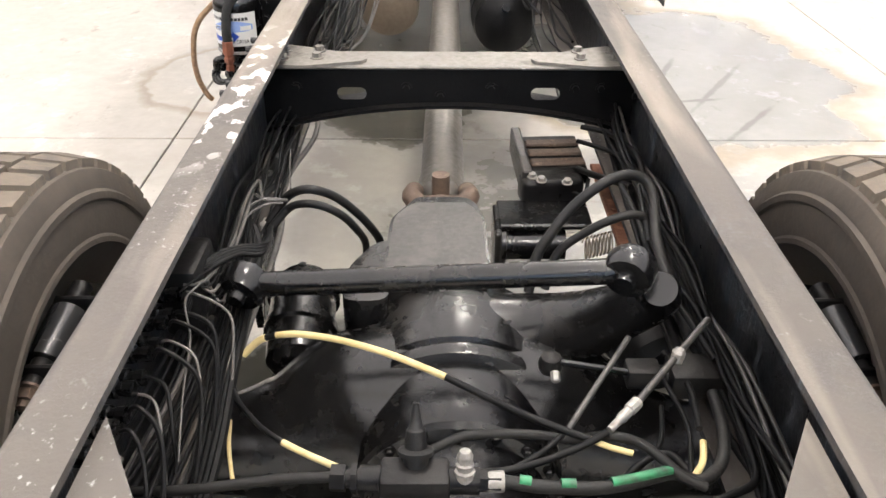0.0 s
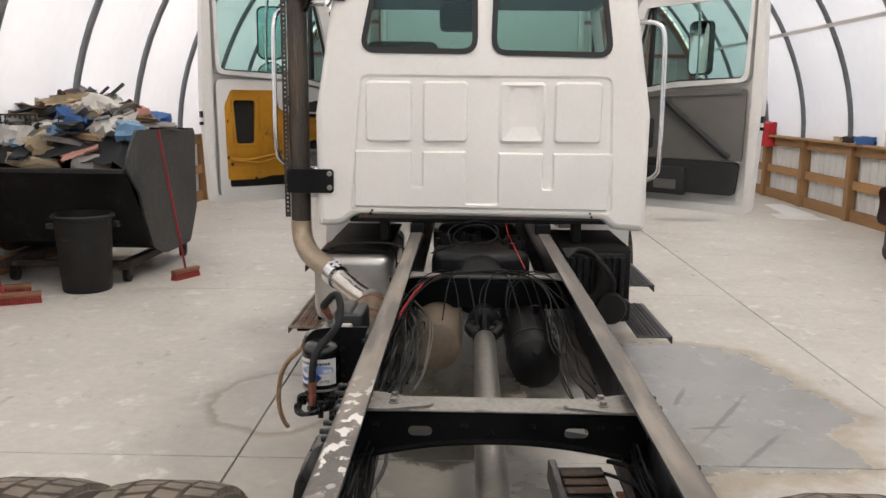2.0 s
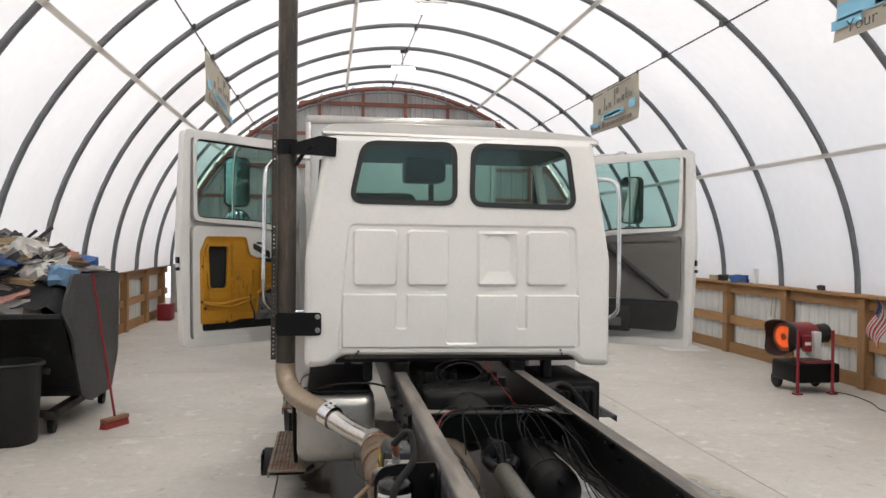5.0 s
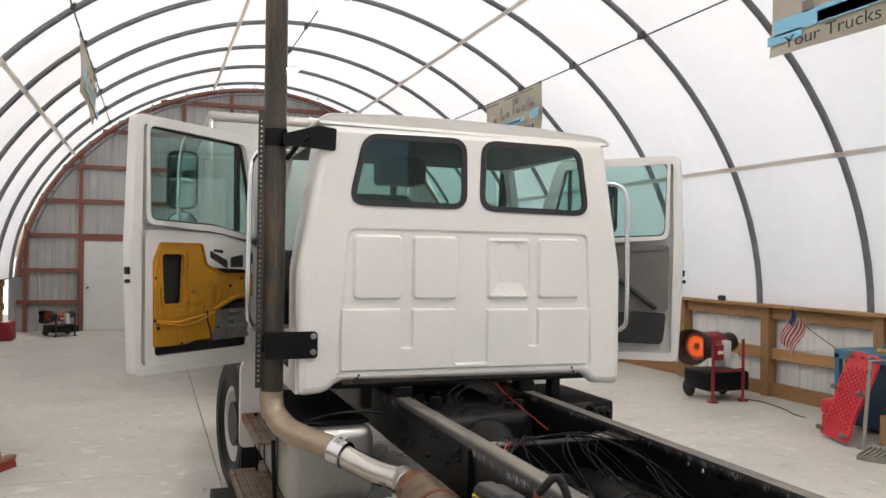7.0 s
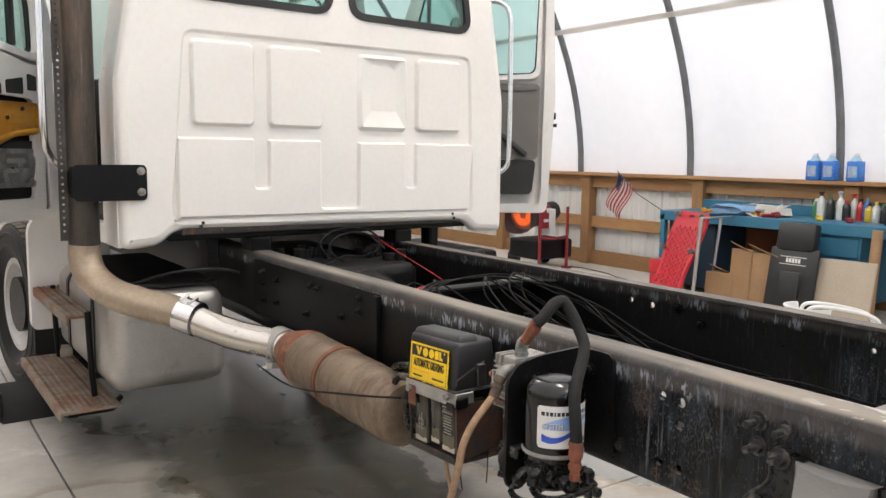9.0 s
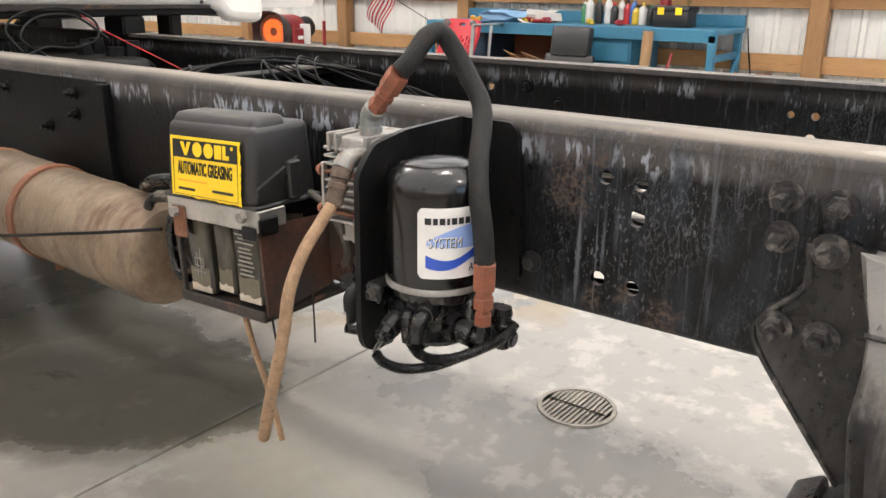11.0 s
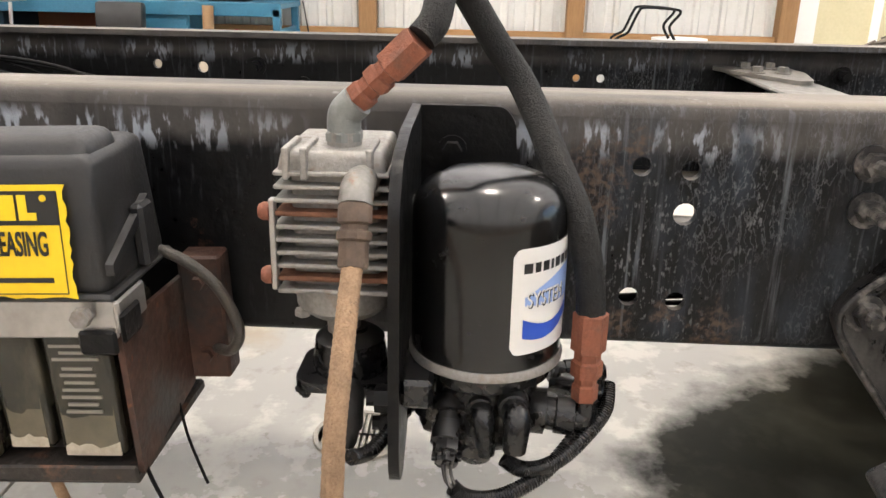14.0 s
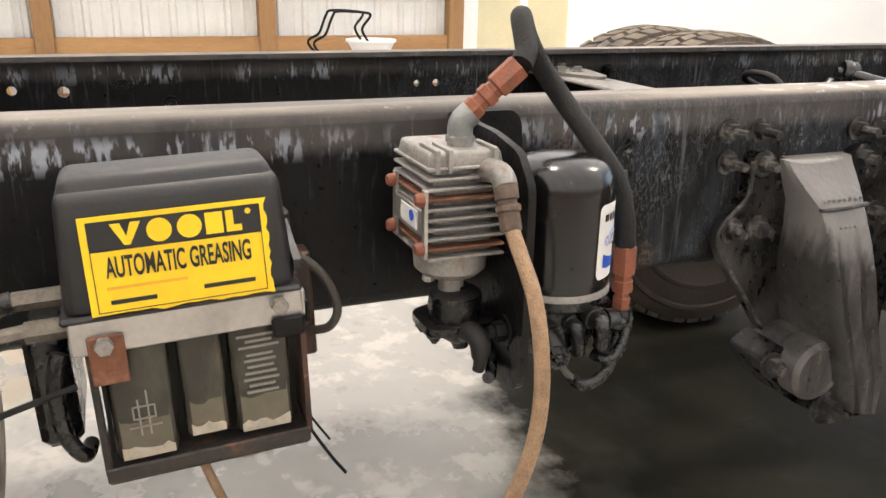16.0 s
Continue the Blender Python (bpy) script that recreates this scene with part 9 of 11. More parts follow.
lathe(bm, (0.305, 0.826, 0.872), (0.2, 0.2, 0.9), [(0.009, -0.01), (0.010, 0.004), (0.006, 0.010), (0.0, 0.011)], 8)
each("crimped_end", bm, m_castalu, truck)
tee = part("air_tee", (lambda bm: (
    cyl(bm, (-0.115, 0.657, 0.818), (0.03, 0.653, 0.818), 0.0165, n=16),
    box(bm, (-0.090, 0.630, 0.797), (-0.006, 0.676, 0.838), 0.006, 2),
    cyl(bm, (-0.150, 0.658, 0.818), (-0.132, 0.657, 0.818), 0.017, n=6),
    cyl(bm, (-0.134, 0.657, 0.818), (-0.112, 0.657, 0.818), 0.0125, n=12),
    cyl(bm, (-0.125, 0.657, 0.818), (-0.118, 0.657, 0.818), 0.019, n=6),
    cyl(bm, (0.028, 0.653, 0.818), (0.056, 0.652, 0.818), 0.0135, n=6), bm)[6])(B()), m_cast, truck, "black air tee fitting across the frame")
bm = B()
lathe(bm, (-0.047, 0.665, 0.832), (0.0, 0.42, 0.9), [(0.016, 0), (0.016, 0.012), (0.022, 0.014), (0.022, 0.020), (0.014, 0.023), (0.012, 0.045), (0.009, 0.048), (0.006, 0.062), (0.004, 0.078), (0.0, 0.079)], 12)
part("test_valve", bm, m_rubber, tee)
bm = B()
lathe(bm, (0.012, 0.650, 0.825), (0.0, 0.2, 1), [(0.012, 0), (0.013, 0.012), (0.010, 0.014), (0.0115, 0.022), (0.009, 0.024), (0.010, 0.034), (0.007, 0.040), (0.0, 0.041)], 8)
part("pale_cap", bm, m_castalu, tee)
bm = B()
lathe(bm, (0.040, 0.6525, 0.818), (1, 0, 0), [(0.0125, 0), (0.0132, 0.002), (0.0132, 0.018), (0.0125, 0.020)], 14)
part("ferrule", bm, m_castalu, tee)
# levelling valve linkage on the right
lk = part("levelling_valve", (lambda bm: (box(bm, (0.255, 0.868, 0.77), (0.305, 0.905, 0.803), 0.005, 2), box(bm, (0.315, 0.85, 0.765), (0.40, 0.91, 0.81), 0.008, 2),
                                          cyl(bm, (0.30, 0.886, 0.787), (0.32, 0.884, 0.787), 0.014, n=12), box(bm, (0.40, 0.86, 0.78), (0.441, 0.90, 0.80), 0.003, 1), bm)[4])(B()), m_cast, truck, "black levelling valve on a bracket inside the rail")
bm = B()
cyl(bm, (0.155, 0.897, 0.80), (0.275, 0.876, 0.795), 0.0055, n=8)
part("arm", bm, m_axle, lk)
bm = B()
lathe(bm, (0.146, 0.90, 0.775), (0, 0, 1), [(0.008, 0), (0.017, 0.008), (0.019, 0.020), (0.015, 0.032), (0.006, 0.036), (0.0, 0.036)], 14)
part("ball_joint", bm, m_cast, lk)
bm = B()
lathe(bm, (0.149, 0.874, 0.80), (0, -1, -0.5), [(0.007, 0), (0.007, 0.014), (0.005, 0.016), (0.0, 0.017)], 6)
part("pale_nut", bm, m_castalu, lk)
# rusty strap low beside the right rail
bm = B()
obox(bm, pose(0.408, 1.60, 0.60, 0, 0, 0), (-0.020, -0.42, -0.006), (0.020, 0.36, 0.006), 0.003, 1)
for dy in (-0.12, 0.10):
    cyl(bm, (0.408, 1.60 + dy, 0.605), (0.408, 1.60 + dy, 0.612), 0.009, n=8)
part("rusty_strap", bm, m_rust, truck, "brown rusty steel strap beside the right rail")
# loose valve block by the right rail, ahead of the axle
lv = part("relay_valve", (lambda bm: (obox(bm, pose(0.255, 1.80, 0.70, 6, 0, 4), (-0.075, -0.075, -0.035), (0.085, 0.11, 0.0), 0.008, 2),
                                      obox(bm, pose(0.250, 1.715, 0.685, 0, 0, 8), (-0.078, -0.035, -0.06), (0.075, 0.035, 0.01), 0.016, 3), bm)[2])(B()), m_cast, truck, "black relay valve block hanging by the rail")
bm = B()
for k in range(3):
    obox(bm, pose(0.255, 1.80, 0.70, 6, 0, 4), (-0.055, -0.045 + 0.045 * k, 0.0), (0.08, -0.015 + 0.045 * k, 0.010), 0.004, 1)
each("cover_rib", bm, m_joint_rust, lv)
bm = B()
obox(bm, pose(0.182, 1.80, 0.70, 6, 0, 4), (-0.012, -0.10, -0.05), (0.012, 0.115, 0.022), 0.004, 1)
part("end_plate", bm, m_cover, lv)
bm = B()
for k, (dx, dy) in enumerate(((-0.03, -0.02), (0.03, -0.03), (-0.05, 0.0))):
    bolt(bm, (0.25 + dx, 1.70 + dy, 0.697), (0, -0.2, 1), 0.009)
each("bolt", bm, m_castalu, lv)
lines("wiring_loom", m_cable, [([(0.31, 1.74, 0.70), (0.345, 1.66, 0.72), (0.36, 1.56, 0.76), (0.375, 1.45, 0.80)], 0.008), ([(0.30, 1.69, 0.66), (0.325, 1.68, 0.66), (0.34, 1.72, 0.68)], 0.005)])
bm = B()
box(bm, (0.115, 1.56, 0.63), (0.33, 1.68, 0.645), 0.004, 1)
box(bm, (0.105, 1.52, 0.52), (0.12, 1.66, 0.645), 0.004, 1)
lathe(bm, (0.12, 1.575, 0.585), (1, 0, 0), [(0.0, 0), (0.045, 0.0), (0.045, 0.012), (0.036, 0.014), (0.036, 0.15), (0.0, 0.15)], 24)
part("lock_motor", bm, m_axle, truck, "small black cylinder on a bracket ahead of the axle")
bm = B()
tube(bm, [(0.335 + 0.0016 * k, 1.66 + 0.0007 * k + 0.027 * math.cos(k * math.pi / 3), 0.52 + 0.027 * math.sin(k * math.pi / 3)) for k in range(52)], 0.0022, n=6, step=2)
part("spring_coil", bm, m_greasewhite, truck)
# cables draped behind the cab
lines("battery_cable", m_redwire, [([(-0.40, 3.15, 0.86), (-0.33, 3.35, 0.93), (-0.25, 3.55, 0.955), (-0.15, 3.60, 0.955)], 0.0035), ([(-0.41, 3.1, 0.84), (-0.345, 3.3, 0.905), (-0.28, 3.5, 0.95), (-0.18, 3.58, 0.96)], 0.003),
                                   ([(0.16, 4.62, 1.07), (0.17, 4.5, 1.02), (0.21, 4.3, 0.95), (0.25, 4.1, 0.88)], 0.0022)], "red battery cable")
lines("draped_cable", m_cable, [
    ([(-0.43, 3.0, 0.84), (-0.36, 3.3, 0.93), (-0.2, 3.56, 0.965), (0.05, 3.60, 0.965), (0.25, 3.50, 0.955), (0.33, 3.2, 0.90), (0.36, 2.9, 0.80), (0.40, 2.5, 0.77)], 0.0045),
    ([(-0.42, 2.9, 0.82), (-0.35, 3.25, 0.90), (-0.22, 3.52, 0.958), (0.02, 3.58, 0.975), (0.22, 3.52, 0.96), (0.30, 3.25, 0.92), (0.29, 3.0, 0.80), (0.33, 2.8, 0.77)], 0.004),
    ([(-0.41, 2.9, 0.80), (-0.36, 3.2, 0.87), (-0.3, 3.42, 0.93), (-0.1, 3.56, 0.97), (0.2, 3.57, 0.975), (0.35, 3.4, 0.90), (0.42, 3.2, 0.86)], 0.0036),
    ([(0.28, 3.2, 0.90), (0.27, 3.05, 0.84), (0.275, 2.9, 0.79), (0.30, 2.86, 0.77), (0.315, 2.95, 0.80), (0.30, 3.1, 0.86)], 0.0036),
    ([(-0.36, 2.6, 0.84), (-0.31, 2.9, 0.86), (-0.28, 3.1, 0.83), (-0.30, 2.75, 0.76), (-0.35, 2.5, 0.74)], 0.004),
    ([(-0.18, 4.4, 0.97), (-0.20, 4.45, 1.04), (-0.12, 4.47, 1.09), (0.02, 4.47, 1.10), (0.10, 4.44, 1.06), (0.08, 4.40, 1.0), (-0.02, 4.38, 0.975), (-0.12, 4.38, 0.98), (-0.30, 4.3, 0.93)], 0.004),
    ([(-0.1, 4.4, 0.95), (-0.17, 4.42, 1.01), (-0.1, 4.45, 1.07), (0.04, 4.46, 1.075), (0.12, 4.40, 1.0)], 0.0045)], "black cable draped over the frame")
for k in range(7):
    y, x = 3.45 + rw.random() * 0.25, rw.uniform(-0.38, 0.30)
    w = rw.uniform(0.10, 0.28)
    bm = B()
    tube(bm, [(x, y - 0.35, 0.83 + rw.uniform(-0.04, 0.03)), (x + 0.02, y - 0.12, 0.92), (x + w * 0.4, y, 0.955 + rw.uniform(0, 0.03)), (x + w * 0.8, y + 0.05, 0.96), (x + w, y - 0.10, 0.91), (x + w + 0.03, y - 0.4, 0.80)], rw.choice((0.002, 0.0028, 0.0036)), n=6)
    part("wire", bm, m_cable, truck)
for k in range(16):
    x = rw.uniform(-0.40, -0.27)
    bm = B()
    tube(bm, [(x, 2.1 + rw.random() * 0.3, 0.82), (x + rw.uniform(-0.03, 0.05), 2.6, 0.80 + rw.uniform(-0.05, 0.1)), (x + rw.uniform(-0.03, 0.06), 3.0 + rw.random() * 0.2, 0.84), (-0.41, 3.4, 0.84 + rw.uniform(0, 0.08))], rw.choice((0.003, 0.004, 0.006)), n=6)
    part("wire", bm, m_greywire if k % 4 == 0 else m_cable, truck)
for k in range(3):
    x = rw.uniform(0.32, 0.41)
    bm = B()
    tube(bm, [(x, 2.05 + rw.random() * 0.2, 0.71), (x + rw.uniform(-0.06, 0.03), 2.4, 0.70 + rw.uniform(-0.03, 0.03)), (x + rw.uniform(-0.06, 0.02), 2.8, 0.72 + rw.uniform(-0.03, 0.04)), (0.39, 3.3, 0.78)], rw.choice((0.003, 0.004, 0.006)), n=6)
    part("wire", bm, m_cable, truck)

# ---------------------------------------------------------------- lamps under the ridge
m_lamp = glow_mat("lamp_diffuser", (1.0, 0.95, 0.88), 42.0)
# the first three are added out of view, carrying the row on
for y in (-2.2, 2.4, 7.2, 11.9, 16.45):
    lp = thing("ceiling_light", (0.65, y, 5.5), "square bright panel lamp hanging below the ridge", "ceiling light", "lamps below the ridge")
    bm = B()
    box(bm, (0.40, y - 0.25, 5.53), (0.90, y + 0.25, 5.58), 0.01, 1)
    part("housing", bm, m_panelwhite, lp)
    bm = B()
    box(bm, (0.41, y - 0.24, 5.518), (0.89, y + 0.24, 5.53), 0.004, 1)
    part("diffuser", bm, m_lamp, lp, smooth=0)
    bm = B()
    cyl(bm, (0.65, y, 5.58), (0.65, y, 5.93), 0.008, n=6)
    box(bm, (0.60, y - 0.04, 5.88), (0.72, y + 0.04, 5.97), 0.01, 1)
    part("hanger", bm, m_clamp, lp)

# ---------------------------------------------------------------- banners
m_banner = surf("cream_vinyl_banner", (0.58, 0.54, 0.45), (0.50, 0.46, 0.38), 0.6, s1=3, s2=60, bump=0.1)
m_inkbrown = surf("faded_brown_print", (0.07, 0.05, 0.04), (0.11, 0.085, 0.07), 0.6, bump=0.0)
m_bannerblue = surf("banner_blue", (0.16, 0.40, 0.55), (0.20, 0.45, 0.60), 0.6, bump=0.05)


def banner(x, y0, y1, z0, z1, s, near=False):
    """A vinyl sheet hung from the rod, printed on the side that faces the middle; s is that side."""
    b = thing("banner", (x, (y0 + y1) / 2, z0), "printed cream vinyl banner hanging from the roof rod", "banner", "banners under the roof")
    bm = B()
    n = 14
    rows = []
    for i in range(n + 1):
        y = y0 + (y1 - y0) * i / n
        rows.append([bm.verts.new((x + 0.03 * math.sin(5 * i / n + j) * (1 - j / 4), y, z0 + (z1 - z0) * j / 4)) for j in range(5)])
    for p, q in zip(rows, rows[1:]):
        faces_between(bm, p, q, closed=False)
    bmesh.ops.solidify(bm, geom=bm.faces[:], thickness=0.004)
    part("sheet", bm, m_banner, b, smooth=60)
    w, h = y1 - y0, z1 - z0
    xf = x + s * 0.05

    def bar(name, u0, u1, v0, v1, mat):
        # u runs the way one reads it
        ya, yb = (y1 - u0 * w, y1 - u1 * w) if s < 0 else (y0 + u0 * w, y0 + u1 * w)
        bm = B()
        box(bm, (min(xf, xf + s * 0.002), min(ya, yb), z0 + v0 * h), (max(xf, xf + s * 0.002), max(ya, yb), z0 + v1 * h))
        part(name, bm, mat, b, smooth=0)

    flip = (lambda a, b: (1 - b, 1 - a)) if s > 0 else (lambda a, b: (a, b))
    bar("blue_stripe", *flip(0.87, 0.995), 0.28, 0.46, m_bannerblue)
    bar("blue_stripe", *flip(0.28, 0.76), 0.25, 0.38, m_bannerblue)
    bar("pale_stripe", *flip(0.34, 0.70), 0.29, 0.34, m_banner)
    bar("blue_stripe", *flip(0.0, 0.20), 0.14, 0.26, m_bannerblue)
    for k, (u0, u1, v0, v1) in enumerate(((0.34, 0.37, 0.46, 0.76), (0.38, 0.42, 0.46, 0.56), (0.44, 0.50, 0.48, 0.60), (0.56, 0.59, 0.50, 0.86), (0.60, 0.66, 0.72, 0.86), (0.62, 0.70, 0.50, 0.60), (0.72, 0.78, 0.51, 0.64), (0.80, 0.84, 0.52, 0.76), (0.86, 0.93, 0.52, 0.62), (0.20, 0.26, 0.42, 0.56))):
        bar("brand_mark", u0, u1, v0, v1, m_grey)
    bar("small_print", 0.06, 0.30, 0.88, 0.91, m_grey)
    bar("small_print", 0.40, 0.90, 0.90, 0.93, m_grey)
    if near:
        bar("blue_stripe", 0.04, 0.99, 0.235, 0.44, m_bannerblue)
        for k in range(13):
            bar("small_print", 0.30 + 0.042 * k, 0.326 + 0.042 * k, 0.29, 0.37, m_banner)
        m = Matrix(((0, 0, s, xf + s * 0.001), (s, 0, 0, (y0 + y1) / 2), (0, 1, 0, z0 + 0.12 * h), (0, 0, 0, 1)))
        lettering("lettering", "Your Trucks & Parts", 0.17, m, m_ink, b, "black bold lettering", width=w * 0.80, thick=0.001)
    u = 0.03 if not near else 2.0
    for k, wd in enumerate((0.05, 0.03, 0.03, 0.03, 0.04, 0.06, 0.035, 0.035, 0.03, 0.045, 0.035, 0.03, 0.035, 0.04, 0.035, 0.03, 0.035, 0.04)):
        if u < 0.96:
            bar("brand_mark", u, u + wd, 0.06, (0.20 if k in (0, 5) else 0.15), m_inkbrown)
        u += wd + (0.035 if k == 4 else 0.012)
    bm = B()
    for y in (y0 + 0.05, y1 - 0.05):
        cyl(bm, (x, y, z1 - 0.03), (x, y, z1 + 0.03), 0.012, n=6)
    part("grommet", bm, m_clamp, b)
    return b


banner(4.10, 11.87, 14.17, 3.92, 4.68, -1)
banner(4.10, 4.38, 6.70, 3.88, 4.68, -1, True)
banner(-2.76, 11.86, 14.98, 3.96, 4.74, 1)

# ---------------------------------------------------------------- box body parked ahead of the truck
m_alubox = surf("white_ribbed_box_body", (0.50, 0.51, 0.50), (0.44, 0.45, 0.44), 0.4, 0.2, s1=2, s2=30, bump=0.03)
van = thing("box_trailer", (0.1, 13.0, 0), "tall pale box trailer parked ahead of the truck", "trailer")
bm = B()
box(bm, (-1.17, 10.3, 1.05), (1.37, 17.0, 3.46), 0.02, 2)
part("box_body", bm, m_alubox, van)
bm = B()
box(bm, (-1.20, 10.27, 3.44), (1.40, 17.03, 3.56), 0.04, 3)
part("top_rail", bm, m_alu, van)
for x in (-1.17, 1.37):
    bm = B()
    box(bm, (x - 0.035, 10.26, 1.0), (x + 0.035, 10.34, 3.46), 0.012, 2)
    part("corner_post", bm, m_alu, van)
for k in range(9):
    y = 10.8 + 0.72 * k
    bm = B()
    box(bm, (-1.182, y - 0.02, 1.1), (-1.168, y + 0.02, 3.42), 0.004, 1)
    part("side_rib", bm, m_alubox, van)
bm = B()
box(bm, (-1.215, 10.5, 3.0), (-1.17, 10.72, 3.30), 0.01, 1)
part("vent", bm, m_alubox, van)
bm = B()
box(bm, (-0.9, 10.35, 0.75), (1.1, 16.9, 1.05), 0.02, 1)
part("underframe", bm, m_black, van)
for y in (14.8, 15.95):
    for x in (-0.95, 1.15):
        o = new("wheel", fty)
        o.parent = van
        o.location = V(x, y, 0.51) - base_of(van)
bm = B()
for x in (-0.6, 0.8):
    box(bm, (x - 0.05, 10.9, 0.0), (x + 0.05, 11.0, 0.78), 0.01, 1)
    box(bm, (x - 0.12, 10.83, 0.0), (x + 0.12, 11.07, 0.03), 0.006, 1)
each("landing_leg", bm, m_black, van)

# ---------------------------------------------------------------- scrap hopper on the left
m_hopper = surf("scuffed_black_steel", (0.009, 0.009, 0.0095), (0.018, 0.0178, 0.0175), 0.5, s1=2.5, s2=40, bump=0.2, spec=0.35,
                patches=[((0.06, 0.06, 0.058), 5, 0.55, 0.75, 0.7, 0.0, (1, 1, 0.6))])
m_hopside = surf("scuffed_grey_black_plate", (0.045, 0.045, 0.044), (0.032, 0.032, 0.031), 0.55, s1=1.8, s2=40, bump=0.15, spec=0.4,
                 patches=[((0.10, 0.098, 0.094), 6, 0.56, 0.78, 0.7, 0.0, (1, 1, 0.35)), ((0.02, 0.02, 0.02), 3, 0.58, 0.75, 0.6, 0.0, ONE)])
hop = thing("scrap_hopper", (-4.0, 8.3, 0), "black steel tipping hopper heaped with mixed scrap", "hopper")
side = rpoly([(7.36, 1.53), (9.06, 1.48), (9.02, 0.58), (8.75, 0.20), (7.98, 0.20), (7.64, 0.33), (7.48, 0.62), (7.36, 0.92), (7.08, 1.17), (7.12, 1.28)], 0.05, 4)
for x in (-3.30, -5.0):
    bm = B()
    prism(bm, side, "x", x - 0.012, x + 0.012)
    part("side_plate", bm, m_hopside if x > -4 else m_rust, hop)
bm = B()
pts = [(7.12, 1.15), (7.40, 0.90), (7.52, 0.62), (7.70, 0.36), (8.10, 0.23), (8.85, 0.25), (9.05, 0.55), (9.10, 1.48)]
prism(bm, [(a, b) for a, b in pts] + [(a - 0.02, b + 0.015) for a, b in reversed(pts)], "x", -4.985, -3.315)
box(bm, (-4.985, 7.08, 1.12), (-3.315, 7.14, 1.17), 0.008, 1)
part("trough", bm, m_hopper, hop)
bm = B()
for x in (-4.7, -3.5):
    box(bm, (x - 0.05, 7.35, 0.14), (x + 0.05, 9.0, 0.22), 0.006, 1)
box(bm, (-4.75, 7.38, 0.16), (-3.45, 7.46, 0.22), 0.006, 1)
box(bm, (-4.75, 8.85, 0.16), (-3.45, 8.95, 0.22), 0.006, 1)
part("base_frame", bm, m_tray, hop)
for x, y in ((-3.42, 8.85), (-3.5, 7.45), (-4.65, 7.45), (-4.65, 8.85)):
    bm = B()
    cyl(bm, (x - 0.025, y, 0.07), (x + 0.025, y, 0.07), 0.07, n=18)
    w = part("caster", bm, m_rubber, hop)
    bm = B()
    box(bm, (x - 0.04, y - 0.03, 0.07), (x - 0.03, y + 0.03, 0.16))
    box(bm, (x + 0.03, y - 0.03, 0.07), (x + 0.04, y + 0.03, 0.16))
    each("fork", bm, m_clamp, w)
# the heap, as single pieces
cols = {"grey_board": (0.24, 0.225, 0.21), "tan_foam": (0.48, 0.38, 0.24), "white_rag": (0.68, 0.65, 0.60), "blue_plastic": (0.04, 0.12, 0.32), "dark_panel": (0.03, 0.03, 0.032), "pink_sheet": (0.60, 0.30, 0.24),
        "wood_piece": (0.22, 0.13, 0.07), "cardboard_piece": (0.33, 0.23, 0.13), "pale_blue_bag": (0.20, 0.36, 0.55)}
heap_m = {k: surf(k + "_scrap", c, tuple(v * 0.7 for v in c), 0.7, s1=5, s2=50, bump=0.2) for k, c in cols.items()}
rh = random.Random(21)
core = B()
NX, NY = 16, 14
gr = [[core.verts.new((-4.98 + 1.66 * i / NX, 7.34 + 1.70 * j / NY, 1.02 + 0.78 * math.sin(math.pi * min(1, (i + 1.5) / (NX + 3))) ** 0.7 * math.sin(math.pi * (j + 1.2) / (NY + 2.4)) ** 0.8 + 0.10 * noise.noise((i * 0.6, j * 0.6, 2)))) for j in range(NY + 1)] for i in range(NX + 1)]
for a, b in zip(gr, gr[1:]):
    faces_between(core, a, b, closed=False)
part("scrap_bed", core, heap_m["dark_panel"], hop, smooth=20)


def heap_z(x, y):
    i, j = (x + 4.98) / 1.66 * NX, (y - 7.34) / 1.70 * NY
    return 1.02 + 0.78 * math.sin(math.pi * min(1, max(0, (i + 1.5) / (NX + 3)))) ** 0.7 * max(0, math.sin(math.pi * (j + 1.2) / (NY + 2.4))) ** 0.8


def lump(bm, c, sx, sy, sz, rot, crease):
    m = Matrix.Translation(c) @ Euler(rot).to_matrix().to_4x4()
    vs = box(bm, (-sx, -sy, -sz), (sx, sy, sz))
    es = list({e for v in vs for e in v.link_edges})
    bmesh.ops.subdivide_edges(bm, edges=es, cuts=2, use_grid_fill=True)
    for v in bm.verts:
        v.co = v.co + Vector((rh.uniform(-1, 1) * sx, rh.uniform(-1, 1) * sy, rh.uniform(-1, 1) * max(sz, 0.01))) * crease
    bmesh.ops.transform(bm, matrix=m, verts=bm.verts)


for k in range(125):
    x, y = rh.uniform(-4.85, -3.55), rh.uniform(7.40, 8.85)
    z = heap_z(x, y) + rh.uniform(-0.02, 0.05)
    nm = rh.choices(list(cols), (5, 2, 5, 0.7, 7, 1.2, 2, 1.2, 1.0))[0]
    if nm in ("grey_board", "dark_panel", "wood_piece", "cardboard_piece", "pink_sheet"):
        dims, cr = (rh.uniform(0.10, 0.36), rh.uniform(0.02, 0.13), rh.uniform(0.006, 0.035)), 0.14
    else:
        dims, cr = (rh.uniform(0.07, 0.19), rh.uniform(0.06, 0.15), rh.uniform(0.03, 0.09)), 0.34
    bm = B()
    lump(bm, (x, y, z), *dims, (rh.uniform(-0.5, 0.5), rh.uniform(-0.5, 0.5), rh.uniform(0, 6.28)), cr)
    part(nm, bm, heap_m[nm], hop, smooth=25)
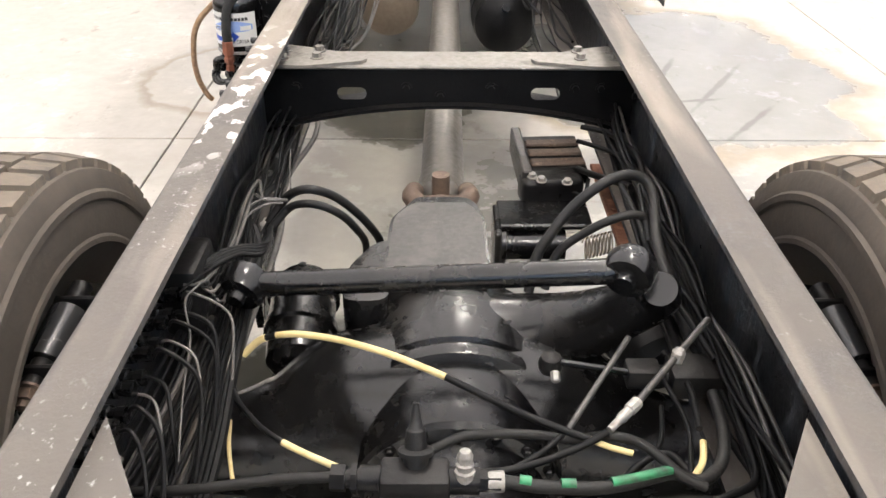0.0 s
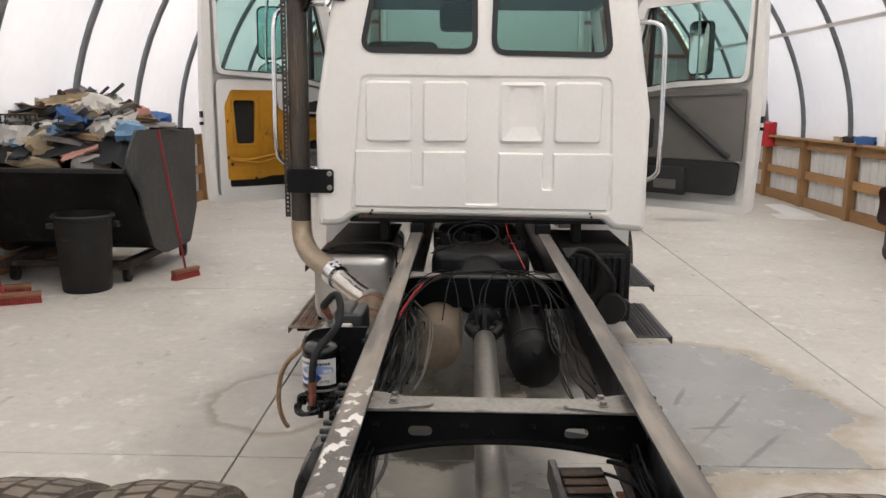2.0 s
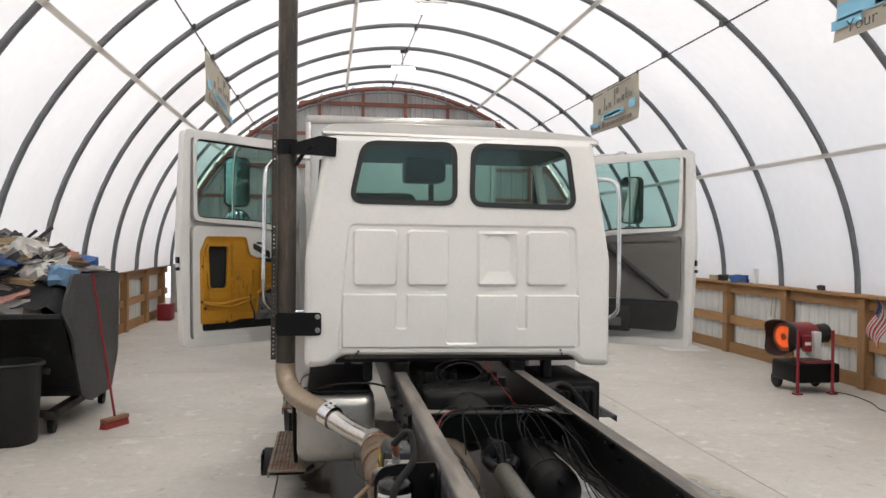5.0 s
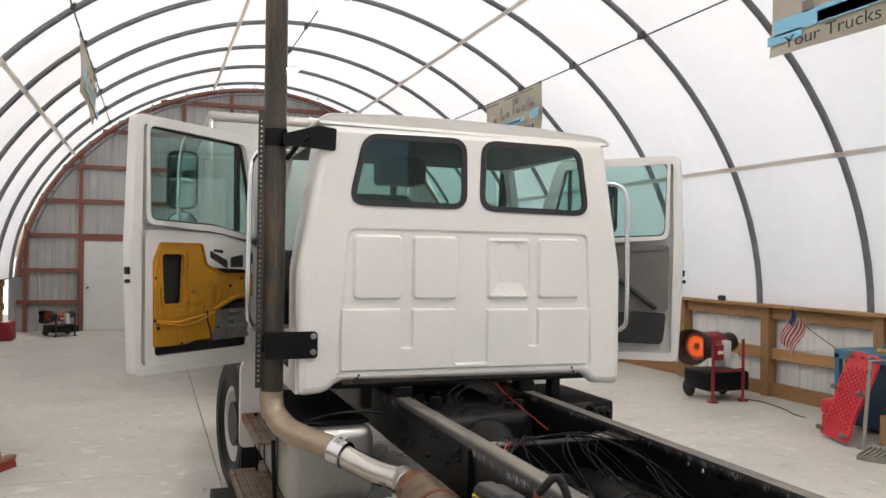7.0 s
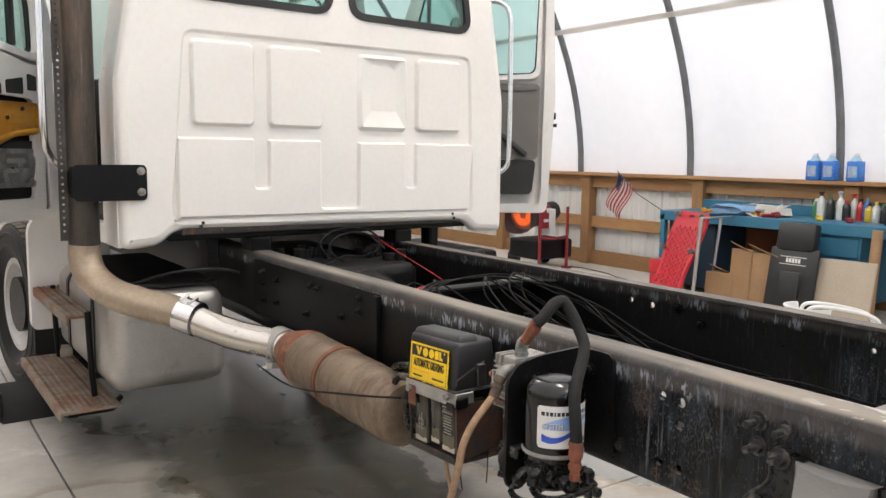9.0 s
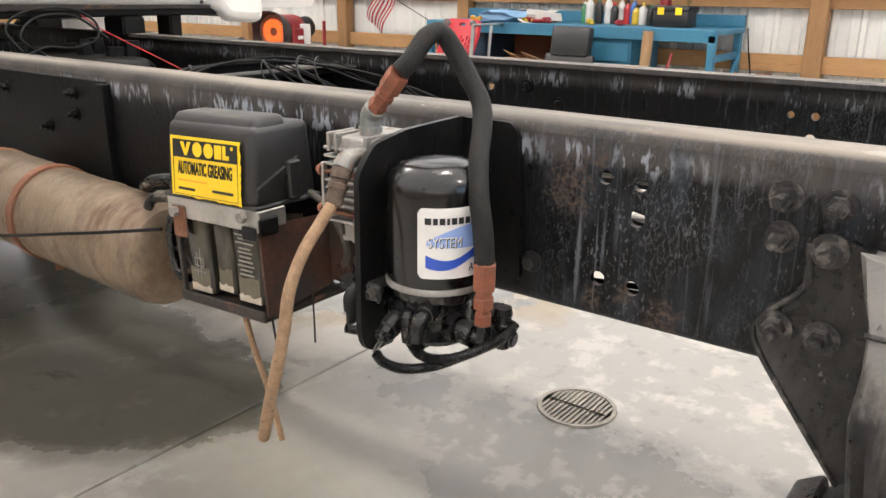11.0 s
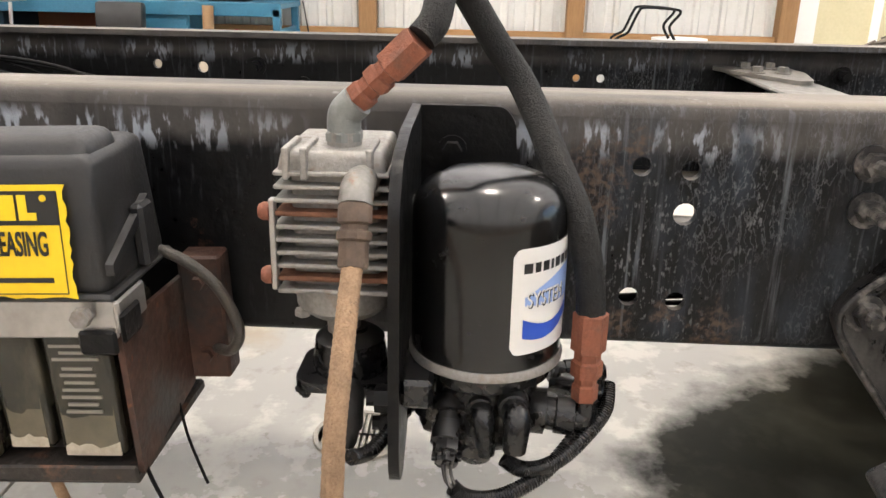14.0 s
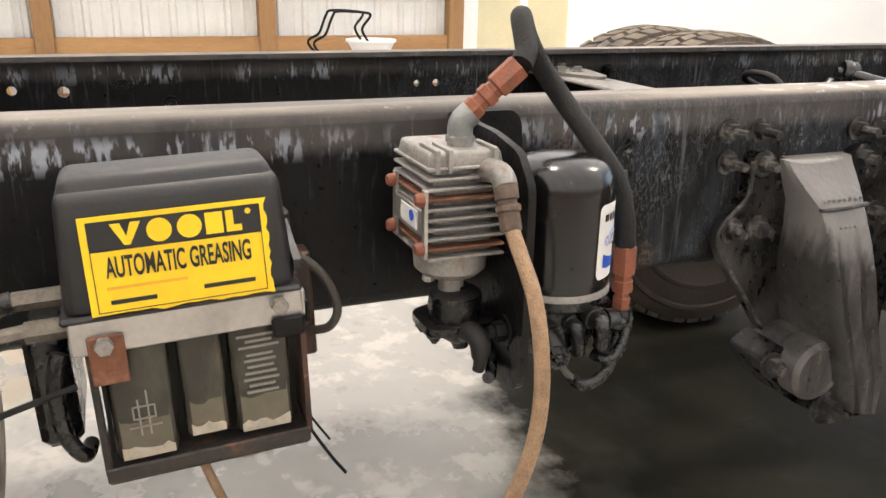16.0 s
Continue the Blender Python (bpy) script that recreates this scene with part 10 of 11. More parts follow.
for p, q, r in (((-4.1, 8.0, 1.62), (-3.78, 8.3, 1.98), 0.02), ((-4.2, 8.1, 1.66), (-3.9, 8.2, 1.95), 0.016), ((-4.5, 7.6, 1.4), (-4.0, 8.2, 1.75), 0.018), ((-3.6, 7.5, 1.45), (-3.5, 8.3, 1.62), 0.012), ((-4.3, 8.2, 1.7), (-3.6, 8.1, 1.72), 0.014), ((-4.9, 7.7, 1.5), (-4.2, 7.6, 1.35), 0.015)):
    bm = B()
    cyl(bm, p, q, r, n=7)
    part("scrap_bar", bm, heap_m["dark_panel"], hop)
for c, sz, nm in (((-4.35, 7.42, 1.22), (0.22, 0.13, 0.05), "tan_foam"), ((-3.85, 7.45, 1.22), (0.11, 0.09, 0.08), "white_rag"), ((-3.70, 7.48, 1.17), (0.08, 0.07, 0.08), "tan_foam"), ((-4.05, 7.7, 1.52), (0.13, 0.10, 0.08), "white_rag"),
                  ((-4.05, 8.2, 1.66), (0.26, 0.18, 0.05), "white_rag"), ((-4.30, 8.3, 1.66), (0.14, 0.14, 0.10), "blue_plastic"), ((-3.62, 8.1, 1.58), (0.26, 0.14, 0.015), "grey_board"), ((-3.66, 8.3, 1.66), (0.12, 0.12, 0.08), "pink_sheet"), ((-3.5, 8.2, 1.56), (0.28, 0.16, 0.02), "grey_board"), ((-3.5, 7.7, 1.5), (0.12, 0.12, 0.09), "pale_blue_bag")):
    bm = B()
    lump(bm, c, *sz, (0.1, 0.1, 0.5), 0.25)
    part(nm, bm, heap_m[nm], hop, smooth=25)
cr8 = B()
for k in range(9):
    a = math.pi * k / 8
    box(cr8, (-4.78 + 0.028 * k * 1.8 - 0.006, 7.55, 1.42), (-4.78 + 0.028 * k * 1.8 + 0.006, 7.565, 1.66))
for z in (1.42, 1.5, 1.58, 1.66):
    box(cr8, (-4.79, 7.548, z - 0.008), (-4.36, 7.567, z + 0.008))
part("milk_crate", cr8, m_plastic, hop)

# rubbish bin
rb = thing("rubbish_bin", (-3.75, 7.1, 0), "black round plastic rubbish bin standing on concrete", "bin")
bm = B()
lathe(bm, (-3.75, 7.1, 0), (0, 0, 1), [(0.0, 0.0), (0.215, 0.0), (0.225, 0.02), (0.262, 0.70), (0.285, 0.705), (0.29, 0.73), (0.275, 0.745), (0.255, 0.74), (0.222, 0.03), (0.0, 0.03)], 40)
part("body", bm, m_rubber, rb)
bm = B()
for a in (0.4, 3.5):
    box(bm, (-3.75 + 0.275 * math.cos(a) - 0.05, 7.1 + 0.275 * math.sin(a) - 0.03, 0.60), (-3.75 + 0.275 * math.cos(a) + 0.05, 7.1 + 0.275 * math.sin(a) + 0.03, 0.66), 0.01, 1)
each("grip", bm, m_plastic, rb)
bm = B()
for k in range(6):
    a = radians(-112 + 6 * k)
    box(bm, (-3.75 + 0.247 * math.cos(a) - 0.008, 7.1 + 0.247 * math.sin(a) - 0.004, 0.515), (-3.75 + 0.247 * math.cos(a) + 0.008, 7.1 + 0.247 * math.sin(a) + 0.004, 0.535))
each("moulded_mark", bm, m_grey, rb)


m_redpaint = surf("red_paint", (0.27, 0.016, 0.022), (0.19, 0.012, 0.018), 0.4, s1=6, s2=60, bump=0.05)
m_bristle = surf("red_bristle", (0.36, 0.05, 0.045), (0.25, 0.04, 0.035), 0.9, s1=20, s2=300, bump=0.8)
m_woodhandle = surf("brown_broom_wood", (0.26, 0.12, 0.06), (0.20, 0.09, 0.045), 0.6)


def push_broom(c, top, wide, ang, handle_mat):
    b = thing("push_broom", c, "push broom with red bristles and long handle leaning", "broom", "brooms")
    m = Matrix.Translation(c) @ Euler((0, 0, ang)).to_matrix().to_4x4()
    bm = B()
    obox(bm, m, (-wide / 2, -0.035, 0.065), (wide / 2, 0.035, 0.105), 0.008, 2)
    part("head", bm, m_woodhandle, b)
    bm = B()
    n = int(wide / 0.022)
    for i in range(n):
        for j in range(3):
            p = m @ V(-wide / 2 + 0.012 + i * 0.022, -0.024 + 0.024 * j, 0.066)
            q = m @ V(-wide / 2 + 0.012 + i * 0.0222, (-0.024 + 0.024 * j) * 1.5, 0.001)
            cyl(bm, p, q, 0.008, 0.011, n=5)
    part("bristles", bm, m_bristle, b)
    bm = B()
    cyl(bm, m @ V(0, 0, 0.10), top, 0.0125, n=10)
    part("handle", bm, handle_mat, b)
    return b


push_broom((-2.98, 7.66, 0), (-3.225, 7.75, 1.52), 0.34, 1.1, m_redpaint)
push_broom((-4.20, 6.45, 0), (-5.0, 7.1, 1.35), 0.60, 0.45, m_redpaint)
push_broom((-4.45, 6.75, 0), (-4.95, 7.12, 1.30), 0.60, 0.45, m_woodhandle)

# ---------------------------------------------------------------- heater by the east wall
m_copper = surf("heat_browned_steel", (0.30, 0.16, 0.07), (0.20, 0.10, 0.05), 0.5, s1=6, s2=60)


def heater(loc, turn, lit):
    """A wheeled oil heater: drum barrel on a tank, with a red frame. Built facing -x."""
    h = thing("space_heater", loc, "wheeled red and black oil heater with glowing drum" if lit else "wheeled orange and black oil heater, far off", "heater", "heaters")
    T = Matrix.Translation(loc) @ Euler((0, 0, turn)).to_matrix().to_4x4()
    if not lit:
        T = T @ Matrix.Diagonal((0.9, 0.9, 0.62, 1))

    def put(name, bm, mat, smooth=35):
        bmesh.ops.transform(bm, matrix=T, verts=bm.verts)
        return part(name, bm, mat, h, smooth=smooth)

    bm = B()
    box(bm, (-0.22, -0.34, 0.13), (0.40, 0.22, 0.38), 0.035, 3)
    put("tank", bm, m_black)
    for x in (-0.16, 0.38):
        bm = B()
        lathe(bm, (x - 0.03, 0.18, 0.115), (1, 0, 0), [(0.0, 0), (0.06, 0), (0.10, 0.004), (0.115, 0.018), (0.115, 0.045), (0.10, 0.058), (0.06, 0.06), (0.0, 0.055)], 24)
        put("wheel", bm, m_rubber)
    bm = B()
    for x in (-0.20, 0.27):
        tube(bm, [(x, -0.36, 0.02), (x, -0.36, 0.80)], 0.02, n=10, smooth=False)
        box(bm, (x - 0.05, -0.41, 0.0), (x + 0.05, -0.31, 0.02), 0.004, 1)
    tube(bm, [(-0.20, -0.36, 0.42), (0.0, -0.37, 0.40), (0.27, -0.36, 0.42)], 0.015, n=8)
    put("frame", bm, m_redpaint if lit else m_dark)
    d = V(0.93, 0.26, 0.03).normalized()
    p = V(-0.24, -0.02, 0.68)
    bm = B()
    lathe(bm, p + d * 0.10, d, [(0.185, 0), (0.185, 0.02), (0.165, 0.40), (0.13, 0.46), (0.0, 0.46)], 28)
    put("barrel", bm, m_redpaint if lit else m_copper)
    bm = B()
    lathe(bm, p + d * 0.56, d, [(0.10, 0), (0.12, 0.05), (0.13, 0.22), (0.10, 0.26), (0.0, 0.26)], 20)
    put("motor", bm, m_plastic)
    bm = B()
    u, w = basis(d)
    rings = []
    for r, hh in ((0.185, 0.14), (0.20, 0.12), (0.235, -0.06), (0.228, -0.06), (0.19, 0.10)):
        rings.append([bm.verts.new(p + d * (hh - (0.05 * math.cos(6 * math.pi * i / 36) if hh < 0 else 0)) + r * (math.cos(2 * math.pi * i / 36) * u + math.sin(2 * math.pi * i / 36) * w)) for i in range(36)])
    for a, b in zip(rings, rings[1:]):
        faces_between(bm, a, b)
    put("shroud", bm, surf("heat_darkened_steel", (0.05, 0.055, 0.06), (0.03, 0.03, 0.032), 0.4, 0.5))
    bm = B()
    lathe(bm, p + d * 0.07, d, [(0.19, 0), (0.0, 0.001)], 32)
    face = put("burner_plate", bm, surf("hot_rust_plate", (0.25, 0.07, 0.035), (0.15, 0.05, 0.03), 0.6), 0)
    m_hot = glow_mat("glowing_slot", (1.0, 0.20, 0.03), 0.55 if lit else 0.0)
    for k in range(24):
        a = 2 * math.pi * k / 24
        rr = u * math.cos(a) + w * math.sin(a)
        tt = -u * math.sin(a) + w * math.cos(a)
        bm = B()
        q = p + d * 0.062
        vs = [bm.verts.new(q + rr * r + tt * t) for r, t in ((0.05, -0.0025), (0.14, -0.005), (0.14, 0.005), (0.05, 0.0025))]
        bm.faces.new(vs)
        bmesh.ops.solidify(bm, geom=bm.faces[:], thickness=0.003)
        bmesh.ops.transform(bm, matrix=T, verts=bm.verts)
        part("burner_slot", bm, m_hot, face, smooth=0)
    bm = B()
    box(bm, (-0.05, -0.24, 0.52), (0.07, -0.19, 0.72), 0.01, 1)
    put("control_box", bm, m_redpaint)
    bm = B()
    box(bm, (-0.03, -0.246, 0.60), (0.05, -0.241, 0.64))
    box(bm, (0.17, -0.17, 0.60), (0.24, -0.165, 0.72), 0.002, 1)
    box(bm, (0.16, -0.164, 0.42), (0.25, 0.10, 0.76), 0.01, 1)
    put("sticker", bm, m_paper)
    return h


heater((5.13, 8.97, 0), 0.0, True)
heater((-3.75, 19.4, 0), 0.6, False)
bm = B()
tube(bm, [(5.45, 8.75, 0.01), (5.58, 8.5, 0.006), (5.5, 8.0, 0.006), (5.35, 7.6, 0.006), (5.5, 7.2, 0.006), (5.6, 6.9, 0.4)], 0.006, n=6)
solo("power_cord", bm, m_cable, "black power cord lying on the floor", "cord")

# ---------------------------------------------------------------- workbench
m_bluepaint = surf("blue_bench_paint", (0.035, 0.17, 0.27), (0.028, 0.13, 0.21), 0.45, s1=3, s2=50, bump=0.06, patches=[((0.16, 0.17, 0.17), 8, 0.64, 0.74, 0.6, 0.2, ONE)])
wb = thing("workbench", (5.65, 5.5, 0), "blue steel workbench cluttered with tools and bottles", "workbench")
bm = B()
box(bm, (5.28, 4.02, 0.82), (6.02, 7.02, 0.865), 0.006, 1)
box(bm, (5.28, 4.02, 0.76), (5.31, 7.02, 0.83), 0.004, 1)
part("top", bm, m_bluepaint, wb)
bm = B()
box(bm, (5.98, 4.02, 0.865), (6.02, 7.02, 0.97), 0.004, 1)
part("back_rail", bm, m_bluepaint, wb)
bm = B()
cyl(bm, (4.735, 6.12, 0.0), (4.80, 6.10, 0.86), 0.019, n=12)
cyl(bm, (4.735, 6.12, 0.0), (4.735, 6.12, 0.012), 0.055, n=14)
box(bm, (4.79, 6.08, 0.845), (5.285, 6.12, 0.862), 0.003, 1)
part("outrigger_leg", bm, m_alu, wb, "bare steel pipe leg")
bm = B()
box(bm, (5.33, 4.78, 0.12), (5.95, 5.30, 0.76), 0.008, 1)
cab_ = part("drawer_cabinet", bm, m_bluepaint, wb)
for z in (0.14, 0.34, 0.56):
    bm = B()
    box(bm, (5.315, 4.80, z), (5.332, 5.28, z + 0.17), 0.005, 1)
    part("drawer", bm, m_bluepaint, cab_)
bm = B()
box(bm, (5.36, 6.35, 0.05), (5.95, 6.95, 0.76), 0.01, 1)
part("side_cabinet", bm, surf("dark_blue_steel", (0.015, 0.05, 0.085), (0.012, 0.04, 0.07), 0.5), wb)
for y in (4.06, 6.98):
    for x in (5.31, 5.97):
        bm = B()
        box(bm, (x - 0.03, y - 0.03, 0), (x + 0.03, y + 0.03, 0.82), 0.003, 1)
        part("leg", bm, m_bluepaint, wb)
bm = B()
box(bm, (5.31, 4.045, 0.60), (5.97, 4.075, 0.66), 0.003, 1)
tube(bm, [(5.34, 4.03, 0.10), (5.94, 4.03, 0.62)], 0.018, n=8, smooth=False)
part("end_brace", bm, m_bluepaint, wb)
bm = B()
box(bm, (5.4, 5.3, 0.05), (5.95, 6.35, 0.10), 0.004, 1)
box(bm, (5.92, 5.3, 0.1), (5.95, 6.35, 0.76))
part("shelf", bm, m_woodhandle, wb)
bm = B()
cyl(bm, (5.10, 6.18, 0.0), (5.28, 6.22, 0.83), 0.016, n=10)
box(bm, (5.04, 6.12, 0.0), (5.16, 6.24, 0.012), 0.003, 1)
solo("steel_prop", bm, m_alu, "bright steel tube leaning against the workbench", "tube")

# red creeper leaning on the bench end
m_redplastic = surf("red_plastic", (0.55, 0.022, 0.035), (0.45, 0.02, 0.03), 0.38, s1=6, s2=80, bump=0.05)
cp = thing("mechanics_creeper", (4.82, 6.45, 0), "red plastic mechanic's creeper leaning against the bench", "creeper")
cm_ = Matrix.Translation((4.72, 6.46, 0.03)) @ Euler((0, 0, radians(-18))).to_matrix().to_4x4() @ Euler((0, radians(22), 0)).to_matrix().to_4x4() @ Matrix(((0, 0, -1, 0), (-1, 0, 0, 0), (0, 1, 0, 0), (0, 0, 0, 1)))
slots = []
for i in range(-4, 5):
    for j in range(11):
        u, v = i * 0.046, 0.13 + j * 0.058 + (0.029 if i % 2 else 0)
        if v < 0.80:
            slots.append(rrect(u - 0.0105, v - 0.022, u + 0.0105, v + 0.022, 0.008, 2))
slots += [rrect(-0.05, 0.855, 0.05, 0.885, 0.013, 3), rrect(0.225, 0.55, 0.25, 0.68, 0.01, 2), rrect(-0.25, 0.55, -0.225, 0.68, 0.01, 2)]
bm = B()
plate(bm, [V(p[0], p[1], 0) for p in rpoly([(-0.24, 0.0), (0.24, 0.0), (0.27, 0.1), (0.235, 0.2), (0.235, 0.35), (0.275, 0.5), (0.275, 0.8), (0.24, 0.92), (-0.24, 0.92), (-0.275, 0.8), (-0.275, 0.5), (-0.235, 0.35), (-0.235, 0.2), (-0.27, 0.1)], 0.04, 4)],
      [[V(p[0], p[1], 0) for p in s_] for s_ in slots], V(0, 0, 0.03))
bmesh.ops.transform(bm, matrix=cm_, verts=bm.verts)
part("board", bm, m_redplastic, cp, smooth=0)
for u, v in ((-0.22, 0.05), (0.22, 0.05), (-0.25, 0.5), (0.25, 0.5), (-0.21, 0.87), (0.21, 0.87)):
    bm = B()
    cyl(bm, (u, v, 0.03), (u, v, 0.06), 0.022, n=10)
    cyl(bm, (u - 0.015, v, 0.075), (u + 0.015, v, 0.075), 0.026, n=14)
    bmesh.ops.transform(bm, matrix=cm_, verts=bm.verts)
    part("caster", bm, m_grey, cp)
bm = B()
box(bm, (4.95, 6.64, 0.0), (5.15, 6.86, 0.20), 0.02, 2)
box(bm, (4.94, 6.63, 0.20), (5.16, 6.87, 0.36), 0.03, 2)
solo("red_crate", bm, m_redplastic, "red plastic crate stacked by the workbench", "crate")
bm = B()
box(bm, (5.30, 6.0, 0.10), (5.75, 6.34, 0.22), 0.02, 2)
solo("red_tool_case", bm, m_redplastic, "red plastic tool case under the bench", "tool case")

# cardboard, lid and boards standing in front of the bench
m_card = surf("brown_cardboard", (0.36, 0.22, 0.115), (0.29, 0.175, 0.09), 0.8, s1=4, s2=60, bump=0.08, vary=0.12)
for lo, hi, rz in (((5.0, 5.88, 0), (5.22, 6.18, 0.30), 0.1), ((5.02, 5.68, 0), (5.14, 5.92, 0.56), -0.08), ((5.04, 5.40, 0), (5.18, 5.75, 0.54), 0.06)):
    bm = B()
    c = V((lo[0] + hi[0]) / 2, (lo[1] + hi[1]) / 2, 0)
    obox(bm, Matrix.Translation(c) @ Euler((0, 0.06, rz)).to_matrix().to_4x4(), (lo[0] - c.x, lo[1] - c.y, 0.012), (hi[0] - c.x, hi[1] - c.y, hi[2]), 0.006, 1)
    cb = thing("cardboard_box", c, "brown cardboard box standing before the bench", "box", "cardboard boxes")
    part("carton", bm, m_card, cb)
    bm = B()
    obox(bm, Matrix.Translation(c + V(0, 0, hi[2])) @ Euler((0.3, 0.5, rz)).to_matrix().to_4x4(), (-0.08, lo[1] - c.y, 0), (0.06, hi[1] - c.y, 0.005))
    part("flap", bm, m_card, cb)
bm = B()
obox(bm, Matrix.Translation((4.98, 5.25, 0.012)) @ Euler((0, radians(10), 0)).to_matrix().to_4x4(), (-0.02, -0.24, 0), (0.02, 0.24, 0.62), 0.012, 2)
obox(bm, Matrix.Translation((4.98, 5.25, 0.012)) @ Euler((0, radians(10), 0)).to_matrix().to_4x4(), (-0.05, -0.19, 0.60), (0.06, 0.19, 0.86), 0.03, 2)
obox(bm, Matrix.Translation((4.98, 5.25, 0.012)) @ Euler((0, radians(10), 0)).to_matrix().to_4x4(), (-0.045, -0.10, 0.05), (-0.015, 0.10, 0.40), 0.012, 2)
fl = solo("mud_guard", bm, m_plastic, "black moulded plastic mud guard leaning on the bench", "mud guard")
bm = B()
mm = Matrix.Translation((4.98, 5.25, 0.012)) @ Euler((0, radians(10), 0)).to_matrix().to_4x4()
for k in range(5):
    obox(bm, mm, (-0.0232, -0.07 + 0.03 * k, 0.485), (-0.0205, -0.048 + 0.03 * k, 0.525))
obox(bm, mm, (-0.0232, -0.13, 0.535), (-0.0205, 0.13, 0.541))
obox(bm, mm, (-0.0232, -0.13, 0.465), (-0.0205, 0.13, 0.471))
part("printed_mark", bm, m_paper, fl, smooth=0)
bm = B()
obox(bm, Matrix.Translation((5.05, 4.78, 0.010)) @ Euler((0, radians(14), 0.1)).to_matrix().to_4x4(), (-0.012, -0.24, 0), (0.012, 0.28, 0.56), 0.006, 1)
solo("fibreboard_sheet", bm, surf("tan_fibre_panel", (0.42, 0.36, 0.28), (0.36, 0.30, 0.23), 0.7, s1=3, s2=50), "tan fibreboard sheet leaning against the bench", "sheet")
bm = B()
cyl(bm, (5.22, 4.62, 0.004), (5.26, 4.60, 0.84), 0.045, n=20)
solo("cardboard_tube", bm, m_card, "upright brown cardboard tube", "tube")
bm = B()
tube(bm, [(5.18, 4.42, 0.10), (5.20, 4.40, 0.5), (5.27, 4.38, 0.66)], 0.012, n=8, smooth=False)
solo("red_bar", bm, m_redpaint, "red steel pry bar leaning on the bench end", "bar")

# clutter on the bench
rb2 = random.Random(8)
def bottle(loc, r, h, mat, capm, spray=False):
    b = thing("bottle", loc, "plastic workshop bottle standing on the bench", "bottle", "bottles on the bench")
    bm = B()
    lathe(bm, loc, (0, 0, 1), [(0.0, 0), (r * 0.95, 0), (r, 0.008), (r, h * 0.62), (r * 0.9, h * 0.70), (r * 0.40, h * 0.82), (r * 0.36, h * 0.86), (0, h * 0.86)], 18)
    part("body", bm, mat, b)
    bm = B()
    if spray:
        lathe(bm, V(*loc) + V(0, 0, h * 0.86), (0, 0, 1), [(r * 0.4, 0), (r * 0.4, h * 0.05), (r * 0.25, h * 0.06), (r * 0.25, h * 0.10)], 10)
        box(bm, (loc[0] - 0.045, loc[1] - 0.012, loc[2] + h * 0.95), (loc[0] + 0.03, loc[1] + 0.012, loc[2] + h * 1.03), 0.006, 1)
        box(bm, (loc[0] - 0.03, loc[1] - 0.006, loc[2] + h * 0.86), (loc[0] - 0.02, loc[1] + 0.006, loc[2] + h * 0.96))
    else:
        lathe(bm, V(*loc) + V(0, 0, h * 0.86), (0, 0, 1), [(r * 0.45, 0), (r * 0.45, h * 0.10), (r * 0.35, h * 0.12), (0, h * 0.12)], 12)
    part("cap", bm, capm, b)
    return b


palette = [surf("bottle_" + n, c, None, 0.35, s1=8, s2=90, bump=0.02) for n, c in (("white", (0.62, 0.62, 0.60)), ("black", (0.02, 0.02, 0.02)), ("green", (0.04, 0.22, 0.08)), ("red", (0.45, 0.03, 0.03)), ("blue", (0.04, 0.14, 0.42)), ("grey", (0.20, 0.20, 0.20)), ("yellow", (0.60, 0.42, 0.04)))]
specs = [(5.42, 0.26, 0, 1, True), (5.32, 0.24, 1, 2, False), (5.22, 0.27, 0, 0, True), (5.13, 0.25, 0, 3, True), (5.05, 0.22, 3, 1, False), (4.98, 0.24, 4, 5, False), (4.88, 0.20, 0, 6, False), (4.80, 0.18, 1, 2, False), (4.73, 0.19, 5, 1, False),
         (4.66, 0.21, 2, 1, False), (5.48, 0.20, 2, 0, False), (5.17, 0.20, 1, 3, False), (4.94, 0.18, 6, 1, False), (4.60, 0.17, 5, 5, False)]
for k, (y, h, a, b, s_) in enumerate(specs):
    bottle((5.74 + 0.10 * rb2.random(), y, 0.865), 0.033 + 0.008 * rb2.random(), h, palette[a], palette[b], s_)
# jugs on the cap board
m_jug = surf("blue_fluid_jug", (0.03, 0.20, 0.62), (0.03, 0.16, 0.52), 0.25, s1=6, s2=60, bump=0.02)
for y in (5.63, 5.46, 5.21):
    jg = thing("fluid_jug", (5.965, y, FOOT), "clear jug of blue washer fluid on the wall cap", "jug", "jugs on the wall")
    bm = B()
    taper_box(bm, (5.905, y - 0.07, FOOT), (6.025, y + 0.07, FOOT + 0.20), (0.0, 0.0, 0.004), 0.018)
    part("body", bm, m_jug, jg)
    bm = B()
    lathe(bm, (5.965, y, FOOT + 0.195), (0, 0, 1), [(0.055, 0), (0.05, 0.015), (0.022, 0.055), (0.02, 0.065), (0.0, 0.065)], 16)
    part("neck", bm, surf("clear_bluish_plastic", (0.35, 0.50, 0.62), (0.30, 0.45, 0.58), 0.3), jg)
    bm = B()
    lathe(bm, (5.965, y, FOOT + 0.255), (0, 0, 1), [(0.024, 0), (0.024, 0.02), (0.0, 0.021)], 12)
    part("cap", bm, m_paper, jg)
    bm = B()
    box(bm, (5.901, y - 0.045, FOOT + 0.04), (5.904, y + 0.045, FOOT + 0.15))
    part("label", bm, surf("jug_label", (0.10, 0.22, 0.45), (0.45, 0.50, 0.55), 0.4, s1=30, s2=90), jg)
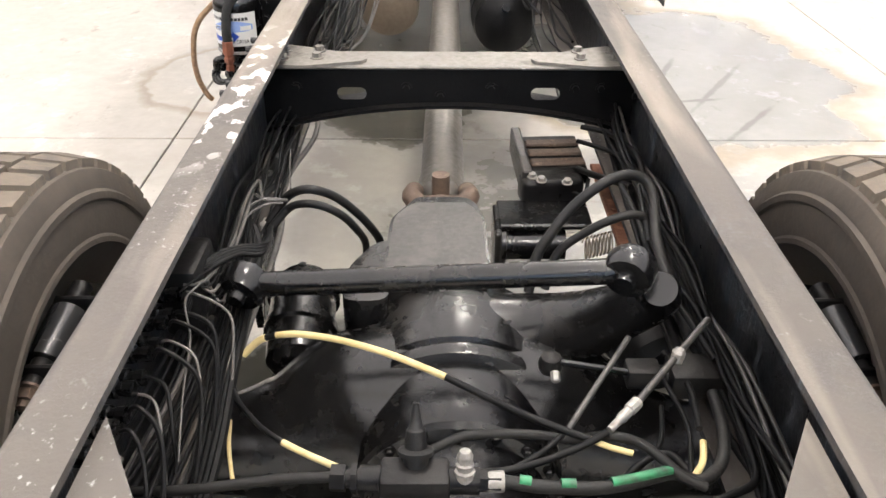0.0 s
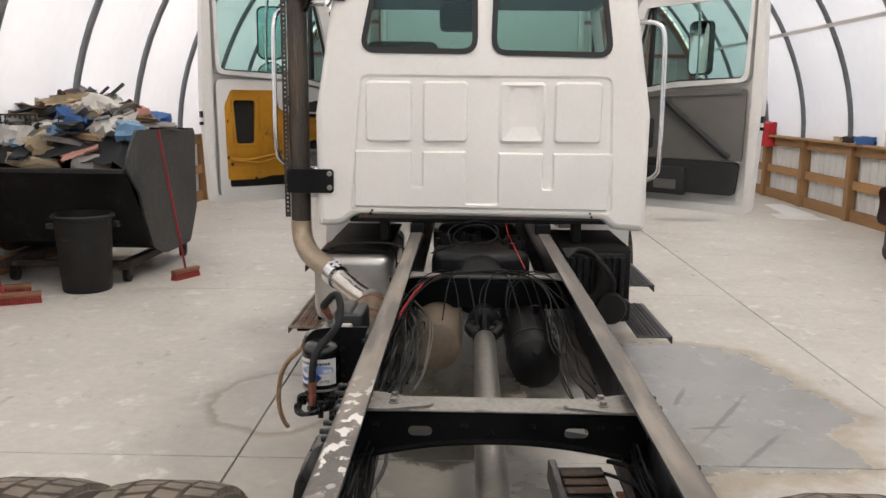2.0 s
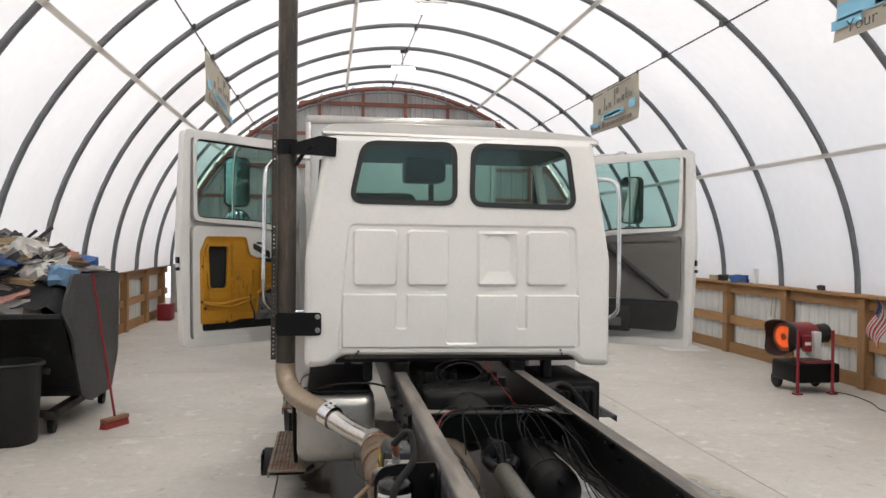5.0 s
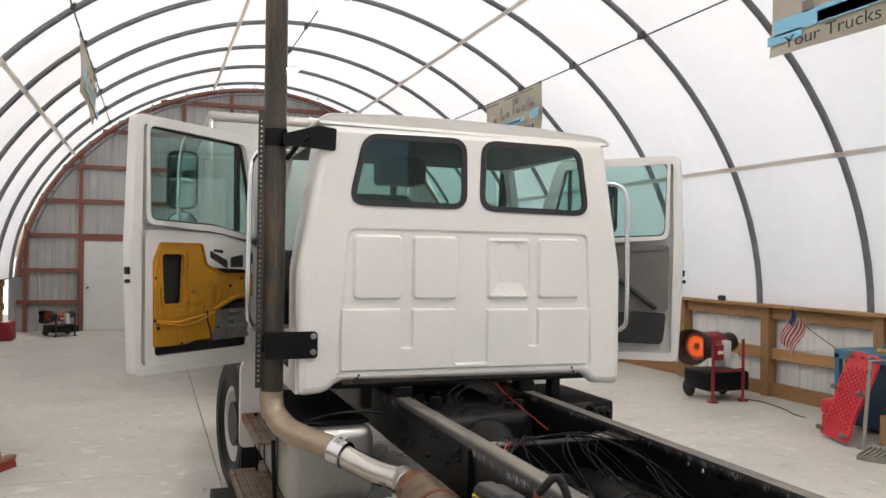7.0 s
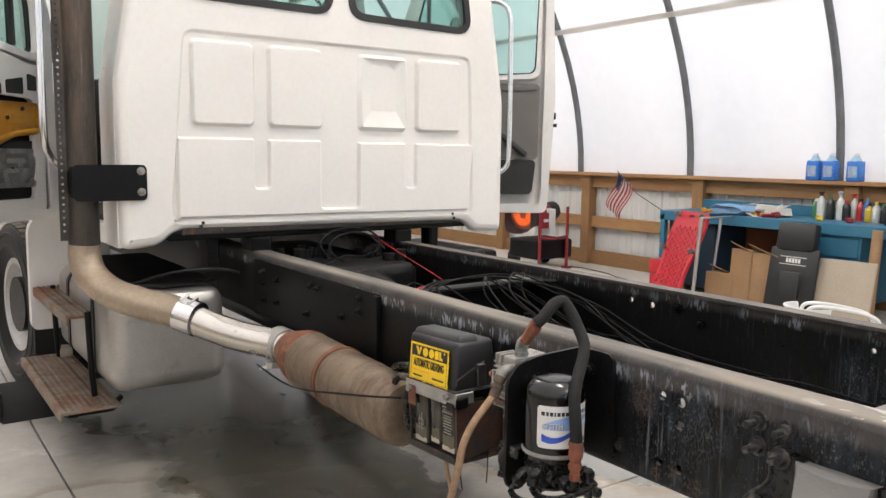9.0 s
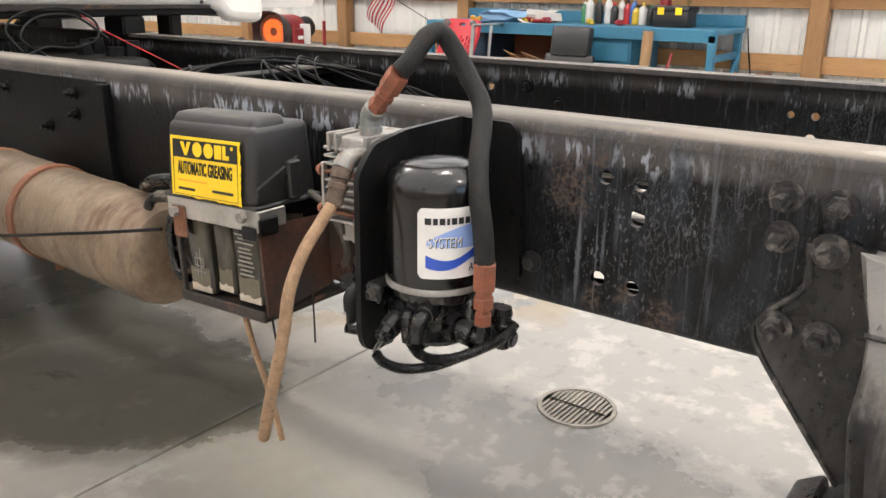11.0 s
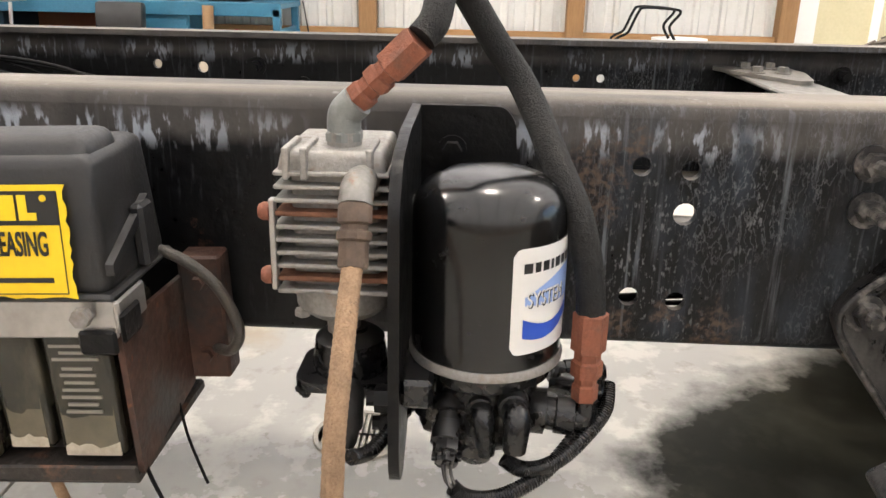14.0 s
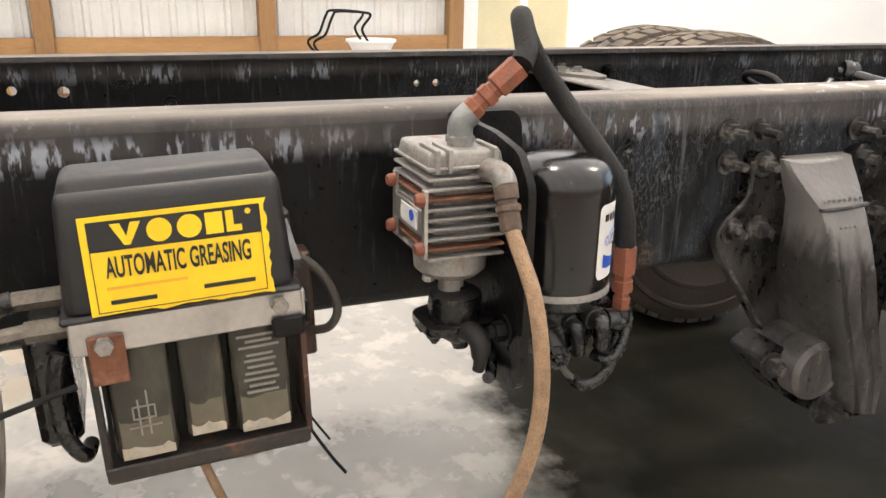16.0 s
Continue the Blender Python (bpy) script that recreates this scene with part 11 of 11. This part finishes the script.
# tool box, rags, tools
tb = thing("tool_box", (5.62, 4.50, 0.865), "black plastic tool box with yellow latches", "tool box")
bm = B()
box(bm, (5.50, 4.36, 0.865), (5.72, 4.68, 1.00), 0.012, 2)
part("body", bm, m_plastic, tb)
bm = B()
box(bm, (5.49, 4.35, 1.00), (5.73, 4.69, 1.045), 0.012, 2)
part("lid", bm, m_plastic, tb)
for y in (4.44, 4.60):
    bm = B()
    box(bm, (5.482, y - 0.03, 0.97), (5.492, y + 0.03, 1.03), 0.003, 1)
    part("latch", bm, m_yellow, tb)
bm = B()
lump(bm, (5.45, 6.15, 0.915), 0.15, 0.22, 0.05, (0, 0, 0.3), 0.35)
solo("rag", bm, heap_m["pale_blue_bag"], "crumpled pale blue rag on the bench", "rag")
bm = B()
lump(bm, (5.55, 5.88, 0.92), 0.12, 0.17, 0.055, (0, 0, 0.8), 0.35)
solo("rag", bm, heap_m["white_rag"], "crumpled white rag on the bench", "rag")
for k in range(30):
    y = rb2.choice((rb2.uniform(4.8, 6.75), rb2.uniform(5.6, 6.5)))
    bm = B()
    c = V(rb2.uniform(5.34, 5.6), y, 0.868)
    m = Matrix.Translation(c) @ Euler((0, 0, rb2.uniform(0, 6.28))).to_matrix().to_4x4()
    obox(bm, m, (-0.06, -0.018, 0.0), (0.06, 0.018, 0.035), 0.008, 1)
    obox(bm, m, (0.055, -0.03, 0.0), (0.10, 0.03, 0.05), 0.01, 1)
    solo("hand_tool", bm, rb2.choice([m_redpaint, palette[3], palette[1], palette[5], m_orange, palette[6]]), "small hand tool lying on the bench", "tool", "", "tools on the bench")
bm = B()
for k in range(26):
    a = rb2.uniform(0, 6.28)
    tube(bm, [(5.66, 4.42, 1.045), (5.66 + 0.04 * math.cos(a), 4.42 + 0.05 * math.sin(a), 1.16), (5.66 + 0.10 * math.cos(a), 4.42 + 0.14 * math.sin(a), 1.17 + rb2.uniform(0, 0.13))], 0.008, n=5)
solo("dried_plant", bm, surf("dried_stems", (0.25, 0.19, 0.06), (0.18, 0.13, 0.05), 0.8), "bundle of dry brownish stems on the tool box", "plant")
lathe_red = B()
lathe(lathe_red, (5.68, 4.64, 1.045), (0, 0, 1), [(0, 0), (0.05, 0), (0.05, 0.16), (0.03, 0.19), (0.02, 0.21), (0, 0.21)], 16)
solo("red_can", lathe_red, m_redpaint, "red spray can standing on the tool box", "can")

# small flag on a stick, standing from the bench end
fg = thing("small_flag", (5.30, 7.03, 0.86), "small striped flag with starred canton on a stick", "flag")
bm = B()
tube(bm, [(5.32, 7.03, 0.86), (5.33, 7.42, 1.03), (5.35, 7.74, 1.28)], 0.005, n=6, smooth=False)
part("stick", bm, m_clamp, fg)
m_stripe_r, m_stripe_w, m_canton = surf("flag_red", (0.50, 0.05, 0.06), (0.42, 0.04, 0.05), 0.7), surf("flag_white", (0.66, 0.63, 0.60), (0.60, 0.57, 0.54), 0.7), surf("flag_blue", (0.04, 0.05, 0.14), (0.03, 0.04, 0.11), 0.7)
fu, fv = V(0.02, -0.215, -0.165), V(-0.02, 0.155, -0.40)   # along the stick, and down the fly
f0 = V(5.345, 7.72, 1.262)


def flag_bit(name, u0, u1, v0, v1, mat, lift=0.0):
    bm = B()
    rows = []
    for i in range(9):
        v = v0 + (v1 - v0) * i / 8
        w = V(0.035 * math.sin(6 * v) - lift, 0.0, 0)
        rows.append([bm.verts.new(f0 + fu * u + fv * v + w + V(0.012 * math.sin(9 * u + 3 * v), 0, 0)) for u in (u0, (u0 + u1) / 2, u1)])
    for p, q in zip(rows, rows[1:]):
        faces_between(bm, p, q, closed=False)
    bmesh.ops.solidify(bm, geom=bm.faces[:], thickness=0.0015)
    part(name, bm, mat, fg, smooth=60)


for k in range(13):
    flag_bit("stripe", k / 13, (k + 1) / 13, 0.0, 1.0, m_stripe_w if k % 2 else m_stripe_r)
flag_bit("canton", 0.0, 7 / 13, 0.0, 0.42, m_canton, 0.004)
for a in range(5):
    for b in range(5):
        flag_bit("star", 0.04 + 0.1 * a, 0.07 + 0.1 * a, 0.04 + 0.075 * b, 0.065 + 0.075 * b, m_stripe_w, 0.007)

# things on the cap board and further along the wall
for y, nm, mt, sz in ((12.0, "blue_cloth", heap_m["blue_plastic"], (0.06, 0.20, 0.06)), (12.6, "work_glove", m_dark, (0.05, 0.08, 0.05)), (9.75, "dark_cap", m_dark, (0.03, 0.045, 0.035)), (12.9, "tan_block", heap_m["tan_foam"], (0.05, 0.10, 0.04))):
    bm = B()
    lump(bm, (5.98, y, FOOT + sz[2]), *sz, (0, 0, 0.2), 0.25)
    solo(nm, bm, mt, "small " + nm.replace("_", " ") + " lying on the timber wall cap", "cloth")
bm = B()
box(bm, (5.96, 11.45, FOOT), (6.00, 11.56, FOOT + 0.24), 0.004, 1)
solo("white_board_piece", bm, m_panelwhite, "small white board standing on the wall cap", "board")
bm = B()
lump(bm, (5.98, 16.0, 1.25), 0.10, 0.20, 0.22, (0, 0, 0.2), 0.2)
solo("red_jacket", bm, m_redplastic, "red jacket hung on the wall post", "jacket")
bm = B()
tube(bm, [(6.08, 11.15, 1.10), (6.05, 11.13, 0.95), (6.05, 11.16, 0.75)], 0.012, n=6)
tube(bm, [(6.08, 11.05, 1.12), (6.05, 11.02, 0.95), (6.05, 11.05, 0.72)], 0.012, n=6)
solo("rope", bm, m_greasewhite, "pale rope hanging from the wall post", "rope")
bm = B()
prism(bm, [(5.0, 12.6), (5.75, 12.5), (5.72, 13.3), (5.05, 13.2)], "z", 0.001, 0.006)
solo("flat_sheet", bm, m_paper, "flattened white sheet lying on the floor", "sheet")
for y in (4.08, 3.79):
    js = thing("jack_stand", (5.92, y, 0), "orange steel jack stand by the wall", "jack stand", "jack stands")
    bm = B()
    for dx, dy in ((-1, -1), (1, -1), (1, 1), (-1, 1)):
        tube(bm, [(5.92 + 0.09 * dx, y + 0.09 * dy, 0.0), (5.92 + 0.03 * dx, y + 0.03 * dy, 0.36)], 0.016, n=6, smooth=False)
    cyl(bm, (5.92, y, 0.30), (5.92, y, 0.40), 0.05, n=12)
    part("base", bm, m_orange, js)
    bm = B()
    cyl(bm, (5.92, y, 0.36), (5.92, y, 0.47), 0.022, n=10)
    box(bm, (5.87, y - 0.06, 0.46), (5.97, y + 0.06, 0.49), 0.008, 1)
    part("saddle", bm, m_rust, js)
bm = B()
tube(bm, [(6.02, 4.0, 0.86), (5.98, 3.98, 0.80), (5.99, 3.95, 0.60), (5.97, 3.90, 0.40), (5.98, 3.85, 0.30)], 0.006, n=6)
solo("power_cord", bm, m_cable, "black power cord hanging down the wall", "cord")
# spreader with a loop handle
SY0 = 1.02
sp_ = thing("seed_spreader", (5.3, SY0, 0), "wheeled seed spreader with shallow white hopper and black loop handle", "spreader")
bm = B()
lathe(bm, (5.3, SY0 - 0.16, 0.42), (0, 0, 1), [(0.06, 0), (0.09, 0.02), (0.20, 0.225), (0.215, 0.23), (0.215, 0.25), (0.195, 0.245), (0.05, 0.02)], 28)
part("hopper", bm, m_panelwhite, sp_)
for dx in (-0.11, 0.11):
    bm = B()
    tube(bm, [(5.3 + dx, SY0 - 0.16, 0.22), (5.3 + dx, SY0 + 0.34, 0.60), (5.3 + dx, SY0 + 0.26, 0.72), (5.3 + dx, SY0 + 0.20, 0.86), (5.3 + dx, SY0 + 0.15, 0.90), (5.3 + dx, SY0 - 0.08, 0.89), (5.3 + dx, SY0 - 0.12, 0.86), (5.3 + dx, SY0 - 0.05, 0.76), (5.3 + dx, SY0 - 0.10, 0.66)], 0.011, n=8)
    part("handle_tube", bm, m_cable, sp_)
bm = B()
cyl(bm, (5.19, SY0 + 0.02, 0.895), (5.41, SY0 + 0.02, 0.895), 0.011, n=8)
part("grip", bm, m_cable, sp_)
for dx in (-0.2, 0.2):
    bm = B()
    lathe(bm, (5.3 + dx - 0.03, SY0 - 0.2, 0.16), (1, 0, 0), [(0, 0), (0.12, 0.0), (0.16, 0.01), (0.16, 0.05), (0.12, 0.06), (0, 0.06)], 24)
    part("wheel", bm, m_rubber, sp_)
bm = B()
cyl(bm, (5.07, SY0 - 0.2, 0.16), (5.53, SY0 - 0.2, 0.16), 0.012, n=8)
box(bm, (5.27, SY0 - 0.25, 0.16), (5.33, SY0 - 0.13, 0.43), 0.01, 1)
tube(bm, [(5.3, SY0 - 0.15, 0.3), (5.3, SY0 + 0.1, 0.02)], 0.012, n=6, smooth=False)
part("frame", bm, m_cable, sp_)
# red tool chest by the west wall
bm = B()
box(bm, (-4.75, 18.4, 0.0), (-4.45, 18.9, 0.38), 0.02, 2)
solo("red_tool_chest", bm, m_redpaint, "small red tool chest by the far wall", "tool chest")
# ribbed panel, white shell and sheet lying on the floor
rp = thing("ribbed_panel", (4.58, 5.76, 0), "weathered grey ribbed panel lying on concrete", "panel")
m_rib = surf("weathered_grey_board", (0.26, 0.24, 0.195), (0.17, 0.155, 0.125), 0.8, s1=6, s2=60, bump=0.3)
rt = pose(4.58, 5.76, 0, 0, 0, 28)
bm = B()
obox(bm, rt, (-0.21, -0.17, 0.0), (0.21, 0.17, 0.045), 0.004, 1)
part("base", bm, m_rib, rp)
bm = B()
for k in range(8):
    obox(bm, rt, (-0.205, -0.165 + 0.043 * k, 0.045), (0.205, -0.142 + 0.043 * k, 0.062), 0.003, 1)
each("rib", bm, m_rib, rp)
sh_ = thing("plastic_shell", (4.50, 4.74, 0), "white moulded plastic seat shell with tubular arms on the floor", "seat")
bm = B()
prof = [(0.17, 0.0), (0.19, 0.02), (0.205, 0.20), (0.215, 0.225), (0.20, 0.225), (0.185, 0.20), (0.165, 0.03)]
ring = []
for i in range(21):
    a = radians(60 + 200 * i / 20)
    ring.append([bm.verts.new((4.50 + r * math.cos(a), 4.74 + r * math.sin(a), z)) for r, z in prof])
for a, b in zip(ring, ring[1:]):
    faces_between(bm, a, b)
bm.faces.new(ring[0])
bm.faces.new(list(reversed(ring[-1])))
part("shell", bm, m_panelwhite, sh_)
for dx in (0.0, 0.13):
    bm = B()
    tube(bm, [(4.33 + dx, 4.72 + dx, 0.015), (4.37 + dx, 4.70 + dx, 0.16), (4.42 + dx, 4.66 + dx, 0.235), (4.62 + dx, 4.50 + dx, 0.215), (4.80 + dx, 4.34 + dx, 0.15), (4.84 + dx, 4.30 + dx, 0.015)], 0.016, n=10)
    part("arm_tube", bm, m_panelwhite, sh_)
bm = B()
prism(bm, rpoly([(5.24, 12.85), (5.79, 13.07), (5.82, 14.62), (5.45, 14.50)], 0.02, 2), "z", 0.003, 0.007)
solo("white_sheet", bm, m_panelwhite, "white sheet lying flat on the floor by the wall", "sheet")
